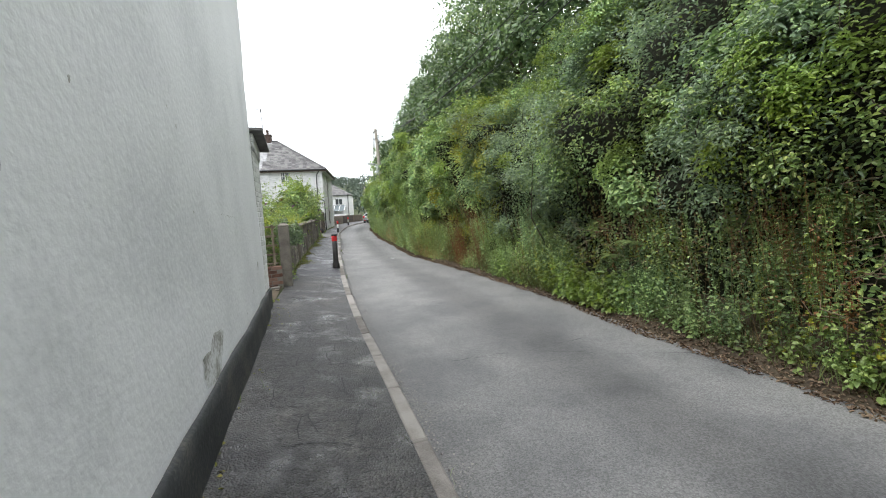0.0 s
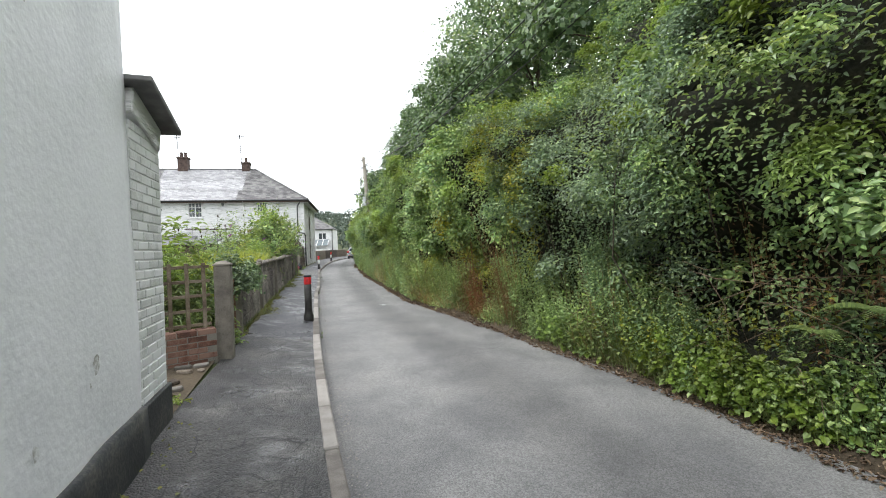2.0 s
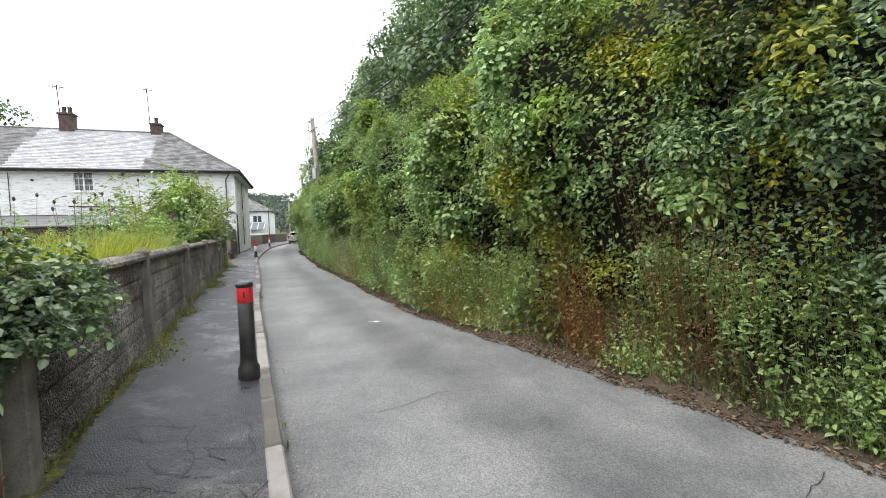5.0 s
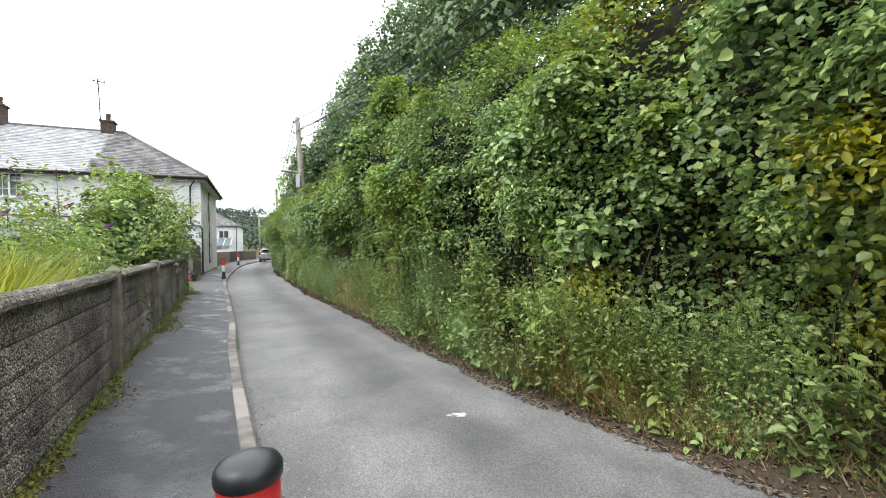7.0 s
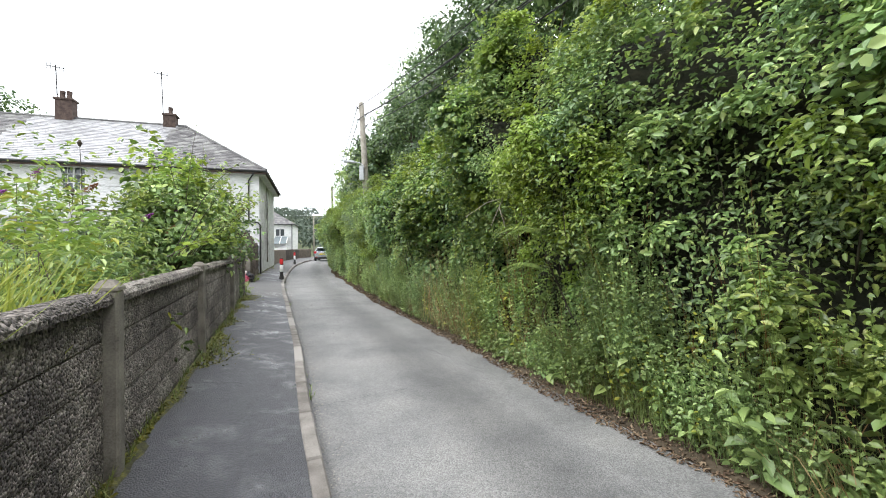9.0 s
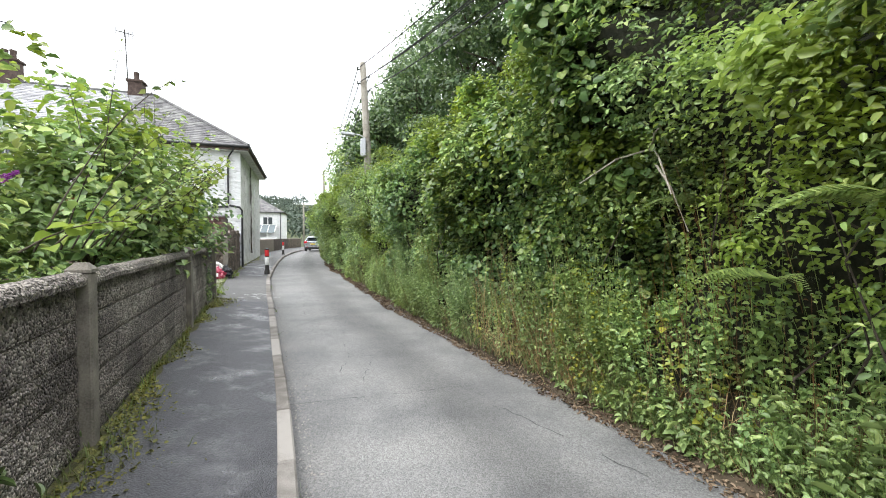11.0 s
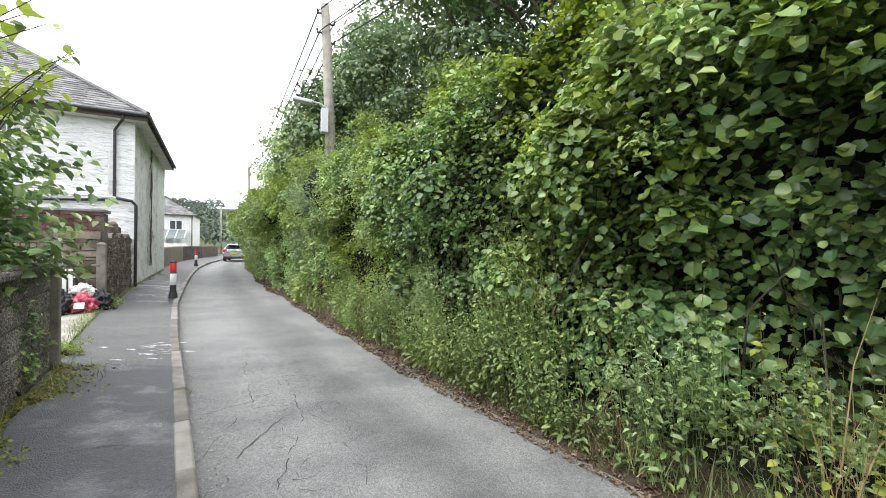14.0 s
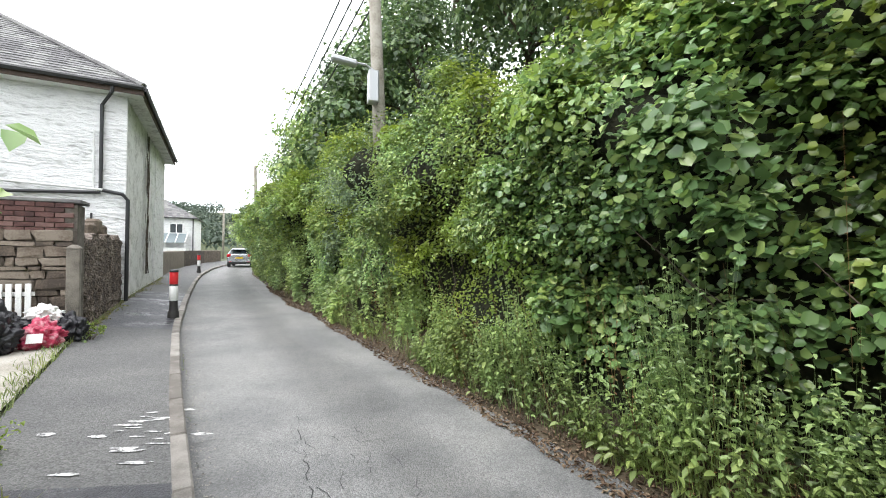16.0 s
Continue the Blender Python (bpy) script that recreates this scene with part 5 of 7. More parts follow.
# ---- bollards ----
def bollard(at, white=False):
    ob = thing("bollard", "black plastic bollard with red and white bands beside the kerb" if white else "black plastic bollard with a red reflective band beside the kerb", "bollard", at, "pavement bollards")
    mm = Matrix.Translation(at)

    def lathe(prof, mat, name, label=""):
        bm = bmesh.new()
        rings = [[bm.verts.new(mm @ Vector((rad * math.cos(k * 6.28319 / 20), rad * math.sin(k * 6.28319 / 20), z))) for k in range(20)] for rad, z in prof]
        for r0, r1 in zip(rings, rings[1:]):
            for k in range(20):
                bm.faces.new((r0[k], r0[(k + 1) % 20], r1[(k + 1) % 20], r1[k]))
        bm.faces.new(rings[-1])
        return part(name, bm, mat, ob, label, smooth_faces=True)
    lathe([(0.105, -0.1), (0.105, 0.0), (0.103, 0.12), (0.085, 0.15), (0.0775, 0.2), (0.075, 0.3), (0.074, 0.98)], M_bollard, "body")
    if white:
        lathe([(0.0755, 0.36), (0.077, 0.362), (0.077, 0.66), (0.0755, 0.662)], M_whiteband, "white_band", "white reflective band")
    lathe([(0.0755, 0.79 if not white else 0.7), (0.077, 0.793 if not white else 0.703), (0.077, 0.945), (0.0755, 0.948)], M_red, "red_band", "red reflective band")
    if not white:
        part("number_mark", boxed(0.016, 0.004, 0.06, mm @ pose(0.012, -0.0775, 0.875, 0, 0, 9), 0.001), M_black, ob, "small black mark")
    lathe([(0.078, 0.945), (0.083, 0.95), (0.084, 0.975), (0.075, 0.992), (0.05, 1.003), (0.012, 1.006)], M_rubber, "cap", "domed black cap")
    return ob


bollard(on_pavement(-3.285, 12.92))
bollard(on_pavement(-8.66, 34.35), True)
bollard(on_pavement(xk(50) - 0.25, 50), True)

# ---- house beside the pavement ----
HN, HS = Vector((-10.3, 36.6, 0.45)), Vector((-0.1701, 0.9854, 0))
HX = Vector((0.9854, 0.1701, 0))
HM = Matrix.Translation(HN) @ Matrix((HX, HS, Vector((0, 0, 1)))).transposed().to_4x4()
house = thing("terraced_house", "whitewashed terraced cottages under a hipped slate roof", "house", HN)
HL, HD, HE = 30.0, 8.4, 5.25


def h_box(name, x0, x1, y0, y1, z0, z1, mat, parent=None, bevel=0.0, label=""):
    return part(name, boxed(x1 - x0, y1 - y0, z1 - z0, HM @ pose((x0 + x1) / 2, (y0 + y1) / 2, (z0 + z1) / 2), bevel), mat, parent or house, label)


def lumpy_wall(name, fn, length, height, mat, holes, cell=0.16, amp=0.03):
    """A wall face of small uneven cells, left open where a window sits."""
    nx, nz = int(length / cell), int(height / cell)
    verts, faces = [], []
    for i in range(nx + 1):
        for j in range(nz + 1):
            s, z = length * i / nx, height * j / nz
            verts.append(fn(s, z, amp * noise.noise((s * 1.7, z * 2.6, 7.7)) + amp * 0.6 * noise.noise((s * 4.5, z * 6, 2.2))))
    for i in range(nx):
        for j in range(nz):
            s, z = length * (i + 0.5) / nx, height * (j + 0.5) / nz
            if any(a < s < b and c < z < d2 for a, b, c, d2 in holes):
                continue
            a = i * (nz + 1) + j
            faces.append((a, a + 1, a + nz + 2, a + nz + 1))
    return under(new(name, mesh_of(name, verts, faces, mat, True)), house)


WINS = [(7.25, 8.2, 4.05, 5.2), (12.35, 13.4, 4.05, 5.25), (2.65, 3.4, 4.1, 5.15), (18.4, 19.4, 4.05, 5.2)]
lumpy_wall("front_wall", lambda s, z, b: HM @ Vector((-s, -b, z - 0.4)), HL, HE + 0.4, M_whitewash, [(a, b, c + 0.4, d2 + 0.4) for a, b, c, d2 in WINS])
lumpy_wall("side_wall", lambda s, z, b: HM @ Vector((b, s, z - 0.4)), HD, HE + 0.4, M_roughcast, [])
h_box("inner_body", -HL, -0.25, 0.25, HD, -0.4, HE, M_roughcast)
# smooth corner strip of the front and the pale far corner
h_box("corner_strip", -0.55, 0.03, -0.035, 0.06, -0.3, HE, M_whitewash)
h_box("corner_strip", -0.06, 0.035, 5.6, HD + 0.03, -0.3, HE, M_whitewash)
for a, b, c, d2 in WINS:
    w = thing("house_window", "white painted casement window with small panes", "window", HM @ Vector((-(a + b) / 2, 0, c)), "cottage windows")
    mid = (a + b) / 2
    h_box("pane_glass", -b, -a, 0.1, 0.12, c, d2, M_glass, w)
    for x0, x1 in ((-b, -b + 0.06), (-a - 0.06, -a), (-mid - 0.035, -mid + 0.035)):
        h_box("window_frame", x0, x1, 0.03, 0.1, c, d2, M_whitepaint, w)
    for z0, z1 in ((c, c + 0.06), (d2 - 0.06, d2)):
        h_box("window_frame", -b + 0.06, -a - 0.06, 0.035, 0.098, z0, z1, M_whitepaint, w)
    for q in (1, 2):
        z = c + (d2 - c) * q / 3
        h_box("glazing_bar", -b + 0.06, -a - 0.06, 0.05, 0.095, z - 0.014, z + 0.014, M_whitepaint, w)
    for s in (-1, 1):
        xx = -mid + s * (b - a) / 4
        h_box("glazing_bar", xx - 0.012, xx + 0.012, 0.052, 0.097, c + 0.06, d2 - 0.06, M_whitepaint, w)
    h_box("sill", -b - 0.08, -a + 0.08, -0.1, 0.06, c - 0.07, c, M_whitepaint, w, 0.01)
    h_box("reveal", -b - 0.1, -b, 0.0, 0.2, c, d2, M_whitewash, w)
    h_box("reveal", -a, -a + 0.1, 0.0, 0.2, c, d2, M_whitewash, w)


def slates(name, corners, mat, keep=lambda u, v, p: True, course=0.21, width=0.3, seed=1, parent=None):
    """Overlapping slates over a slope: corners eave-left, eave-right, top-right, top-left."""
    a, b, c, d2 = [Vector(p) for p in corners]
    up = ((d2 + c) / 2 - (a + b) / 2)
    nrm = (b - a).cross(d2 - a).normalized()
    rows = max(int(up.length / course), 2)
    rr = random.Random(seed)
    verts, faces = [], []
    for j in range(rows):
        v0, v1 = j / rows, min((j + 1.25) / rows, 1.0)
        l0, r0 = a.lerp(d2, v0), b.lerp(c, v0)
        l1, r1 = a.lerp(d2, v1), b.lerp(c, v1)
        n = max(int((r0 - l0).length / width), 1)
        sh = 0.5 if j % 2 else 0.0
        for i in range(-1, n + 1):
            u0, u1 = max((i + sh) / n, 0), min((i + 1 + sh) / n, 1)
            if u1 - u0 < 0.05 / n:
                continue
            mid2 = l0.lerp(r0, (u0 + u1) / 2)
            if not keep((u0 + u1) / 2, v0, mid2):
                continue
            g = 0.004 / max((r0 - l0).length, 0.1)
            lift = 0.022 + rr.uniform(-0.004, 0.006)
            p = [l0.lerp(r0, u0 + g) + nrm * lift, l0.lerp(r0, u1 - g) + nrm * (lift + rr.uniform(-0.004, 0.004)), l1.lerp(r1, u1 - g) + nrm * 0.004, l1.lerp(r1, u0 + g) + nrm * 0.004]
            k = len(verts)
            verts += p + [p[0] - nrm * 0.018, p[1] - nrm * 0.018]
            faces += [(k, k + 1, k + 2, k + 3), (k + 1, k, k + 4, k + 5)]
    ob = new(name, mesh_of(name, verts, faces, mat))
    under(ob, parent or house)
    return tagged(ob, kind="stuff")


OV, RZ = 0.4, 8.45
ez = HE + 0.05
e0, e1, e2 = HM @ Vector((-HL, -OV, ez)), HM @ Vector((OV, -OV, ez)), HM @ Vector((OV, HD + OV, ez))
e3 = HM @ Vector((-HL, HD + OV, ez))
rA, rB = HM @ Vector((-4.3, HD / 2, RZ)), HM @ Vector((-HL, HD / 2, RZ))
bm = bmesh.new()
vs = [bm.verts.new(p) for p in (e0, e1, e2, e3, rA, rB)]
for f in ((0, 1, 4, 5), (1, 2, 4), (2, 3, 5, 4), (3, 0, 5), (0, 3, 2, 1)):
    bm.faces.new([vs[i] for i in f])
part("roof_deck", bm, M_slate, house)
inv = HM.inverted()
slates("slate_covering", (e0, e1, rA, rB), M_slate_pale, lambda u, v, p: -11.2 < (inv @ p).x < -4.7, seed=2)
slates("slate_covering", (e0, e1, rA, rB), M_slate, lambda u, v, p: not -11.2 < (inv @ p).x < -4.7, seed=3)
slates("slate_covering", (e1, e2, rA, rA), M_slate, seed=4)
for p, q in ((rA, rB), (rA, e1), (rA, e2)):
    part("ridge_tiles", tube(bmesh.new(), [p + Vector((0, 0, 0.02)), q + Vector((0, 0, 0.02))], 0.075, 8), M_slate, house)
# fascia, gutters, pipes
h_box("fascia", -HL, OV, -OV + 0.02, -OV + 0.05, ez - 0.2, ez - 0.03, M_shed)
h_box("soffit", -HL, OV - 0.03, -OV + 0.05, 0.0, ez - 0.2, ez - 0.16, M_whitepaint)
h_box("fascia", OV - 0.05, OV - 0.02, -OV + 0.06, HD + OV, ez - 0.2, ez - 0.03, M_shed)
h_box("soffit", 0.0, OV - 0.05, 0.0, HD + OV, ez - 0.2, ez - 0.16, M_roughcast)
part("gutter", tube(bmesh.new(), [HM @ Vector((-HL, -OV - 0.04, ez - 0.07)), HM @ Vector((OV, -OV - 0.04, ez - 0.04))], 0.06, 8), M_blackgutter, house)
part("gutter", tube(bmesh.new(), [HM @ Vector((OV + 0.03, -OV, ez - 0.05)), HM @ Vector((OV + 0.03, HD + OV, ez - 0.05))], 0.055, 8), M_blackgutter, house)


def pipe(pts, rad, mat, name="downpipe"):
    return part(name, tube(bmesh.new(), [HM @ Vector(p) for p in pts], rad, 8), mat, house)


pipe([(-0.2, -OV, ez - 0.1), (-0.22, -OV, ez - 0.25), (-0.45, -0.1, ez - 0.5), (-0.45, -0.1, 2.72)], 0.04, M_blackgutter)
pipe([(-0.45, -0.1, 2.7), (-2.0, -0.1, 2.62), (-5, -0.1, 2.6)], 0.04, M_blackgutter)
pipe([(-0.4, -0.14, 2.76), (-3.5, -0.14, 2.9)], 0.03, M_whitepaint)
pipe([(-0.4, -0.14, 2.75), (-0.02, -0.14, 2.68), (0.08, -0.1, 2.55), (0.08, -0.1, -0.1)], 0.045, M_blackgutter)
pipe([(-0.62, -0.06, 2.2), (-0.62, -0.06, 0.4)], 0.025, M_blackgutter)
pipe([(-0.6, -0.06, 4.2), (-0.6, -0.06, 2.8)], 0.02, M_whitepaint)
pipe([(-12.0, -OV, ez - 0.1), (-12.05, -0.12, ez - 0.5), (-12.0, -0.12, 1.6)], 0.04, M_whitepaint)
pipe([(-11.0, -0.06, ez - 0.1), (-11.0, -0.06, 2.2)], 0.02, M_shed)
pipe([(-4.3, -OV, ez - 0.05), (-4.35, -0.12, ez - 0.4), (-4.35, -0.12, 1.6)], 0.04, M_whitepaint)
pipe([(-8.4, -0.2, 3.2), (-5.2, -0.2, 3.12)], 0.045, M_shed, "pipe_run")
pipe([(-8.4, -0.15, 3.0), (-5.0, -0.15, 2.98), (-5.0, -0.1, 1.5)], 0.03, M_whitepaint, "pipe_run")
pipe([(-HL, -0.1, 2.75), (-8.5, -0.1, 2.72)], 0.03, M_shed, "pipe_run")
for x in (-10.0, -7.5):
    part("vent", tube(bmesh.new(), [HM @ Vector((x, -0.06, ez - 0.62)), HM @ Vector((x, 0.02, ez - 0.62))], 0.07, 10), M_black, house)
part("wall_lamp", boxed(0.14, 0.16, 0.2, HM @ pose(-5.7, -0.45, ez - 0.32), 0.02), M_black, house)
# lichen blotches on the side wall
M_lichen = material("grey_lichen_on_roughcast", [(0.1, 0.1, 0.095), (0.2, 0.2, 0.19), (0.4, 0.4, 0.385)], 5, 0.95, 0.6, 30, coords="World")
rl2 = random.Random(33)
for q in range(26):
    yc, zc = 3.3 + rl2.gauss(0, 0.35), rl2.uniform(0.3, 4.9)
    bm = bmesh.new()
    vs = []
    for k in range(12):
        a = k * 6.28319 / 12
        f = rl2.uniform(0.5, 1.2)
        vs.append(bm.verts.new(HM @ Vector((0.062, yc + math.cos(a) * 0.1 * f, zc + math.sin(a) * 0.2 * f))))
    bm.faces.new(vs)
    part("lichen_blotch", bm, M_lichen, house)
# dead creeper up the side wall
bm = bmesh.new()
rc = random.Random(2)
for q in range(5):
    x0 = 3.3 + rc.uniform(-0.15, 0.15)
    tube(bm, [HM @ Vector((0.06 + rc.uniform(0, 0.03), x0 + 0.12 * math.sin(z * 2 + q) , z)) for z in np.linspace(0.6, 4.95, 14)], [0.014 - 0.0006 * z for z in range(14)], 5)
part("dead_creeper", bm, M_bark, house, "dead creeper stems", smooth_faces=True)


def chimney(x, w, h, pots, aerial):
    p = HM @ Vector((x, HD / 2, RZ - 0.5))
    ob = thing("chimney_stack", "brick chimney stack on the slate ridge", "chimney", p, "chimney stacks")
    part("shaft", boxed(w, 0.6, h, HM @ pose(x, HD / 2, RZ + h / 2 - 0.5), 0.02), M_chimney, ob)
    part("cap_course", boxed(w + 0.12, 0.72, 0.12, HM @ pose(x, HD / 2, RZ + h - 0.56), 0.02), M_chimney, ob)
    for q in range(pots):
        xx = x + (q - (pots - 1) / 2) * 0.3
        part("chimney_pot", tube(bmesh.new(), [HM @ Vector((xx, HD / 2, RZ + h - 0.5)), HM @ Vector((xx, HD / 2, RZ + h - 0.3)), HM @ Vector((xx, HD / 2, RZ + h - 0.08))], [0.13, 0.11, 0.13], 10), M_chimney, ob)
    if aerial:
        a = thing("tv_aerial", "thin metal television aerial on the chimney", "aerial", p, "aerials")
        part("mast", tube(bmesh.new(), [HM @ Vector((x - 0.35, HD / 2, RZ)), HM @ Vector((x - 0.45, HD / 2, RZ + aerial))], 0.03, 6), M_black, a)
        part("boom", tube(bmesh.new(), [HM @ Vector((x - 0.75, HD / 2 - 0.2, RZ + aerial - 0.15)), HM @ Vector((x - 0.15, HD / 2 + 0.2, RZ + aerial - 0.1))], 0.026, 5), M_black, a)
        for q in range(5):
            u = -0.75 + q * 0.14
            part("element", tube(bmesh.new(), [HM @ Vector((x + u, HD / 2 - 0.2 + q * 0.09, RZ + aerial - 0.32)), HM @ Vector((x + u, HD / 2 - 0.2 + q * 0.09, RZ + aerial + 0.06))], 0.016, 4), M_black, a)


chimney(-5.05, 0.6, 1.1, 1, 3.0)
chimney(-9.9, 0.75, 1.5, 2, 2.8)
chimney(-15.6, 1.1, 1.75, 0, 0)

# ---- house further along the lane ----
far = thing("far_house", "white rendered house with grey slate roof and glass porch", "house", (-19, 86, gz(86)), "")
FM = Matrix.Translation((-19.3, 86, gz(86) + 0.6)) @ pose(0, 0, 0, 0, 0, 6)


def f_box(name, x0, x1, y0, y1, z0, z1, mat, parent=None, bevel=0.0):
    return part(name, boxed(x1 - x0, y1 - y0, z1 - z0, FM @ pose((x0 + x1) / 2, (y0 + y1) / 2, (z0 + z1) / 2), bevel), mat, parent or far)


f_box("wall", -9, 0, 0, 8, -1.5, 4.7, M_whitewash)
bm = bmesh.new()
vs = [bm.verts.new(FM @ Vector(p)) for p in ((-9.4, -0.4, 4.7), (0.4, -0.4, 4.7), (0.4, 8.4, 4.7), (-9.4, 8.4, 4.7), (-4.2, 4, 7.5), (-6, 4, 7.5))]
for f in ((0, 1, 4, 5), (1, 2, 4), (2, 3, 5, 4), (3, 0, 5), (0, 3, 2, 1)):
    bm.faces.new([vs[i] for i in f])
part("roof", bm, M_slate, far)
slates("slate_covering", [FM @ Vector(p) for p in ((-9.4, -0.4, 4.7), (0.4, -0.4, 4.7), (-4.2, 4, 7.5), (-6, 4, 7.5))], M_slate, course=0.3, width=0.45, seed=9, parent=far)
part("gutter", tube(bmesh.new(), [FM @ Vector((-9.4, -0.45, 4.62)), FM @ Vector((0.45, -0.45, 4.62))], 0.07, 6), M_blackgutter, far)
part("downpipe", tube(bmesh.new(), [FM @ Vector((-0.15, -0.12, 4.6)), FM @ Vector((-0.15, -0.12, 0))], 0.06, 6), M_blackgutter, far)
w = part("window", boxed(1.5, 0.08, 1.3, FM @ pose(-2.0, -0.02, 3.3)), M_whitepaint, far)
for q in (-0.36, 0.36):
    part("pane", boxed(0.6, 0.04, 1.1, FM @ pose(-2.0 + q, -0.07, 3.3)), M_glass, w)
f_box("porch_base", -6, -0.6, -2.6, 0, -0.8, 0.7, M_whitewash)
for q in range(6):
    x = -5.9 + q * 1.03
    part("porch_rafter", boxed(0.09, 2.9, 0.09, FM @ pose(x, -1.3, 2.05, 26)), M_whitepaint, far)
    part("porch_post", boxed(0.09, 0.09, 0.9, FM @ pose(x, -2.55, 1.1)), M_whitepaint, far)
part("porch_glass", boxed(5.2, 2.8, 0.03, FM @ pose(-3.3, -1.3, 2.02, 26)), plain("porch_glass_sheet", (0.16, 0.19, 0.2), 0.25, 0.0, 0.4), far)
part("porch_sill", boxed(5.3, 0.12, 0.1, FM @ pose(-3.3, -2.55, 0.72)), M_whitepaint, far)

# rubble garden wall before the far house
fw = thing("far_garden_wall", "low brown stone garden wall along the pavement", "wall", (-12.6, 50, gz(50)))
for y0, y1 in ((45.6, 50), (50, 56), (56, 64), (64, 70)):
    p, q = Vector((xw(y0) - 0.25, y0, gz(y0))), Vector((xw(y1) - 0.25, y1, gz(y1)))
    part("wall_length", boxed((q - p).length, 0.35, 1.5, frame_between(p, q) @ pose((q - p).length / 2, 0, 0.42), 0.04), M_stone, fw)

# ---- stone wall and pillar beside the drive ----
M_oldmortar = material("weathered_brown_mortar", [(0.06, 0.05, 0.042), (0.12, 0.105, 0.09), (0.19, 0.17, 0.15)], 9, 0.95, 0.7, 60, coords="World", dist=0.015)
M_darkbrick = material("dark_weathered_brick", [(0.055, 0.028, 0.026), (0.105, 0.05, 0.045), (0.16, 0.095, 0.085)], 7, 0.9, 0.5, 60, per="object", coords="World", dist=0.008)
dark_brick = rb_long.copy()
dark_brick.materials.clear()
dark_brick.materials.append(M_darkbrick)
sw = thing("stone_wall", "rubble stone wall topped with red brick courses", "wall", (-9.6, 32.3, wall_z(32)))
SM = Matrix.Translation((-9.42, 32.25, wall_z(32.2))) @ pose(0, 0, 0, 0, 0, 180 + 9.8)
part("mortar", boxed(4.7, 0.4, 2.15, SM @ pose(2.36, -0.205, 0.9)), M_oldmortar, sw)
rs = random.Random(12)
stones = []
for q in range(6):
    bm = bmesh.new()
    box(bm, Matrix(), 1, 1, 1, 0.09)
    for v in bm.verts:
        v.co += Vector((rs.uniform(-0.1, 0.1), rs.uniform(-0.08, 0.08), rs.uniform(-0.16, 0.16)))
    me = bpy.data.meshes.new("stone")
    bm.to_mesh(me)
    bm.free()
    me.materials.append(M_stone)
    stones.append(me)
z = 0.0
while z < 1.46:
    hh = rs.uniform(0.05, 0.17)
    x = 0.05
    while x < 4.6:
        wdt = rs.uniform(0.1, 0.46)
        ob = new("stone", rs.choice(stones))
        ob.parent = sw
        ob.matrix_parent_inverse = sw.matrix_basis.inverted()
        ob.matrix_basis = SM @ pose(x + wdt / 2, 0.0, z + hh / 2, 0, rs.uniform(-3, 3), 0) @ Matrix.Diagonal((wdt - 0.02, 0.11 + rs.uniform(0, 0.03), hh - 0.018, 1))
        x += wdt
    z += hh
for row in range(6):
    x = 0.05 if row % 2 else 0.16
    while x < 4.6:
        ob = new("brick", dark_brick)
        ob.parent = sw
        ob.matrix_parent_inverse = sw.matrix_basis.inverted()
        ob.matrix_basis = SM @ pose(x + 0.106, -0.03, 1.58 + row * 0.076, 0, rs.uniform(-1, 1), rs.uniform(-1, 1))
        x += 0.222
part("slab_coping", boxed(4.8, 0.5, 0.06, SM @ pose(2.36, -0.22, 2.03), 0.012), M_slate, sw, "slate slab coping")

M_pebble = aggregate("brown_pebbled_wall", [(0.07, 0.055, 0.045), (0.14, 0.11, 0.092), (0.23, 0.19, 0.165)], 30, 0.6, 2.2, 0.95, 1.0, 0.04)
rwall = thing("roughcast_wall", "dark pebbled wall between the drive and the house", "wall", (-9.8, 34.4, wall_z(34)))
p, q = Vector((-9.5, 32.35, wall_z(32.3))), Vector((-10.33, 36.5, wall_z(36.5)))
fm = frame_between(p, q)
ln = (q - p).length
verts, faces = [], []
cols, rows = 60, 24
for i in range(cols + 1):
    for j in range(rows + 1):
        x, z = ln * i / cols, (1.62 + 0.06 * math.sin(i * 0.4)) * j / rows - 0.1
        verts.append(fm @ Vector((x, -0.02 - 0.05 * noise.noise((x * 7, z * 9, 2.1)) - 0.015 * noise.noise((x * 17, z * 17, 6.1)), z)))
n = len(verts)
verts += [fm @ Vector((ln * i / cols, 0.28, (1.62 + 0.06 * math.sin(i * 0.4)) - 0.1)) for i in range(cols + 1)]
for i in range(cols):
    for j in range(rows):
        a = i * (rows + 1) + j
        faces.append((a, a + rows + 1, a + rows + 2, a + 1))
    faces.append((i * (rows + 1) + rows, (i + 1) * (rows + 1) + rows, n + i + 1, n + i))
under(new("face", mesh_of("face", verts, faces, M_pebble)), rwall)
part("backing", boxed(ln, 0.26, 1.6, fm @ pose(ln / 2, 0.16, 0.68)), M_mortar, rwall)
concrete_post((-9.42, 32.15, wall_z(32.2)), 0.16, 1.3, HEAD, "drive_post", "weathered concrete post at the drive entrance", "drive posts")
for q in range(3):
    part("chimney_block", boxed(0.25, 0.25, 0.3, Matrix.Translation(fm @ Vector((1.6 + q * 0.5, 0.15, 1.62 + 0.1 * (q % 2)))), 0.05), M_stone, rwall)

# drive surface and what stands on it
bm = bmesh.new()
pts = [(xw(27.5) - 0.05, 27.45), (xw(32.0) - 0.05, 32.0), (-15, 31.2), (-14, 26.6)]
bm.faces.new([bm.verts.new((x, y, wall_z(y) + 0.012)) for x, y in pts])
tagged(part("drive", bm, M_gravel, None), "pale gravel drive between two walls", "drive", kind="structure")


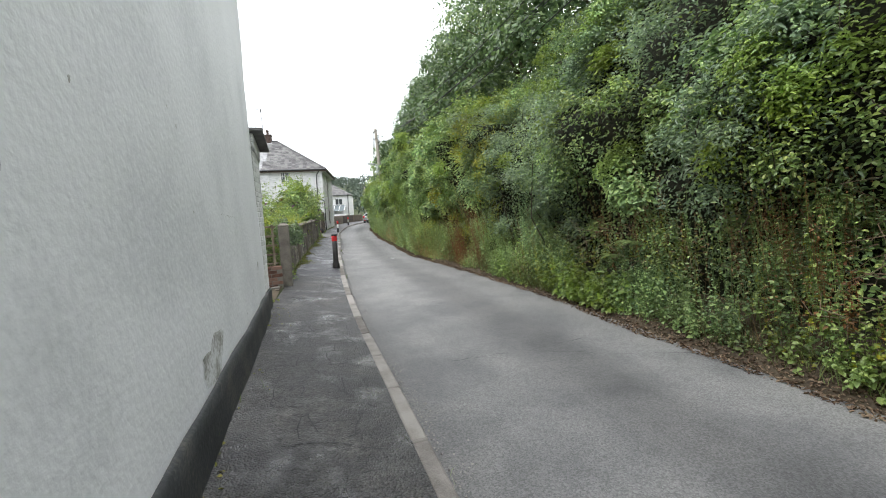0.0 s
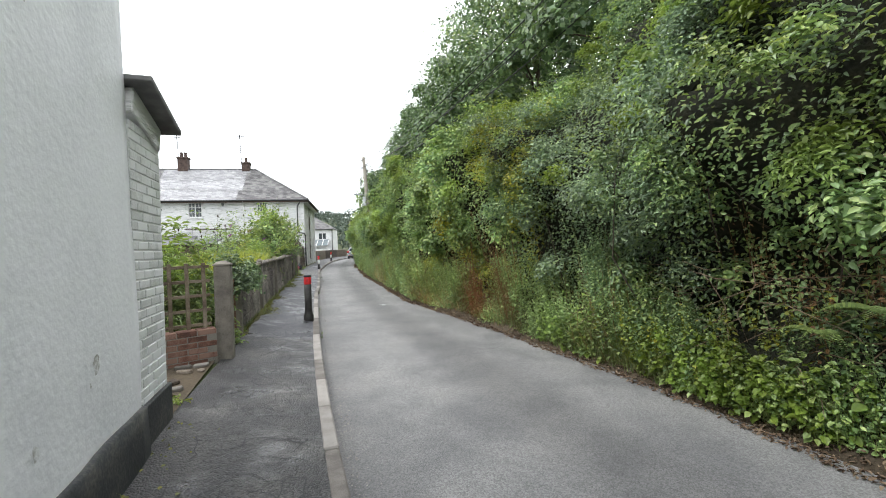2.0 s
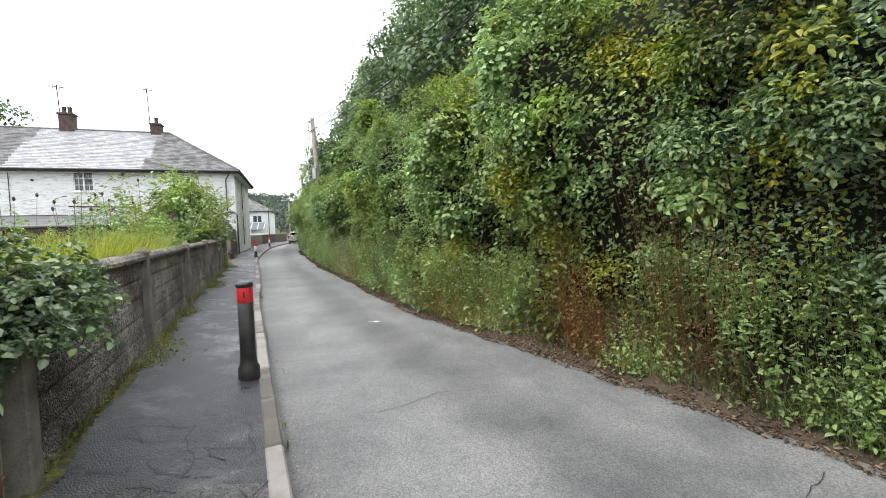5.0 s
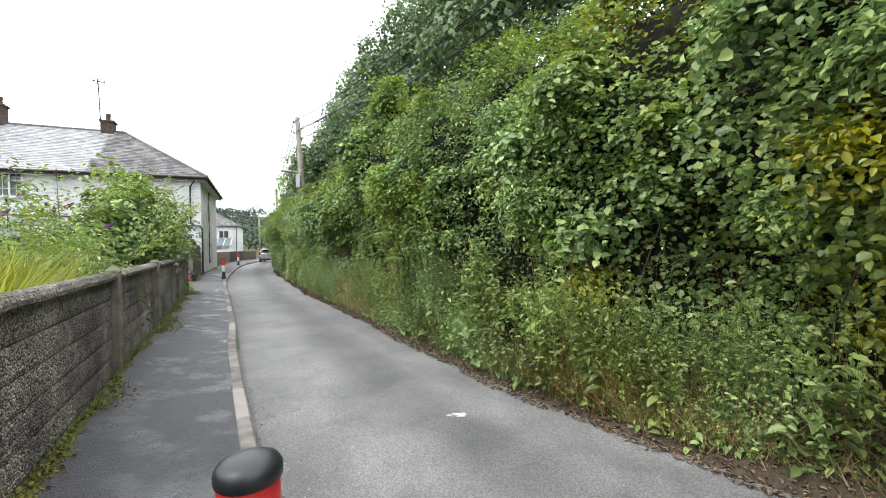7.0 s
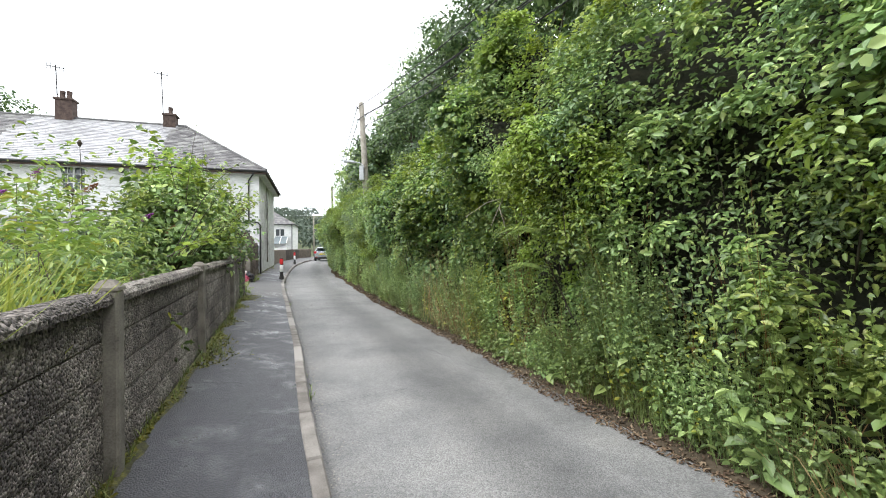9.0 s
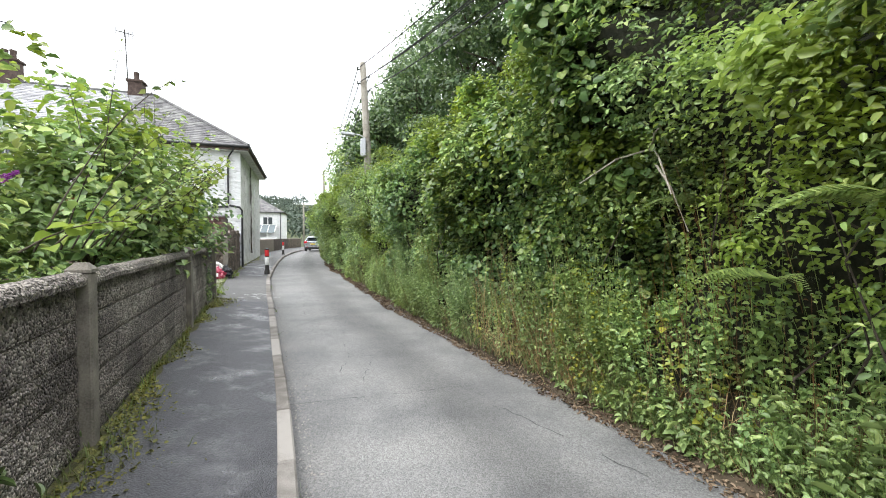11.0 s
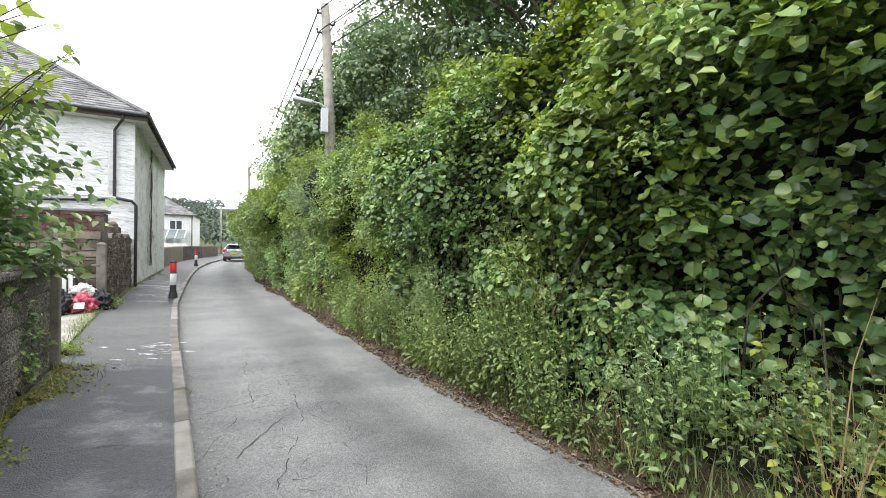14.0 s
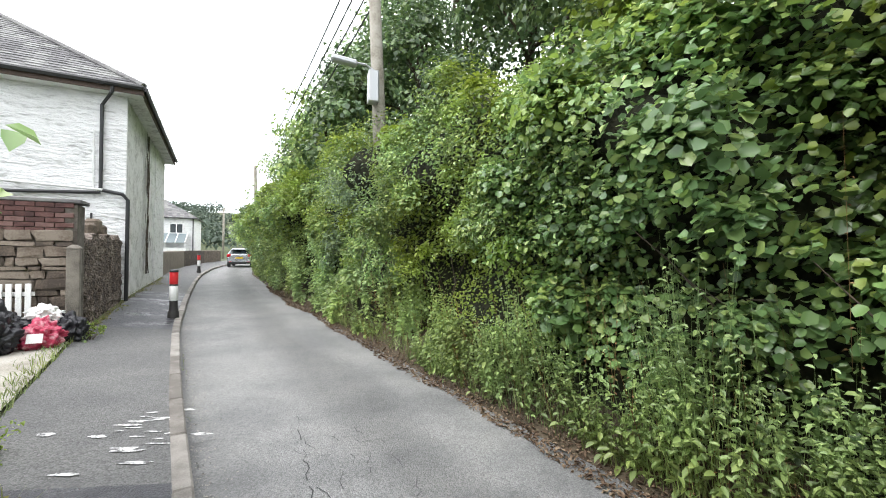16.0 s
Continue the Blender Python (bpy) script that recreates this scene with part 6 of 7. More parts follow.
def sack(at, sx, sz, mat, label, seed):
    bm = bmesh.new()
    bmesh.ops.create_icosphere(bm, subdivisions=5, radius=1.0)
    for v in bm.verts:
        d2 = v.co.normalized()
        crease = abs(noise.noise(Vector((d2.x * 3.5, d2.y * 3.5, d2.z * 1.6 + seed)))) + 0.6 * abs(noise.noise(Vector((d2.x * 8, d2.y * 8, d2.z * 5 + seed))))
        f = 1 + 0.3 * noise.noise(d2 * 2.0 + Vector((seed, 0, 0))) + 0.2 * noise.noise(d2 * 4.5 + Vector((0, seed, 0))) + 0.08 * noise.noise(d2 * 11 + Vector((0, 0, seed))) - 0.3 * crease + 0.1
        v.co = Vector((d2.x * sx * f, d2.y * sx * 0.85 * f, max(d2.z, -0.72) * sz * f + (0.25 * sz if d2.z > 0.93 else 0)))
        v.co = v.co + Vector(at) + Vector((0, 0, 0.7 * sz))
    ob = part("refuse_sack", bm, mat, None, smooth_faces=True)
    return tagged(ob, label, "sack", "refuse sacks")


for q, (x, y, sx, sz, mat, lb) in enumerate([(-9.75, 31.0, 0.26, 0.26, M_bag, "full black plastic refuse sack on the drive"), (-9.4, 31.3, 0.22, 0.19, M_redbag, "red and white printed plastic sack on the drive"),
                                            (-9.6, 31.7, 0.26, 0.22, M_bag, "full black refuse sack heaped by the wall"), (-9.3, 31.75, 0.2, 0.2, M_bag, "crumpled black refuse sack by the wall"), (-10.0, 31.5, 0.25, 0.3, M_bag, "full black refuse sack behind the others")]):
    bag = sack((x, y, wall_z(y) + 0.01), sx, sz, mat, lb, q * 3.7)
    if mat is M_redbag:
        part("printed_label", boxed(0.16, 0.006, 0.12, pose(-9.36, 31.075, wall_z(31.1) + 0.17, -18, 0, 8), 0.002), M_whiteband, bag, "crumpled white printed label")
sack((-9.55, 31.7, wall_z(31.7) + 0.3), 0.2, 0.12, M_whiteband, "crumpled white plastic bag on top of the sacks", 20.1)
pan = thing("white_fence_panel", "white slatted panel leaning on the stone wall", "panel", (-10.1, 31.95, wall_z(32)))
for q in range(6):
    part("slat", boxed(0.07, 0.02, 0.8, Matrix.Translation((-9.86 - q * 0.1, 31.95 - q * 0.015, wall_z(32) + 0.4)), 0.004), M_whitepaint, pan)
for z in (0.15, 0.65):
    part("rail", boxed(0.62, 0.02, 0.06, Matrix.Translation((-10.11, 31.95, wall_z(32) + z)) @ pose(0, 0, 0, 0, 0, 8.6), 0.004), M_whitepaint, pan)

# ---- poles, wires, street lamp ----
def pole(x, y, base, top, lean, label):
    ob = thing("telegraph_pole", label, "pole", (x, y, base), "telegraph poles")
    part("shaft", tube(bmesh.new(), [(x - lean, y, base - 0.5), (x, y, (base + top) / 2), (x + lean, y, top)], [0.15, 0.135, 0.11], 10), M_pole, ob, smooth_faces=True)
    return ob


p1 = pole(-4.72, 32.7, gz(32) + 0.5, 8.1, -0.17, "grey wooden telegraph pole in the hedge")
for z, s in ((7.85, -1), (7.6, 1), (7.35, -1), (7.1, 1)):
    part("insulator", tube(bmesh.new(), [(-4.86 + s * 0.08, 32.7, z), (-4.86 + s * 0.22, 32.7, z), (-4.86 + s * 0.22, 32.7, z + 0.1)], 0.03, 6), M_black, p1)
pole(-9.55, 60, gz(60), 8.6, -0.08, "wooden telegraph pole further along the lane")
pole(-15.6, 84, gz(84), 7.4, 0.0, "distant wooden telegraph pole")
lamp = thing("street_lamp", "small street lamp on a bracket on the pole", "street lamp", (-4.72, 32.6, 5.2))
part("control_box", boxed(0.2, 0.24, 0.62, pose(-4.88, 32.5, 5.0), 0.02), M_steel, lamp)
part("bracket_arm", tube(bmesh.new(), [(-4.8, 32.6, 5.35), (-5.0, 32.62, 5.48), (-5.28, 32.66, 5.52)], 0.022, 6), M_steel, lamp)
part("lantern", boxed(0.5, 0.2, 0.11, pose(-5.42, 32.68, 5.52, 0, 6, 0), 0.03), M_steel, lamp)
for q, (dx, z0, z1) in enumerate([(-0.2, 7.9, 8.4), (0.2, 7.65, 8.2), (-0.15, 7.4, 8.0), (0.2, 7.15, 7.7)]):
    pts = []
    for k in range(21):
        s = k / 20
        pts.append((-4.86 + dx + s * 11.4, 32.7 - s * 31.7, z0 + (z1 - z0) * s - 1.35 * 4 * s * (1 - s)))
    tagged(part("overhead_wire", tube(bmesh.new(), pts, 0.02, 4), M_cable, None), "thin black overhead wire between poles", "wire", "overhead wires")
    pts = []
    for k in range(13):
        s = k / 12
        pts.append((-4.86 + dx - s * 4.6, 32.7 + s * 27.3, z0 + (8.3 - 0.2 * q - z0) * s - 0.9 * 4 * s * (1 - s) * 0.5))
    tagged(part("overhead_wire", tube(bmesh.new(), pts, 0.02, 4), M_cable, None), "thin black overhead wire between poles", "wire", "overhead wires")

# ---- garden behind the wall ----
def bush(name, label, x, y, base, rx, ry, h, n, leaf, ratio, mats, seed, count=9, group="garden plants", parts=("foliage", "second_foliage"), spread=0.35, category="shrub"):
    """A loose shrub: arching leafy sprays out of an uneven mass."""
    r = np.random.default_rng(seed)
    ob = thing(name, label, category, (x, y, base), group)
    m = n // count
    d = r.normal(size=(m, 3))
    d[:, 2] = np.abs(d[:, 2])
    d /= np.linalg.norm(d, axis=1)[:, None]
    c = np.array([x, y, base])
    P = c + d * np.array([rx, ry, h]) * (r.uniform(0.45, 0.95, m) * (1 + 0.2 * waves(d * 2, 0.9, seed)))[:, None]
    D = d + r.normal(size=(m, 3)) * 0.5
    D[:, 2] += 0.4
    D /= np.linalg.norm(D, axis=1)[:, None]
    S = np.cross(D, r.normal(size=(m, 3)))
    S /= np.linalg.norm(S, axis=1)[:, None]
    t = (np.arange(count) + 0.5) / count
    ln = spread * r.uniform(0.6, 1.4, m)
    Q = P[:, None] + D[:, None] * (ln[:, None] * t)[..., None] + S[:, None] * (np.where(np.arange(count) % 2, 1, -1) * 0.1)[None, :, None] * ln[:, None, None]
    Q[..., 2] -= 0.35 * ln[:, None] * t ** 2
    F = d[:, None] * 0.5 + r.normal(size=Q.shape) * 0.45
    F[..., 2] += 0.7
    Q, F = Q.reshape(-1, 3), F.reshape(-1, 3)
    size = leaf * r.uniform(0.6, 1.25, len(Q))
    high = (Q[:, 2] > base + h * 0.72) & (r.uniform(size=len(Q)) < 0.5) & (mats[0] is not L_dark)
    foliage("young_foliage", Q[high], F[high], size[high] * 1.1, ratio, L_bright, ob, seed=seed + 3, droop=0.6)
    Q, F, size = Q[~high], F[~high], size[~high]
    pick = (waves(Q, 0.5, seed + 2) + r.normal(size=len(Q)) * 0.3) > -0.35
    foliage(parts[0], Q[pick], F[pick], size[pick], ratio, mats[0], ob, seed=seed, droop=0.6)
    foliage(parts[1], Q[~pick], F[~pick], size[~pick], ratio, mats[1], ob, seed=seed + 1, droop=0.6)
    pairs = [(c + np.array([r.uniform(-0.2, 0.2), r.uniform(-0.2, 0.2), -0.05]), P[q]) for q in r.integers(0, m, 16)]
    tagged(stems("branchwork", pairs, 0.014, M_bark, ob, 5, 0.1, seed), kind="stuff")
    return ob


def gwz(y):
    return gz(y) + 0.06


# big shrubs leaning over the wall towards the drive
bush("buddleia", "tall leafy buddleia leaning over the garden wall", -8.05, 23.4, gwz(23) + 1.1, 0.95, 1.6, 2.3, 8000, 0.125, 0.6, (L_mid, L_hazel), 701, spread=0.45)
bush("buddleia", "tall leafy shrub with bright top leaves over the wall", -8.6, 25.9, gwz(26) + 1.1, 0.9, 1.3, 2.4, 7000, 0.11, 0.65, (L_hazel, L_mid), 702, spread=0.45)
def shoots(parent, starts, reach, leaf, mat, seed, nodes=16, ratio=0.8, name="overhanging_shoot"):
    """Long thin shoots with leaves set along both sides."""
    r = np.random.default_rng(seed)
    for q, (p, e) in enumerate(zip(starts, reach)):
        p, e = Vector(p), Vector(e)
        arch = [p.lerp(e, f) + Vector((0, 0, 0.5 * f * (1 - f) * (e - p).length)) for f in np.linspace(0, 1, 6)]
        twig = part(name, tube(bmesh.new(), arch, [0.008, 0.0065, 0.005, 0.004, 0.003, 0.002], 5), M_bark, parent, smooth_faces=True)
        t = np.linspace(0.2, 1.0, nodes)
        base = np.array([list(p.lerp(e, f) + Vector((0, 0, 0.5 * f * (1 - f) * (e - p).length))) for f in t])
        N = r.normal(size=(nodes, 3)) * 0.5 + np.array([0, 0, 0.9])
        foliage("leaves", base + r.normal(size=base.shape) * 0.025, N, leaf * r.uniform(0.6, 1.2, nodes) * (1.15 - 0.5 * t), ratio, mat, twig, droop=0.9, seed=seed + q)


big = bush("buddleia", "buddleia with purple flower spikes behind the wall", -8.6, 21.0, gwz(21) + 0.2, 1.2, 1.4, 2.6, 5200, 0.1, 0.32, (L_mid, L_blue), 703, spread=0.5)
rsh = random.Random(71)
low, ends = [], []
for q in range(22):
    y = 20.6 + q * 0.2
    low.append((xw(y) - 0.45, y, wall_z(y) + 1.3))
    ends.append((xw(y) + rsh.uniform(0.1, 0.38) - (0.2 if y > 23.6 else 0.0), y + rsh.uniform(-0.2, 0.5), wall_z(y) + rsh.uniform(1.5, 2.75)))
shoots(big, low[::2], ends[::2], 0.115, L_bright, 810, 14, 0.9)
shoots(big, low[1::2], ends[1::2], 0.1, L_mid, 840, 16, 0.75)
low, ends = [], []
for q in range(14):
    y = 23.0 + q * 0.17
    low.append((xw(y + 0.4) - 0.3, y + 0.4, wall_z(y) + 1.5))
    ends.append((xw(y) + rsh.uniform(0.35, 0.62), y + rsh.uniform(-0.1, 0.3), wall_z(y) + rsh.uniform(1.95, 2.95)))
shoots(big, low[::2], ends[::2], 0.125, L_bright, 900, 12, 0.85)
shoots(big, low[1::2], ends[1::2], 0.11, L_mid, 930, 15, 0.7)
low = [(xw(22.5 + q * 0.33) - 0.7, 22.5 + q * 0.33, wall_z(24) + 2.0) for q in range(12)]
ends = [(p[0] + rsh.uniform(-0.3, 0.5), p[1] + rsh.uniform(-0.2, 0.9), p[2] + rsh.uniform(0.7, 1.9)) for p in low]
shoots(big, low, ends, 0.06, L_dark, 870, 13, 0.6)
bush("garden_shrub", "leafy green garden shrub behind the wall", -11.0, 25.0, gwz(24), 1.6, 1.8, 2.6, 4200, 0.1, 0.5, (L_mid, L_nettle), 704)
bush("garden_shrub", "leafy yellow-green plants against the wall", -7.0, 18.9, gwz(18) + 0.2, 0.75, 1.3, 1.75, 4200, 0.1, 0.35, (L_mid, L_yellow), 720, spread=0.4)
bush("garden_shrub", "pale flowering garden shrub behind the wall", -9.4, 18.4, gwz(18), 1.3, 1.5, 1.95, 4200, 0.08, 0.4, (L_nettle, L_bright), 705)
bush("garden_shrub", "loose yellow-green garden shrub", -12.5, 20.5, gwz(20), 1.8, 1.6, 1.7, 3200, 0.09, 0.45, (L_yellow, L_mid), 706)
bush("garden_shrub", "low mixed garden planting", -11.5, 15.5, gwz(15), 2.2, 1.8, 1.25, 3400, 0.08, 0.4, (L_mid, L_yellow), 707)
bush("garden_shrub", "low mixed garden planting", -8.2, 13.0, gwz(13), 1.9, 1.5, 0.95, 3000, 0.07, 0.45, (L_nettle, L_yellow), 708)
bush("garden_shrub", "low green planting beyond the gate", -6.6, 11.0, gwz(11), 1.4, 1.2, 0.85, 2600, 0.07, 0.5, (L_mid, L_bright), 709)
bush("garden_shrub", "leafy shrub in the cottage gardens", -15.0, 17.5, gwz(17), 2.2, 2.2, 1.5, 2600, 0.1, 0.5, (L_mid, L_nettle), 710)
bush("garden_shrub", "leafy shrub in the cottage gardens", -18.5, 22.5, gwz(22), 2.4, 2.2, 1.6, 2400, 0.11, 0.5, (L_mid, L_bright), 711)
bush("garden_shrub", "leafy shrub against the cottages", -15.5, 27.5, gwz(27), 2.0, 1.8, 1.9, 2200, 0.11, 0.5, (L_mid, L_dark), 712)
bush("willow_bush", "drooping willow shrub over the trellis", -4.55, 9.95, wall_z(9) + 0.2, 0.72, 0.6, 1.2, 8000, 0.1, 0.2, (L_nettle, L_mid), 713, spread=0.4)
bush("ivy_clump", "dark ivy smothering the gate post and wall end", -3.98, 11.05, wall_z(11) + 0.78, 0.36, 0.6, 0.62, 5200, 0.05, 0.8, (L_dark, L_blue), 714, spread=0.12)
bush("ivy_clump", "ivy hanging over the end of the wall", -7.92, 26.1, wall_z(26) + 0.1, 0.1, 0.7, 1.15, 2000, 0.05, 0.75, (L_dark, L_mid), 715, spread=0.12)
bush("foot_weeds", "leafy weeds at the gate post foot", -3.8, 10.25, wall_z(10) - 0.02, 0.22, 0.4, 0.25, 420, 0.075, 0.6, (L_bright, L_mid), 716, spread=0.14)
bush("foot_weeds", "green weeds at the drive entrance", -8.2, 27.9, wall_z(27.8), 0.22, 0.3, 0.12, 500, 0.035, 0.5, (L_bright, L_mid), 717, spread=0.1)
bush("foot_weeds", "weeds beside the drive post", -9.25, 31.95, wall_z(31.9), 0.25, 0.25, 0.22, 420, 0.05, 0.5, (L_mid, L_bright), 718, spread=0.12)
bush("foot_weeds", "weeds beside the cottage corner", -3.25, 7.75, wall_z(7.7), 0.28, 0.2, 0.1, 300, 0.035, 0.5, (L_bright, L_yellow), 719, spread=0.08)

# buddleia and butterfly-bush spikes
r = np.random.default_rng(88)
for q, (x, y, z) in enumerate([(-7.7, 20.4, 2.5), (-7.55, 21.4, 2.2), (-8.1, 19.6, 2.3), (-7.6, 22.2, 2.05), (-7.9, 23.0, 2.4), (-8.6, 20.8, 2.75)]):
    n = 160
    t = r.uniform(0, 1, n)
    a = r.uniform(0, 6.283, n)
    rad = 0.045 * (1.1 - t)
    lean = np.array([0.35, r.uniform(-0.3, 0.3), 0.3])
    P = np.array([x, y, z]) + lean * (t * 0.28)[:, None] + np.stack([np.cos(a) * rad, np.sin(a) * rad, np.sin(a) * rad], 1)
    ob = foliage("flower_spike", P, r.normal(size=(n, 3)), 0.02, 0.8, L_purple if q % 3 else L_brown, None, seed=q, kind="thing")
    tagged(ob, "purple buddleia flower spike" if q % 3 else "faded brown buddleia flower spike", "flower", "flower spikes")

# tall reeds behind the wall
n = 3400
y = r.uniform(13.2, 17.4, n)
x = along(WALL, y) - 0.3 - np.abs(r.normal(0.5, 0.45, n))
blades("garden_reeds", np.stack([x, y, GZ(y) + 0.5], 1), 1.1, 0.016, M_reed, None, 0.45, 8, "tall yellow-green reeds behind the garden wall", "reeds")
# seed heads on dark stalks
sh = thing("teasels", "tall dead seed heads on thin stalks", "flower", (-8.6, 19.4, gwz(19)), "garden plants")
rq = random.Random(15)
for q in range(16):
    x, y = -8.9 + rq.uniform(-1.2, 1.2), 19.2 + rq.uniform(-1.6, 1.6)
    top = Vector((x + rq.uniform(-0.3, 0.3), y, gwz(y) + rq.uniform(2.0, 3.0)))
    part("stalk", tube(bmesh.new(), [(x, y, gwz(y)), Vector((x, y, gwz(y))).lerp(top, 0.5) + Vector((0.05, 0, 0)), top], [0.008, 0.006, 0.004], 4), M_bark, sh)
    part("seed_head", tube(bmesh.new(), [top - Vector((0, 0, 0.04)), top + Vector((0, 0, 0.01)), top + Vector((0, 0, 0.05))], [0.012, 0.032, 0.008], 7), M_bark, sh)

# sheds and lean-to in the cottage gardens
shed = thing("garden_shed", "dark brown timber shed with grey felt roof", "shed", (-15.8, 29.5, gwz(29)))
m = Matrix.Translation((-15.6, 30.0, gwz(29))) @ pose(0, 0, 0, 0, 0, 9.8)
for q in range(14):
    part("board", boxed(3.2, 0.03, 0.15, m @ pose(0, -1.0, 0.08 + q * 0.14, 4), 0.005), M_shed, shed)
part("walls", boxed(3.15, 1.9, 2.0, m @ pose(0, 0, 1.0)), M_shed, shed)
part("roof", boxed(3.5, 2.4, 0.07, m @ pose(0, 0, 2.16, 9), 0.01), M_felt, shed)
lean = thing("lean_to", "low outbuilding with a grey sheet roof against the cottages", "outbuilding", (-20.5, 32, gwz(30)))
m = Matrix.Translation((-20.2, 32.5, gwz(30))) @ pose(0, 0, 0, 0, 0, 9.8)
part("walls", boxed(6.0, 2.2, 2.0, m @ pose(0, 0, 1.0)), M_shed, lean)
part("roof", boxed(6.4, 2.9, 0.08, m @ pose(0, 0, 2.35, 14), 0.01), M_felt, lean)
part("fascia", boxed(6.4, 0.05, 0.14, m @ pose(0, -1.4, 1.98), 0.005), M_shed, lean)
pt = thing("garden_pillar", "brick pillar with a round white clock in the garden", "pillar", (-11.9, 19.9, gwz(20)))
fence = thing("garden_fence", "old wooden picket fence in the gardens", "fence", (-7.5, 12.5, gwz(12)))
for q in range(26):
    part("picket", boxed(0.06, 0.02, 0.85, pose(-5.5 - q * 0.14, 12.6 + 0.02 * q, gwz(12) + 0.42, 0, rq.uniform(-2, 2), 0), 0.004), M_timber, fence)
for z in (0.2, 0.68):
    part("rail", boxed(3.7, 0.03, 0.06, pose(-7.25, 12.88, gwz(12) + z, 0, 0, 171.9), 0.004), M_timber, fence)
part("shaft", boxed(0.45, 0.45, 1.55, pose(-11.9, 19.9, gwz(20) + 0.77, 0, 0, 9.8), 0.02), M_brick, pt)
part("clock_face", tube(bmesh.new(), [(-11.78, 19.66, gwz(20) + 1.35), (-11.775, 19.63, gwz(20) + 1.35)], 0.17, 20), M_whitepaint, pt, "round white clock face")
part("clock_rim", tube(bmesh.new(), [(-11.785, 19.68, gwz(20) + 1.35), (-11.78, 19.64, gwz(20) + 1.35)], 0.195, 20), M_black, pt, "dark clock rim")
tree(-35, 48, gwz(40), 16.5, 4.6, 12000, 0.3, L_tree, "large dark tree behind the cottages", 900, 0.3)
tree(-40, 45, gwz(40), 17, 5.0, 11000, 0.3, L_tree, "large dark tree behind the cottages", 902, 0.3)

# ---- the silver car ----
def car(at, heading):
    ob = thing("hatchback_car", "silver hatchback car on the lane, seen from behind", "car", at)
    ob.matrix_basis = Matrix.Translation(at) @ pose(0, 0, 0, 0, 0, heading)
    m = ob.matrix_basis.copy()
    # body: cross sections along the length, y forward
    secs = [(-2.15, 0.78, 0.38, 0.78, 0.95), (-2.0, 0.87, 0.3, 0.88, 1.02), (-1.3, 0.91, 0.27, 0.95, 1.02), (0.0, 0.91, 0.25, 0.93, 0.98), (1.0, 0.91, 0.27, 0.9, 0.95), (1.7, 0.88, 0.3, 0.78, 0.84), (2.1, 0.78, 0.36, 0.62, 0.68), (2.2, 0.66, 0.42, 0.52, 0.56)]
    bm = bmesh.new()
    rings = []
    for y, w, lo, sh, top in secs:
        prof = [(-w * 0.92, lo), (-w, lo + 0.18), (-w, sh - 0.08), (-w * 0.93, sh), (-w * 0.6, top), (w * 0.6, top), (w * 0.93, sh), (w, sh - 0.08), (w, lo + 0.18), (w * 0.92, lo)]
        rings.append([bm.verts.new(m @ Vector((x, y, z))) for x, z in prof])
    for r0, r1 in zip(rings, rings[1:]):
        for k in range(10):
            bm.faces.new((r0[k], r0[(k + 1) % 10], r1[(k + 1) % 10], r1[k]))
    bm.faces.new(rings[0][::-1])
    bm.faces.new(rings[-1])
    body = part("body", bm, M_silver, ob, smooth_faces=False)
    # cabin: glass house and roof
    bm = bmesh.new()
    lo = [(-0.8, -1.95, 1.0), (0.8, -1.95, 1.0), (0.82, 1.05, 0.96), (-0.82, 1.05, 0.96)]
    hi = [(-0.56, -1.35, 1.42), (0.56, -1.35, 1.42), (0.58, 0.25, 1.44), (-0.58, 0.25, 1.44)]
    a = [bm.verts.new(m @ Vector(p)) for p in lo]
    b = [bm.verts.new(m @ Vector(p)) for p in hi]
    for k in range(4):
        bm.faces.new((a[k], a[(k + 1) % 4], b[(k + 1) % 4], b[k]))
    bm.faces.new(b)
    part("cabin_glass", bm, M_carglass, ob, "dark tinted glass")
    part("roof", boxed(1.18, 1.85, 0.05, m @ pose(0, -0.62, 1.455, -0.5), 0.02), M_silver, ob)
    part("spoiler", boxed(1.16, 0.3, 0.05, m @ pose(0, -1.6, 1.42, 12), 0.02), M_silver, ob)
    for s in (-1, 1):
        for p, q in (((0.8, -1.9, 1.0), (0.57, -1.4, 1.43)), ((0.82, 1.0, 0.96), (0.58, 0.28, 1.44)), ((0.82, -0.35, 0.98), (0.58, -0.4, 1.44))):
            part("pillar", tube(bmesh.new(), [m @ Vector((s * p[0], p[1], p[2])), m @ Vector((s * q[0], q[1], q[2]))], 0.045, 6), M_silver, ob)
        part("rear_lamp", boxed(0.28, 0.22, 0.24, m @ pose(s * 0.74, -2.03, 0.9, 0, s * 12, s * 22), 0.05), M_redlens, ob, "red tail lamp cluster")
        part("door_mirror", boxed(0.2, 0.12, 0.14, m @ pose(s * 0.98, 0.72, 1.02), 0.04), M_black, ob)
        part("reflector", boxed(0.2, 0.03, 0.05, m @ pose(s * 0.62, -2.16, 0.42), 0.005), M_redlens, ob)
        for y in (-1.3, 1.35):
            w = part("wheel", tube(bmesh.new(), [m @ Vector((s * 0.7, y, 0.31)), m @ Vector((s * 0.72, y, 0.31)), m @ Vector((s * 0.9, y, 0.31)), m @ Vector((s * 0.92, y, 0.31))], [0.28, 0.315, 0.315, 0.28], 22), M_rubber, ob)
            part("rim", tube(bmesh.new(), [m @ Vector((s * 0.9, y, 0.31)), m @ Vector((s * 0.93, y, 0.31))], 0.21, 18), M_alloy, w, "alloy rim")
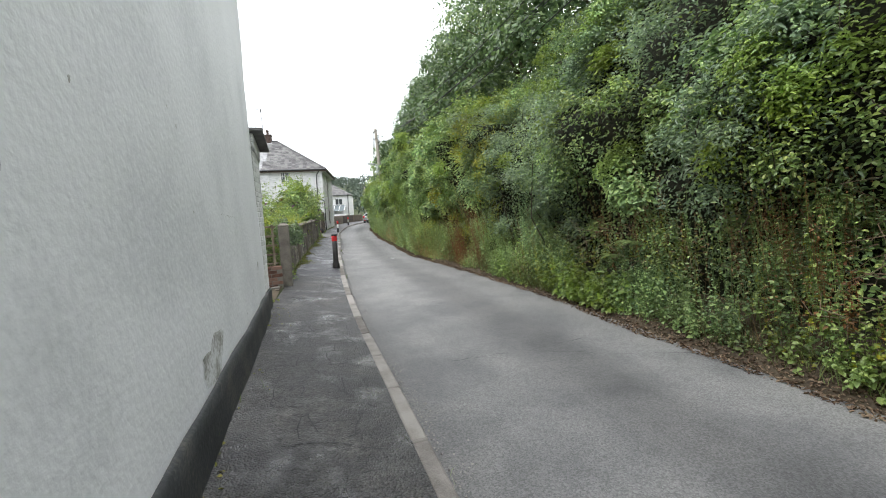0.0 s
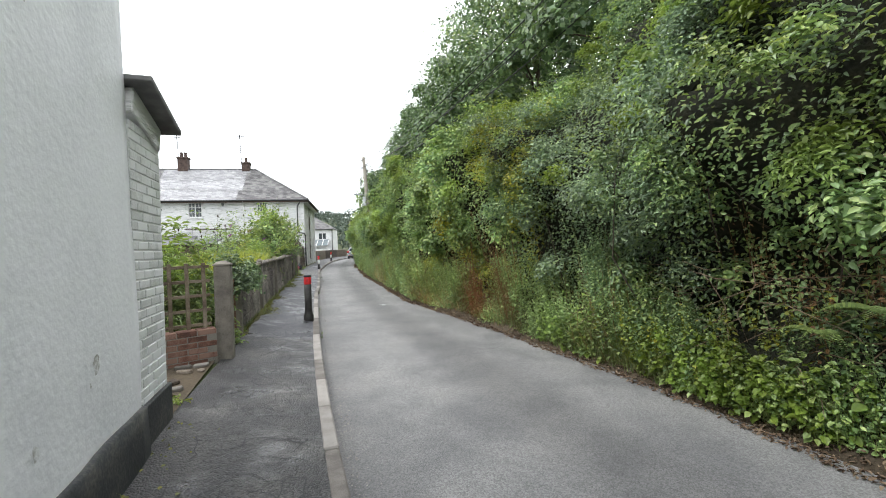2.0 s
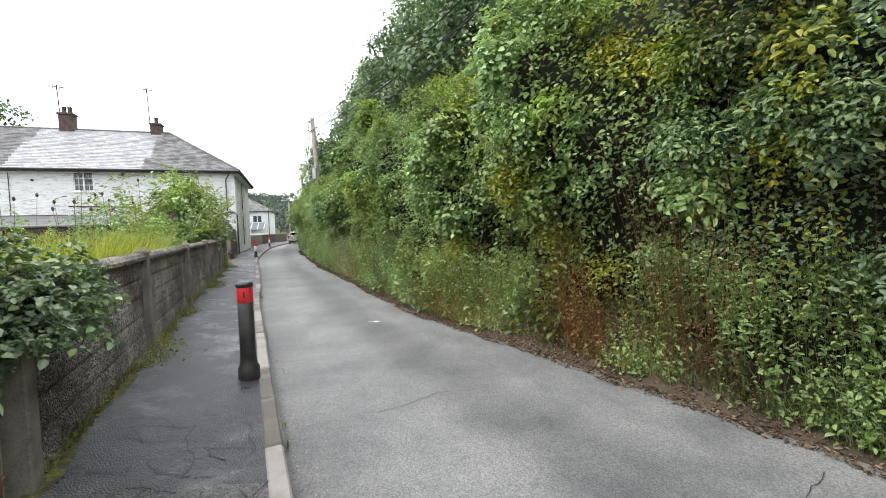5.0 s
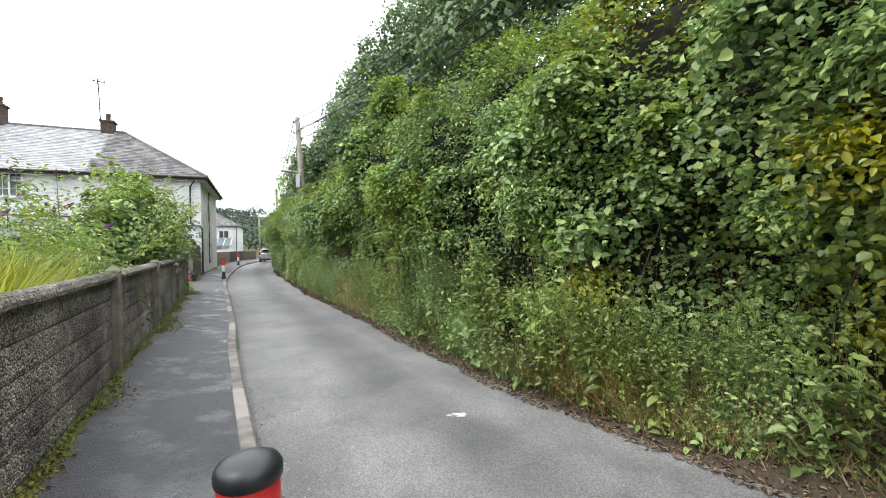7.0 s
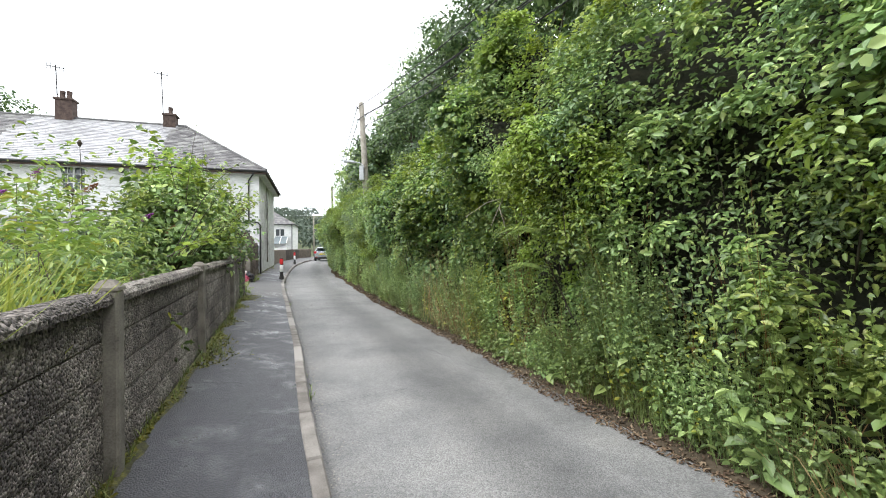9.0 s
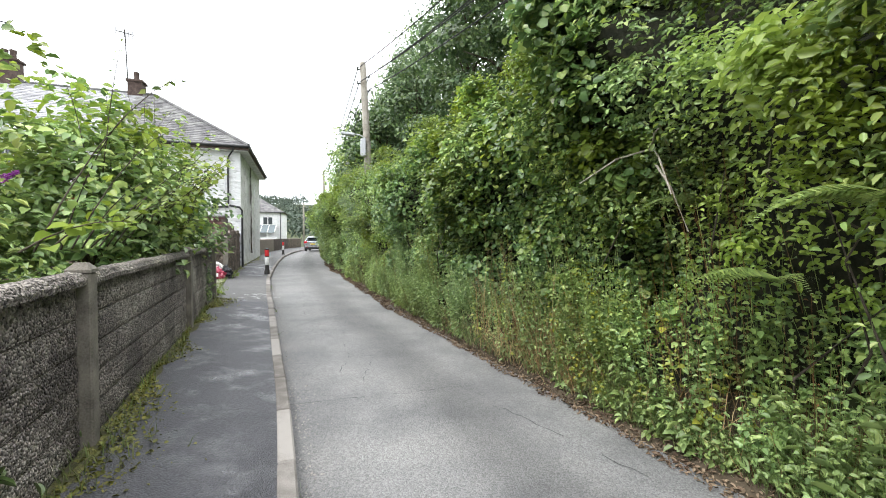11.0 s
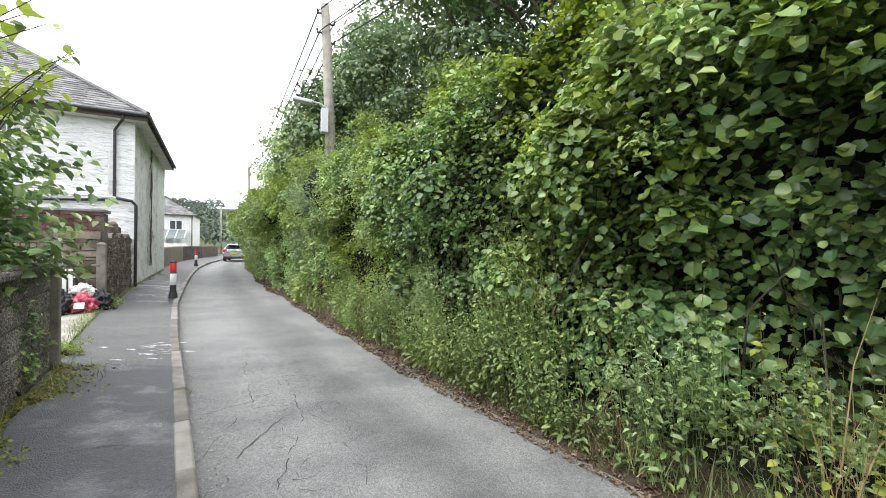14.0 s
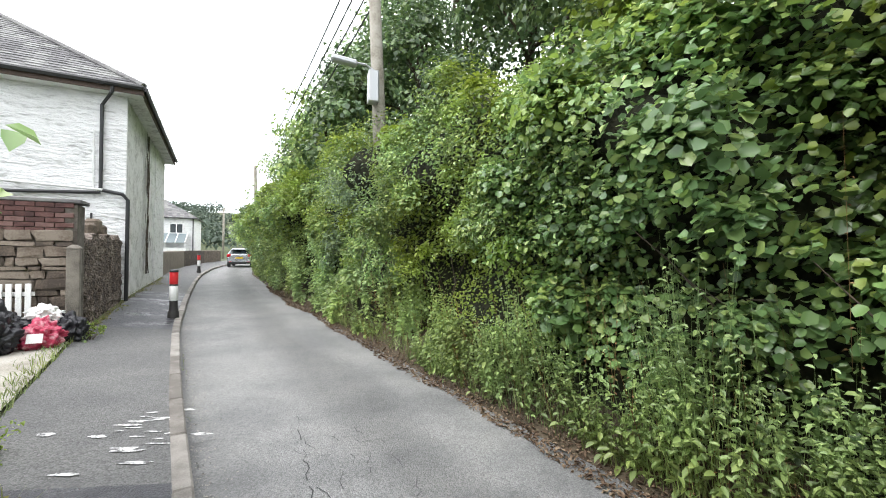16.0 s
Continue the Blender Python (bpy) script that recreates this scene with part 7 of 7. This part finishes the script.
    part("bumper_skirt", boxed(1.66, 0.16, 0.2, m @ pose(0, -2.1, 0.34), 0.04), M_black, ob)
    plate = part("number_plate", boxed(0.52, 0.02, 0.115, m @ pose(0, -2.175, 0.73), 0.004), M_yellow, ob, "yellow rear number plate")
    words = bpy.data.curves.new("plate_lettering", "FONT")
    words.body, words.size, words.align_x, words.align_y, words.extrude = "WD13 ATV", 0.1, "CENTER", "CENTER", 0.001
    words.materials.append(M_black)
    letters = new("plate_lettering", words)
    letters.matrix_basis = m @ pose(0, -2.188, 0.73, 90, 0, 0)
    under(letters, plate)
    part("tailgate_groove", boxed(0.9, 0.03, 0.04, m @ pose(0, -2.135, 0.86), 0.01), M_black, ob)
    part("badge", tube(bmesh.new(), [m @ Vector((0, -2.1, 0.93)), m @ Vector((0, -2.16, 0.93))], 0.05, 14), M_steel, ob)
    part("exhaust", tube(bmesh.new(), [m @ Vector((0.55, -2.0, 0.26)), m @ Vector((0.55, -2.2, 0.26))], 0.035, 10), M_steel, ob)
    return ob


cy = 62.0
car((xr(cy) - 1.35, cy, gz(cy) + ROAD_Z + 0.005), 0.5)

# ---- cracks, repairs and marks on the asphalt ----
def crack(name, pts, width, mat, place, label, seed, group="cracks", lift=0.006):
    rr = random.Random(seed)
    verts, faces = [], []
    fine = []
    for (x0, y0), (x1, y1) in zip(pts, pts[1:]):
        k = max(int(math.hypot(x1 - x0, y1 - y0) / 0.07), 2)
        for q in range(k):
            s = q / k
            fine.append((x0 + (x1 - x0) * s + rr.uniform(-0.018, 0.018), y0 + (y1 - y0) * s + rr.uniform(-0.018, 0.018)))
    fine.append(pts[-1])
    for q, (x, y) in enumerate(fine):
        x2, y2 = fine[min(q + 1, len(fine) - 1)]
        x1, y1 = fine[max(q - 1, 0)]
        dx, dy = x2 - x1, y2 - y1
        ln = math.hypot(dx, dy) or 1
        w = width * rr.uniform(0.3, 1.2) / 2
        verts += [place(x - dy / ln * w, y + dx / ln * w, lift), place(x + dy / ln * w, y - dx / ln * w, lift)]
    for q in range(len(fine) - 1):
        a = q * 2
        if math.sin(q * 0.9 + seed) + math.sin(q * 0.37) > -0.4:
            faces.append((a, a + 1, a + 3, a + 2))
    ob = new(name, mesh_of(name, verts, faces, mat))
    return tagged(ob, label, name, group, "structure")


def crazing(name, x0, x1, y0, y1, cell, keep, width, place, label, seed):
    """A patch of crazed asphalt: a net of short fine cracks."""
    rr = random.Random(seed)
    nx, ny = int((y1 - y0) / cell) + 1, 5
    grid = {}
    for i in range(nx + 1):
        for j in range(ny + 1):
            yy = y0 + (i + rr.uniform(-0.4, 0.4)) * cell
            grid[i, j] = (x0(yy) + (x1(yy) - x0(yy)) * (j + rr.uniform(-0.4, 0.4)) / ny, yy)
    verts, faces = [], []
    for (i, j), p in grid.items():
        for other in ((i + 1, j), (i, j + 1)):
            if other not in grid or rr.random() > keep:
                continue
            q = grid[other]
            m = ((p[0] + q[0]) / 2 + rr.uniform(-0.04, 0.04), (p[1] + q[1]) / 2 + rr.uniform(-0.04, 0.04))
            for a, b in ((p, m), (m, q)):
                dx, dy = b[0] - a[0], b[1] - a[1]
                ln = math.hypot(dx, dy) or 1
                wa, wb = width * rr.uniform(0.3, 0.8), width * rr.uniform(0.2, 0.7)
                k = len(verts)
                verts += [place(a[0] - dy / ln * wa, a[1] + dx / ln * wa, 0.006), place(a[0] + dy / ln * wa, a[1] - dx / ln * wa, 0.006),
                          place(b[0] + dy / ln * wb, b[1] - dx / ln * wb, 0.006), place(b[0] - dy / ln * wb, b[1] + dx / ln * wb, 0.006)]
                faces.append((k, k + 1, k + 2, k + 3))
    return tagged(new(name, mesh_of(name, verts, faces, M_crack)), label, "crack", "cracks", "structure")


def kerb_x(d):
    return lambda yy: float(smooth(KERB, np.array([yy]))[0]) + d


crazing("pavement_crack", kerb_x(-1.15), kerb_x(-0.25), 7.6, 11.8, 0.16, 0.42, 0.0075, on_pavement, "net of dark cracks in the pavement's asphalt", 91)
crazing("pavement_crack", kerb_x(-1.1), kerb_x(-0.3), 3.4, 7.0, 0.2, 0.34, 0.0075, on_pavement, "net of dark cracks in the pavement's asphalt", 92)
crazing("road_crack", kerb_x(0.6), kerb_x(1.35), 24.4, 28.2, 0.16, 0.22, 0.0042, lie, "net of fine cracks in the lane's surface", 93)
for q, pts in enumerate([
    [(-5.35, 21.55), (-4.35, 21.62), (-3.5, 21.78), (-3.16, 20.96), (-2.6, 19.9)],
    [(-0.05, 5.3), (0.9, 5.55), (1.6, 5.9)], [(0.9, 5.5), (1.9, 5.3), (2.6, 5.25)],
    [(-4.6, 18.9), (-3.85, 19.25), (-3.2, 19.35)], [(-6.2, 24.9), (-5.9, 26.2), (-6.1, 27.3), (-6.2, 28.6)], [(-5.6, 24.4), (-5.4, 25.6), (-5.6, 27.0)],
    [(-5.9, 25.0), (-5.6, 25.7), (-5.2, 26.0)], [(-6.3, 26.0), (-5.9, 26.2), (-5.6, 26.6)], [(0.1, 10.2), (0.8, 10.5)], [(-0.4, 9.9), (0.3, 10.1)],
    [(-4.9, 22.3), (-4.8, 23.1), (-4.95, 23.9)], [(-4.6, 22.0), (-4.5, 22.8)], [(-4.0, 16.0), (-3.4, 16.2)], [(-2.0, 12.0), (-1.4, 12.3), (-1.0, 12.2)]]):
    crack("road_crack", pts, 0.0085, M_crack, lie, "thin dark crack in the lane's surface", q)
for q, pts in enumerate([
    [(-7.75, 26.9), (-7.1, 27.2), (-6.75, 27.2)], [(-3.2, 9.2), (-2.6, 9.5), (-2.35, 9.8)], [(-2.9, 9.0), (-2.5, 8.7), (-1.9, 8.9)], [(-1.6, 5.6), (-1.2, 5.75), (-0.95, 5.7)],
    [(-1.55, 4.9), (-1.15, 5.0), (-0.85, 4.95)], [(-2.3, 6.9), (-1.9, 7.2), (-1.6, 7.1)], [(-2.5, 7.6), (-2.1, 8.0), (-1.75, 7.9)], [(-6.0, 19.2), (-5.3, 19.3), (-4.95, 19.25)],
    [(-7.2, 25.0), (-6.7, 25.2), (-6.45, 25.1)], [(-1.3, 3.4), (-0.9, 3.5), (-0.5, 3.45)], [(-2.9, 8.3), (-2.3, 8.6)], [(-2.6, 9.9), (-2.8, 10.6), (-2.6, 11.2)], [(-3.1, 9.6), (-2.9, 10.2)]]):
    crack("pavement_crack", pts, 0.012, M_crack, on_pavement, "dark crack in the pavement's asphalt", 40 + q)


def blotch(name, x, y, rx, ry, mat, place, label, seed, lift=0.004, n=26):
    bm = bmesh.new()
    c = bm.verts.new(place(x, y, lift))
    ring, mid = [], []
    for k in range(n):
        a = k * 6.28319 / n
        f = 0.8 + 0.55 * noise.noise((math.cos(a) * 1.6, math.sin(a) * 1.6, seed)) + 0.25 * noise.noise((math.cos(a) * 4, math.sin(a) * 4, seed + 4))
        ring.append(bm.verts.new(place(x + math.cos(a) * rx * f, y + math.sin(a) * ry * f, lift)))
        mid.append(bm.verts.new(place(x + math.cos(a) * rx * f * 0.5, y + math.sin(a) * ry * f * 0.5, lift)))
    for k in range(n):
        j = (k + 1) % n
        bm.faces.new((c, mid[k], mid[j]))
        bm.faces.new((mid[k], ring[k], ring[j], mid[j]))
    ob = part(name, bm, mat, None)
    return tagged(ob, label, name, kind="structure")


rpm = random.Random(64)
for q in range(26):
    x, y = -7.4 + rpm.gauss(0, 0.16), 28.2 + rpm.gauss(0, 0.26)
    blotch("paint_mark", x, y, rpm.uniform(0.02, 0.13), rpm.uniform(0.012, 0.035), M_paintmark, on_pavement, "worn splash of white paint on the pavement", 90 + q * 2.3, 0.007, 14)
blotch("paint_mark", -7.95, 28.3, 0.06, 0.04, M_paintmark, on_pavement, "worn splash of white paint on the pavement", 171.0, 0.007, 14)
blotch("road_mark", -1.97, 15.6, 0.13, 0.06, M_paintmark, lie, "small pale scuff on the lane", 151.0, 0.006)
# drive: grass along its edge
n = 700
y = r.uniform(27.6, 32.0, n)
x = along(WALL, y) - np.abs(r.normal(0.05, 0.12, n))
blades("drive_edge_grass", np.stack([x, y, GZ(y) + 0.13], 1), 0.1, 0.008, M_blade, None, 0.7, 9, "grass along the edge of the drive", "grass")
# weeds in the kerb's joint and loose grit in the gutter
n = 260
y = r.uniform(3, 33, n)
x = smooth(KERB, y) + 0.02 + np.abs(r.normal(0, 0.02, n))
sel = waves(np.stack([x, y, y * 0], 1), 1.2, 19) > 0.5
blades("gutter_weeds", np.stack([x, y, GZ(y) - 0.11], 1)[sel], 0.09, 0.01, M_blade, None, 0.8, 10, "small weeds growing in the gutter", "weeds")
n = 2600
y = r.uniform(2, 34, n)
x = smooth(KERB, y) + 0.03 + np.abs(r.normal(0, 0.1, n))
P = np.stack([x, y, GZ(y) - 0.104], 1)
foliage("gutter_grit", P, r.normal(size=P.shape) * 0.4 + np.array([0, 0, 1.0]), 0.014 * r.uniform(0.5, 1.6, n), 0.9, M_kerb, None, droop=0, label="loose grit and chippings in the gutter", category="grit", seed=15)
